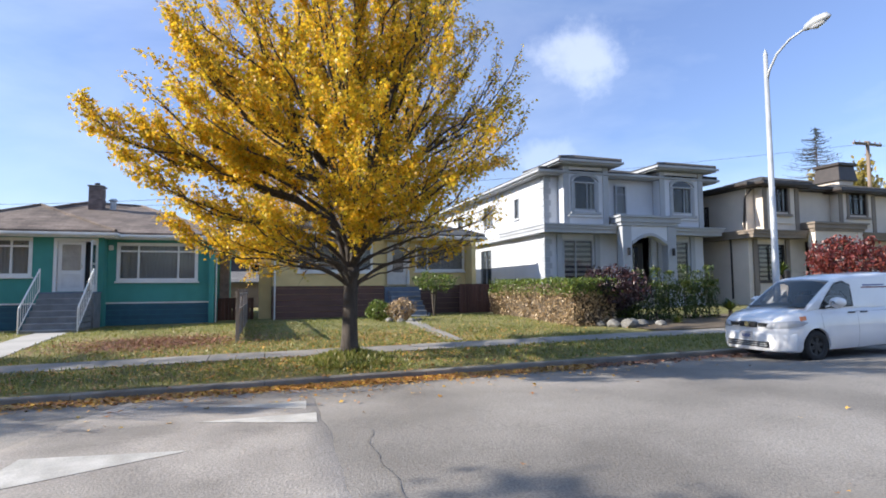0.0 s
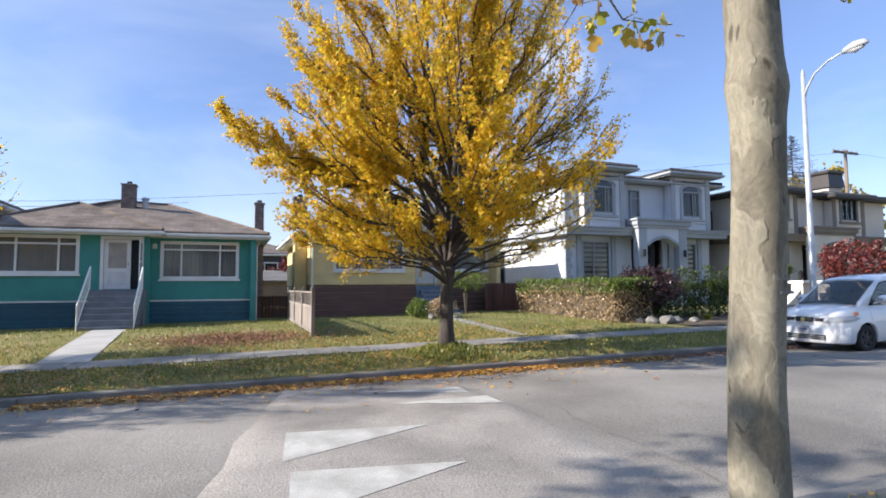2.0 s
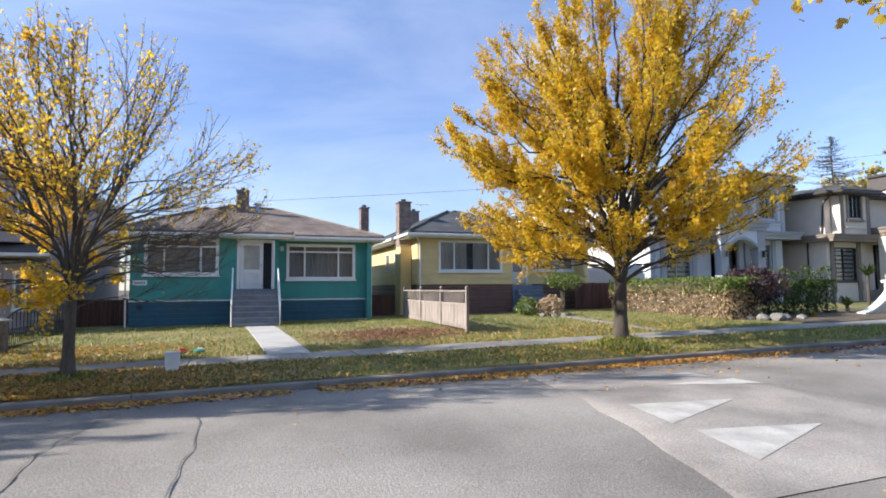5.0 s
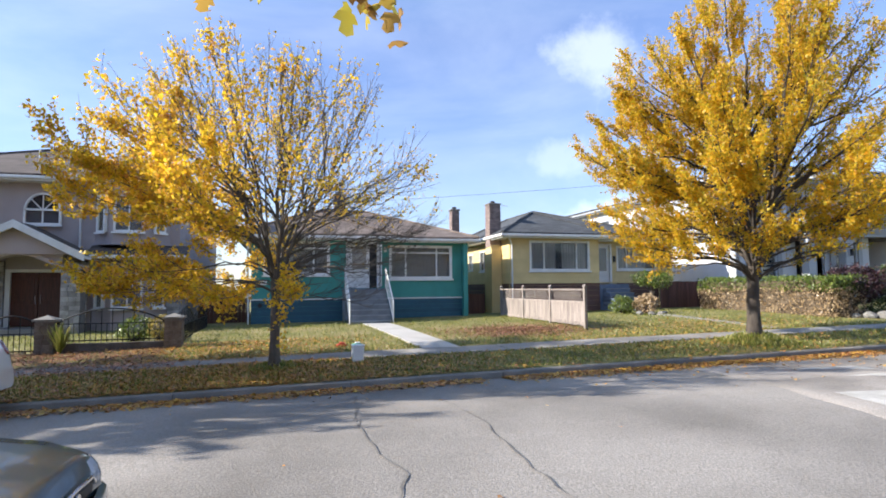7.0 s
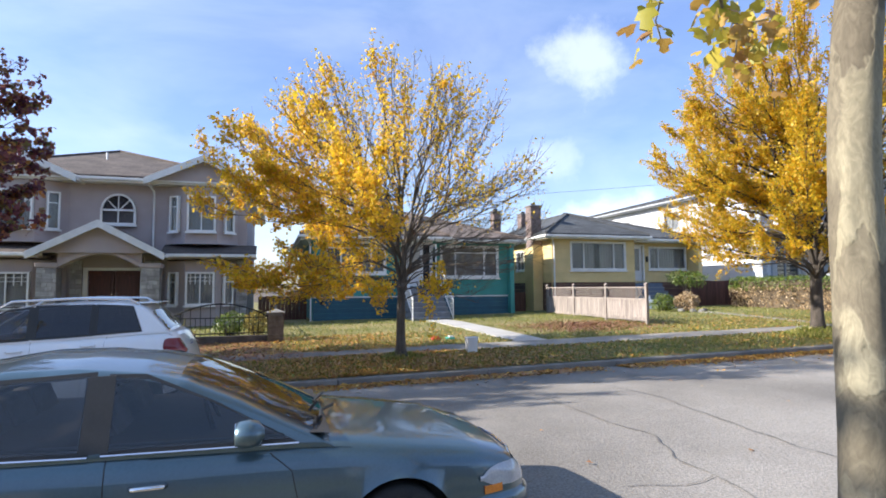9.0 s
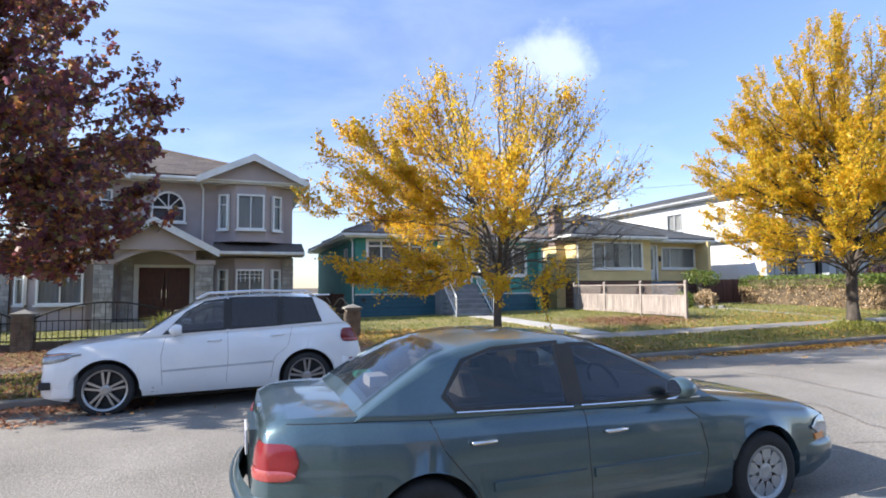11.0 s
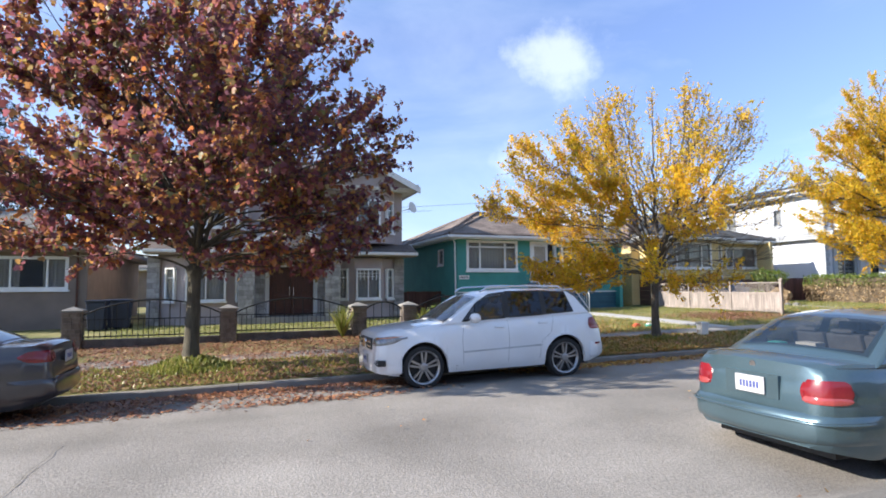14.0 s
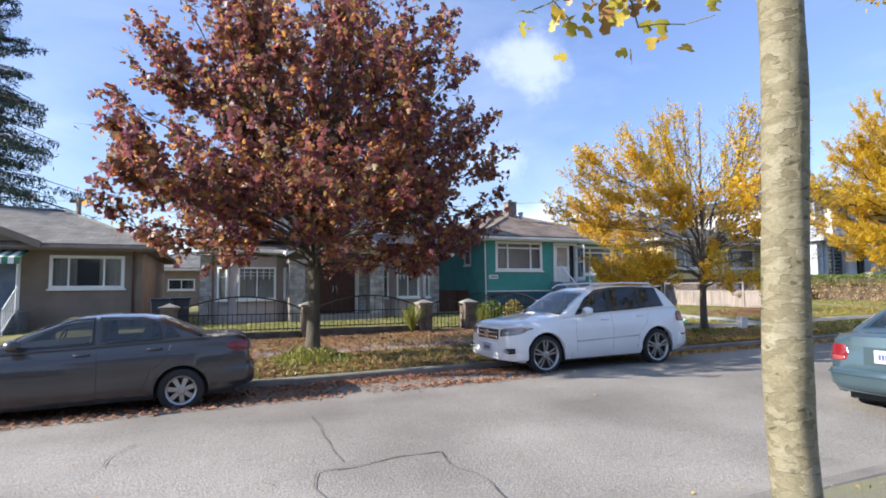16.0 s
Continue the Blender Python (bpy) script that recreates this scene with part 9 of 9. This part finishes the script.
s.wrap("headlamp", 0.06, 1, 0.42, 0, 0.67, 0.81, 0.62, "clear_lens", label="clear swept-back headlamp", slant=0.06)
s.patch("turn_lamp", [(0.52, 0.84), (0.52, 0.93), (0.66, 0.94), (0.66, 0.86)], "amber_lens", 0.014)
part("grille", MB().box(-0.02, 0.04, -0.22, 0.22, 0.70, 0.82), "plastic", s.T, bevel=0.02)
for sy_ in (-1, 1):
    part("upper_intake", MB().box(-0.015, 0.05, sy_ * 0.36 - 0.1, sy_ * 0.36 + 0.1, 0.72, 0.80), "plastic", s.T, bevel=0.015)
part("badge", MB().tube([(-0.025, 0, 0.76), (-0.04, 0, 0.76)], 0.06, 16), "chrome", s.T)
part("front_bumper", MB().prism([(0.42, -0.84), (0.15, -0.76), (0.0, -0.58), (-0.045, -0.3), (-0.05, 0), (-0.045, 0.3), (0.0, 0.58), (0.15, 0.76), (0.42, 0.84)], 2, 0.22, 0.60), "car_white", s.T, bevel=0.04, smooth=True)
part("lower_grille", MB().box(-0.055, 0.0, -0.52, 0.52, 0.30, 0.42), "plastic", s.T, bevel=0.015)
for zz in (0.34, 0.38):
    part("grille_bar", MB().box(-0.06, -0.05, -0.5, 0.5, zz - 0.007, zz + 0.007), "steel", s.T)
s.plate(-0.06, 0.53, -1)
part("sign_bar", MB().add([(x, -(s.cab_w(x, z) + 0.006), z) for x, z in ((2.4, 1.48), (3.2, 1.48), (3.2, 1.51), (2.4, 1.51))], [(0, 1, 2, 3)]), "red_lens", s.T, "red and blue lettering bars")
part("sign_bar", MB().add([(x, -(s.cab_w(x, z) + 0.006), z) for x, z in ((2.45, 1.53), (3.1, 1.53), (3.1, 1.56), (2.45, 1.56))], [(0, 1, 2, 3)]), "plate_ink", s.T)
s.wheel_set(6, "plastic", 0.2, 3)
s.place(9.93, 8.72 + 0.86, gz(12, 9.4) - 0.03, False)

# dark grey sedan
s = Car("sedan", "dark grey four-door sedan with silver alloys on fallen leaves", 4.54, 1.74,
        [(0, 0.50), (0.03, 0.64), (0.12, 0.74), (0.4, 0.82), (0.9, 0.91), (1.2, 0.96), (1.5, 0.98), (3.5, 1.06), (3.8, 1.07), (4.35, 1.07), (4.46, 1.02), (4.5, 0.85), (4.54, 0.6)], 0.95,
        [(1.0, 0.92), (1.3, 1.07), (1.7, 1.26), (2.0, 1.375), (2.25, 1.42), (2.6, 1.44), (3.0, 1.425), (3.3, 1.36), (3.65, 1.20), (3.95, 1.06)],
        [(0, 0.70), (0.05, 0.80), (0.15, 0.88), (0.4, 0.95), (0.9, 1.0), (3.7, 1.0), (4.2, 0.96), (4.45, 0.88), (4.54, 0.76)], 0.40,
        (0.95, 3.55), 0.315, 0.365, [(0, 0.26), (0.3, 0.2), (4.1, 0.22), (4.54, 0.34)], "car_grey").build()
s.glass("windshield", 1.12, 2.04, 0.10, "glass_car")
s.glass("rear_window", 3.22, 3.84, 0.10, "glass_car")
s.side_glass([(1.5, 1.02), (2.42, 1.045), (2.42, 1.385), (2.18, 1.37), (1.86, 1.24)], "glass_car")
s.side_glass([(2.52, 1.045), (3.28, 1.075), (3.24, 1.31), (3.0, 1.375), (2.52, 1.39)], "glass_car")
s.side_glass([(3.32, 1.08), (3.52, 1.10), (3.42, 1.21), (3.32, 1.28)], "glass_car")
s.seam([(1.4, 0.92), (1.34, 0.7), (1.4, 0.28)])
s.seam([(2.47, 1.0), (2.48, 0.6), (2.46, 0.26)])
s.seam([(3.42, 1.02), (3.36, 0.8), (3.14, 0.62), (3.02, 0.3)])
s.handles([(2.3, 0.90), (3.2, 0.93)], "car_grey")
s.mirrors(1.5, 1.0, "car_grey", 1.1)
s.wrap("headlamp", 0.06, 1, 0.42, 0, 0.58, 0.70, 0.5, "clear_lens", label="clear headlamp", slant=0.04)
s.wrap("tail_lamp", 4.50, -1, 0.46, 0, 0.84, 1.0, 0.34, "red_lens", label="red tail lamp")
s.band("rear_bumper", -1, 4.05, 0.34, 0.62, 0.03, "car_grey", 0.05)
part("front_bumper", MB().prism([(0.42, -0.84), (0.15, -0.78), (0.0, -0.6), (-0.04, 0), (0.0, 0.6), (0.15, 0.78), (0.42, 0.84)], 2, 0.24, 0.55), "car_grey", s.T, bevel=0.04, smooth=True)
s.plate(4.55, 0.86, 1)
s.wheel_set(7, "alloy", 0.205, 1)
s.place(-24.38 - 3.55, 9.06 + 0.87, gz(-26, 9.6) - 0.06, False)


# ---- street furniture and small things ----
def lamp_post():
    x, y = 12.85, 11.43
    z = gz(x, y)
    T = thing("street_lamp", (x, y, z), "tall tapered pale steel street lamp with curved arm", "street lamp")
    part("base_plate", MB().box(x - 0.18, x + 0.18, y - 0.18, y + 0.18, z - 0.02, z + 0.05), "steel", T, bevel=0.01)
    for sx in (-0.13, 0.13):
        for sy_ in (-0.13, 0.13):
            part("bolt", MB().tube([(x + sx, y + sy_, z + 0.05), (x + sx, y + sy_, z + 0.1)], 0.02, 6), "steel", T)
    part("pole", MB().tube([(x, y, z + 0.04), (x, y, z + 0.5), (x, y, 7.95)], [0.10, 0.095, 0.055], 14), "steel", T, smooth=True)
    part("finial", MB().tube([(x, y, 7.95), (x, y, 8.0), (x, y, 8.12)], [0.06, 0.05, 0.01], 10), "steel", T)
    part("arm", MB().tube([(x, y, 7.2), (x, y - 0.10, 7.5), (x, y - 0.35, 7.85), (x, y - 0.75, 8.08), (x, y - 1.25, 8.18)], [0.035, 0.033, 0.03, 0.028, 0.026], 10), "steel", T, smooth=True)
    hd = part("lamp_head", MB().tube([(x, y - 1.15, 8.15), (x, y - 1.25, 8.18), (x, y - 1.5, 8.22), (x, y - 1.75, 8.22), (x, y - 1.85, 8.19)], [0.04, 0.09, 0.13, 0.10, 0.03], 14), "steel", T, smooth=True)
    part("lens", MB().tube([(x, y - 1.3, 8.14), (x, y - 1.5, 8.11), (x, y - 1.72, 8.14)], [0.05, 0.09, 0.05], 12), "clear_lens", hd)


lamp_post()


def utility_pole(x, y, h, arm, label):
    T = thing("utility_pole", (x, y, 0), label, "utility pole", "utility poles")
    part("pole", MB().tube([(x, y, 0), (x, y, h)], [0.2, 0.14], 10), "pole_wood", T, smooth=True)
    if arm:
        part("crossarm", MB().box(x - arm, x + arm, y - 0.08, y + 0.08, h - 0.35, h - 0.15), "pole_wood", T)
        for i in range(6):
            q = x - arm + 0.15 + i * (2 * arm - 0.3) / 5
            part("insulator", MB().tube([(q, y, h - 0.15), (q, y, h + 0.02)], 0.05, 8), "trim_b", T)


utility_pole(50.5, 35, 14.3, 1.7, "wooden utility pole with crossarm beyond the houses")
utility_pole(-31.8, 42, 7.4, 0.5, "wooden utility pole behind the brown bungalow")
for i, (a, b) in enumerate((((-31.8, 42, 7.2), (-6, 44, 8.3)), ((-6, 44, 8.3), (50.5, 35, 14.1)), ((-31.8, 42, 6.9), (-6, 44, 7.9)), ((-60, 41, 7.0), (-31.8, 42, 7.2)), ((50.5, 35, 14.1), (90, 33, 14)))):
    n = 18
    pts = [(a[0] + (b[0] - a[0]) * k / n, a[1] + (b[1] - a[1]) * k / n, a[2] + (b[2] - a[2]) * k / n - 0.5 * math.sin(math.pi * k / n)) for k in range(n + 1)]
    solid("power_line", MB().tube(pts, 0.012, 4), "plastic", "thin black overhead power line behind the houses", "cable", "power lines", at=a)

# white plastic tub by the pavement, toys on the lawn
x, y = -8.62, 12.6
z = gz(x, y)
tub = thing("plastic_tub", (x, y, z), "upturned white plastic tub on the boulevard grass", "tub")
part("body", MB().add([(x + sx * w, y + sy_ * w * 0.8, zz) for zz, w in ((z - 0.02, 0.115), (z + 0.36, 0.135)) for sx, sy_ in ((-1, -1), (1, -1), (1, 1), (-1, 1))], [(3, 2, 1, 0), (4, 5, 6, 7)] + [(i, (i + 1) % 4, (i + 1) % 4 + 4, i + 4) for i in range(4)]), "tub", tub, bevel=0.02)
part("rim", MB().box(x - 0.145, x + 0.145, y - 0.118, y + 0.118, z + 0.35, z + 0.38), "tub", tub, bevel=0.01)
for x, y, c, lab in ((-8.7, 15.3, "toy_red", "small red plastic toy on the lawn"), (-8.3, 15.2, "toy_green", "small turquoise plastic toy on the lawn")):
    z = gz(x, y)
    t = thing("toy", (x, y, z), lab, "toy", "toys on the lawn")
    part("body", MB().box(x - 0.13, x + 0.13, y - 0.08, y + 0.08, z + 0.02, z + 0.09), c, t, bevel=0.03)
    part("top", MB().box(x - 0.06, x + 0.08, y - 0.06, y + 0.06, z + 0.088, z + 0.13), "tub" if c == "toy_green" else c, t, bevel=0.02)
for i, (x, y) in enumerate(((16.3, 13.95 + 0.6), (16.7, 14.6), (17.2, 14.5))):
    z = gz(x, y)
    p = thing("flower_pot", (x, y, z), "small turquoise flower pot at the garden edge", "pot", "pots at the garden edge")
    part("pot", MB().tube([(x, y, z - 0.01), (x, y, z + 0.18), (x, y, z + 0.21)], [0.09, 0.13, 0.14], 14), "toy_green" if i < 2 else "tub", p)
    part("soil", MB().tube([(x, y, z + 0.2), (x, y, z + 0.215)], 0.12, 12), "soil", p)


def rock(x, y, r, seed):
    rng = random.Random(seed)
    z = gz(x, y)
    bm = bmesh.new()
    bmesh.ops.create_icosphere(bm, subdivisions=2, radius=r)
    for v in bm.verts:
        v.co *= 1 + 0.28 * noise.noise(v.co * 3.5 / max(r, 0.1) * 0.4 + Vector((seed, 0, 0)))
        v.co.z *= 0.65
    me = bpy.data.meshes.new("rock")
    bm.to_mesh(me)
    bm.free()
    me.materials.append(M["rock"])
    ob = new("rock", me)
    ob.location = (x, y, z + r * 0.35)
    ob.rotation_euler = (0, 0, rng.uniform(0, 6))
    tagged(ob, "grey garden rock among the shrubs", "rock", "garden rocks")


for i, (x, y, r) in enumerate(((4.5, 20.9, 0.16), (4.85, 20.6, 0.14), (5.25, 20.5, 0.15), (5.6, 20.7, 0.13), (10.9, 15.9, 0.24), (11.3, 15.6, 0.3), (11.9, 15.8, 0.22), (10.6, 16.2, 0.16), (12.5, 15.6, 0.18))):
    rock(x, y, r, i)

# garden wall and gate piers of the beige house
gw = thing("garden_wall", (18.5, 16.2, 0.5), "curved white rendered garden wall with capped piers", "wall")
n = 14
curve = [(16.6 + 1.9 * i / n, 0.5 + 1.0 * (i / n) ** 1.7) for i in range(n + 1)]
part("curved_wall", MB().prism(curve + [(18.5, 0.3), (16.6, 0.3)], 1, 16.1, 16.3), "stucco_b", gw)
cope = MB()
for a, b in zip(curve, curve[1:]):
    cope.prism([a, b, (b[0], b[1] + 0.07), (a[0], a[1] + 0.07)], 1, 16.03, 16.37)
part("coping", cope, "white", gw)
for xx in (18.75, 20.3):
    part("gate_pier", MB().box(xx - 0.26, xx + 0.26, 15.95, 16.45, 0.3, 1.78), "stucco_b", gw)
    part("pier_cap", MB().box(xx - 0.34, xx + 0.34, 15.87, 16.53, 1.78, 1.9), "white", gw, bevel=0.02)
    part("pier_lamp", MB().tube([(xx, 16.2, 1.9), (xx, 16.2, 2.0), (xx, 16.2, 2.25), (xx, 16.2, 2.32)], [0.05, 0.09, 0.10, 0.02], 8), "iron", gw)
mul = sheet(11.3, 19.0, span(14.25, 18.2, 0.5), 0.03, 0.5, 0.04)
solid("flower_bed", mul, "soil", "dark bark mulch bed under the shrubs", "flower bed", kind="structure", at=(0, 0, 0), smooth=True)
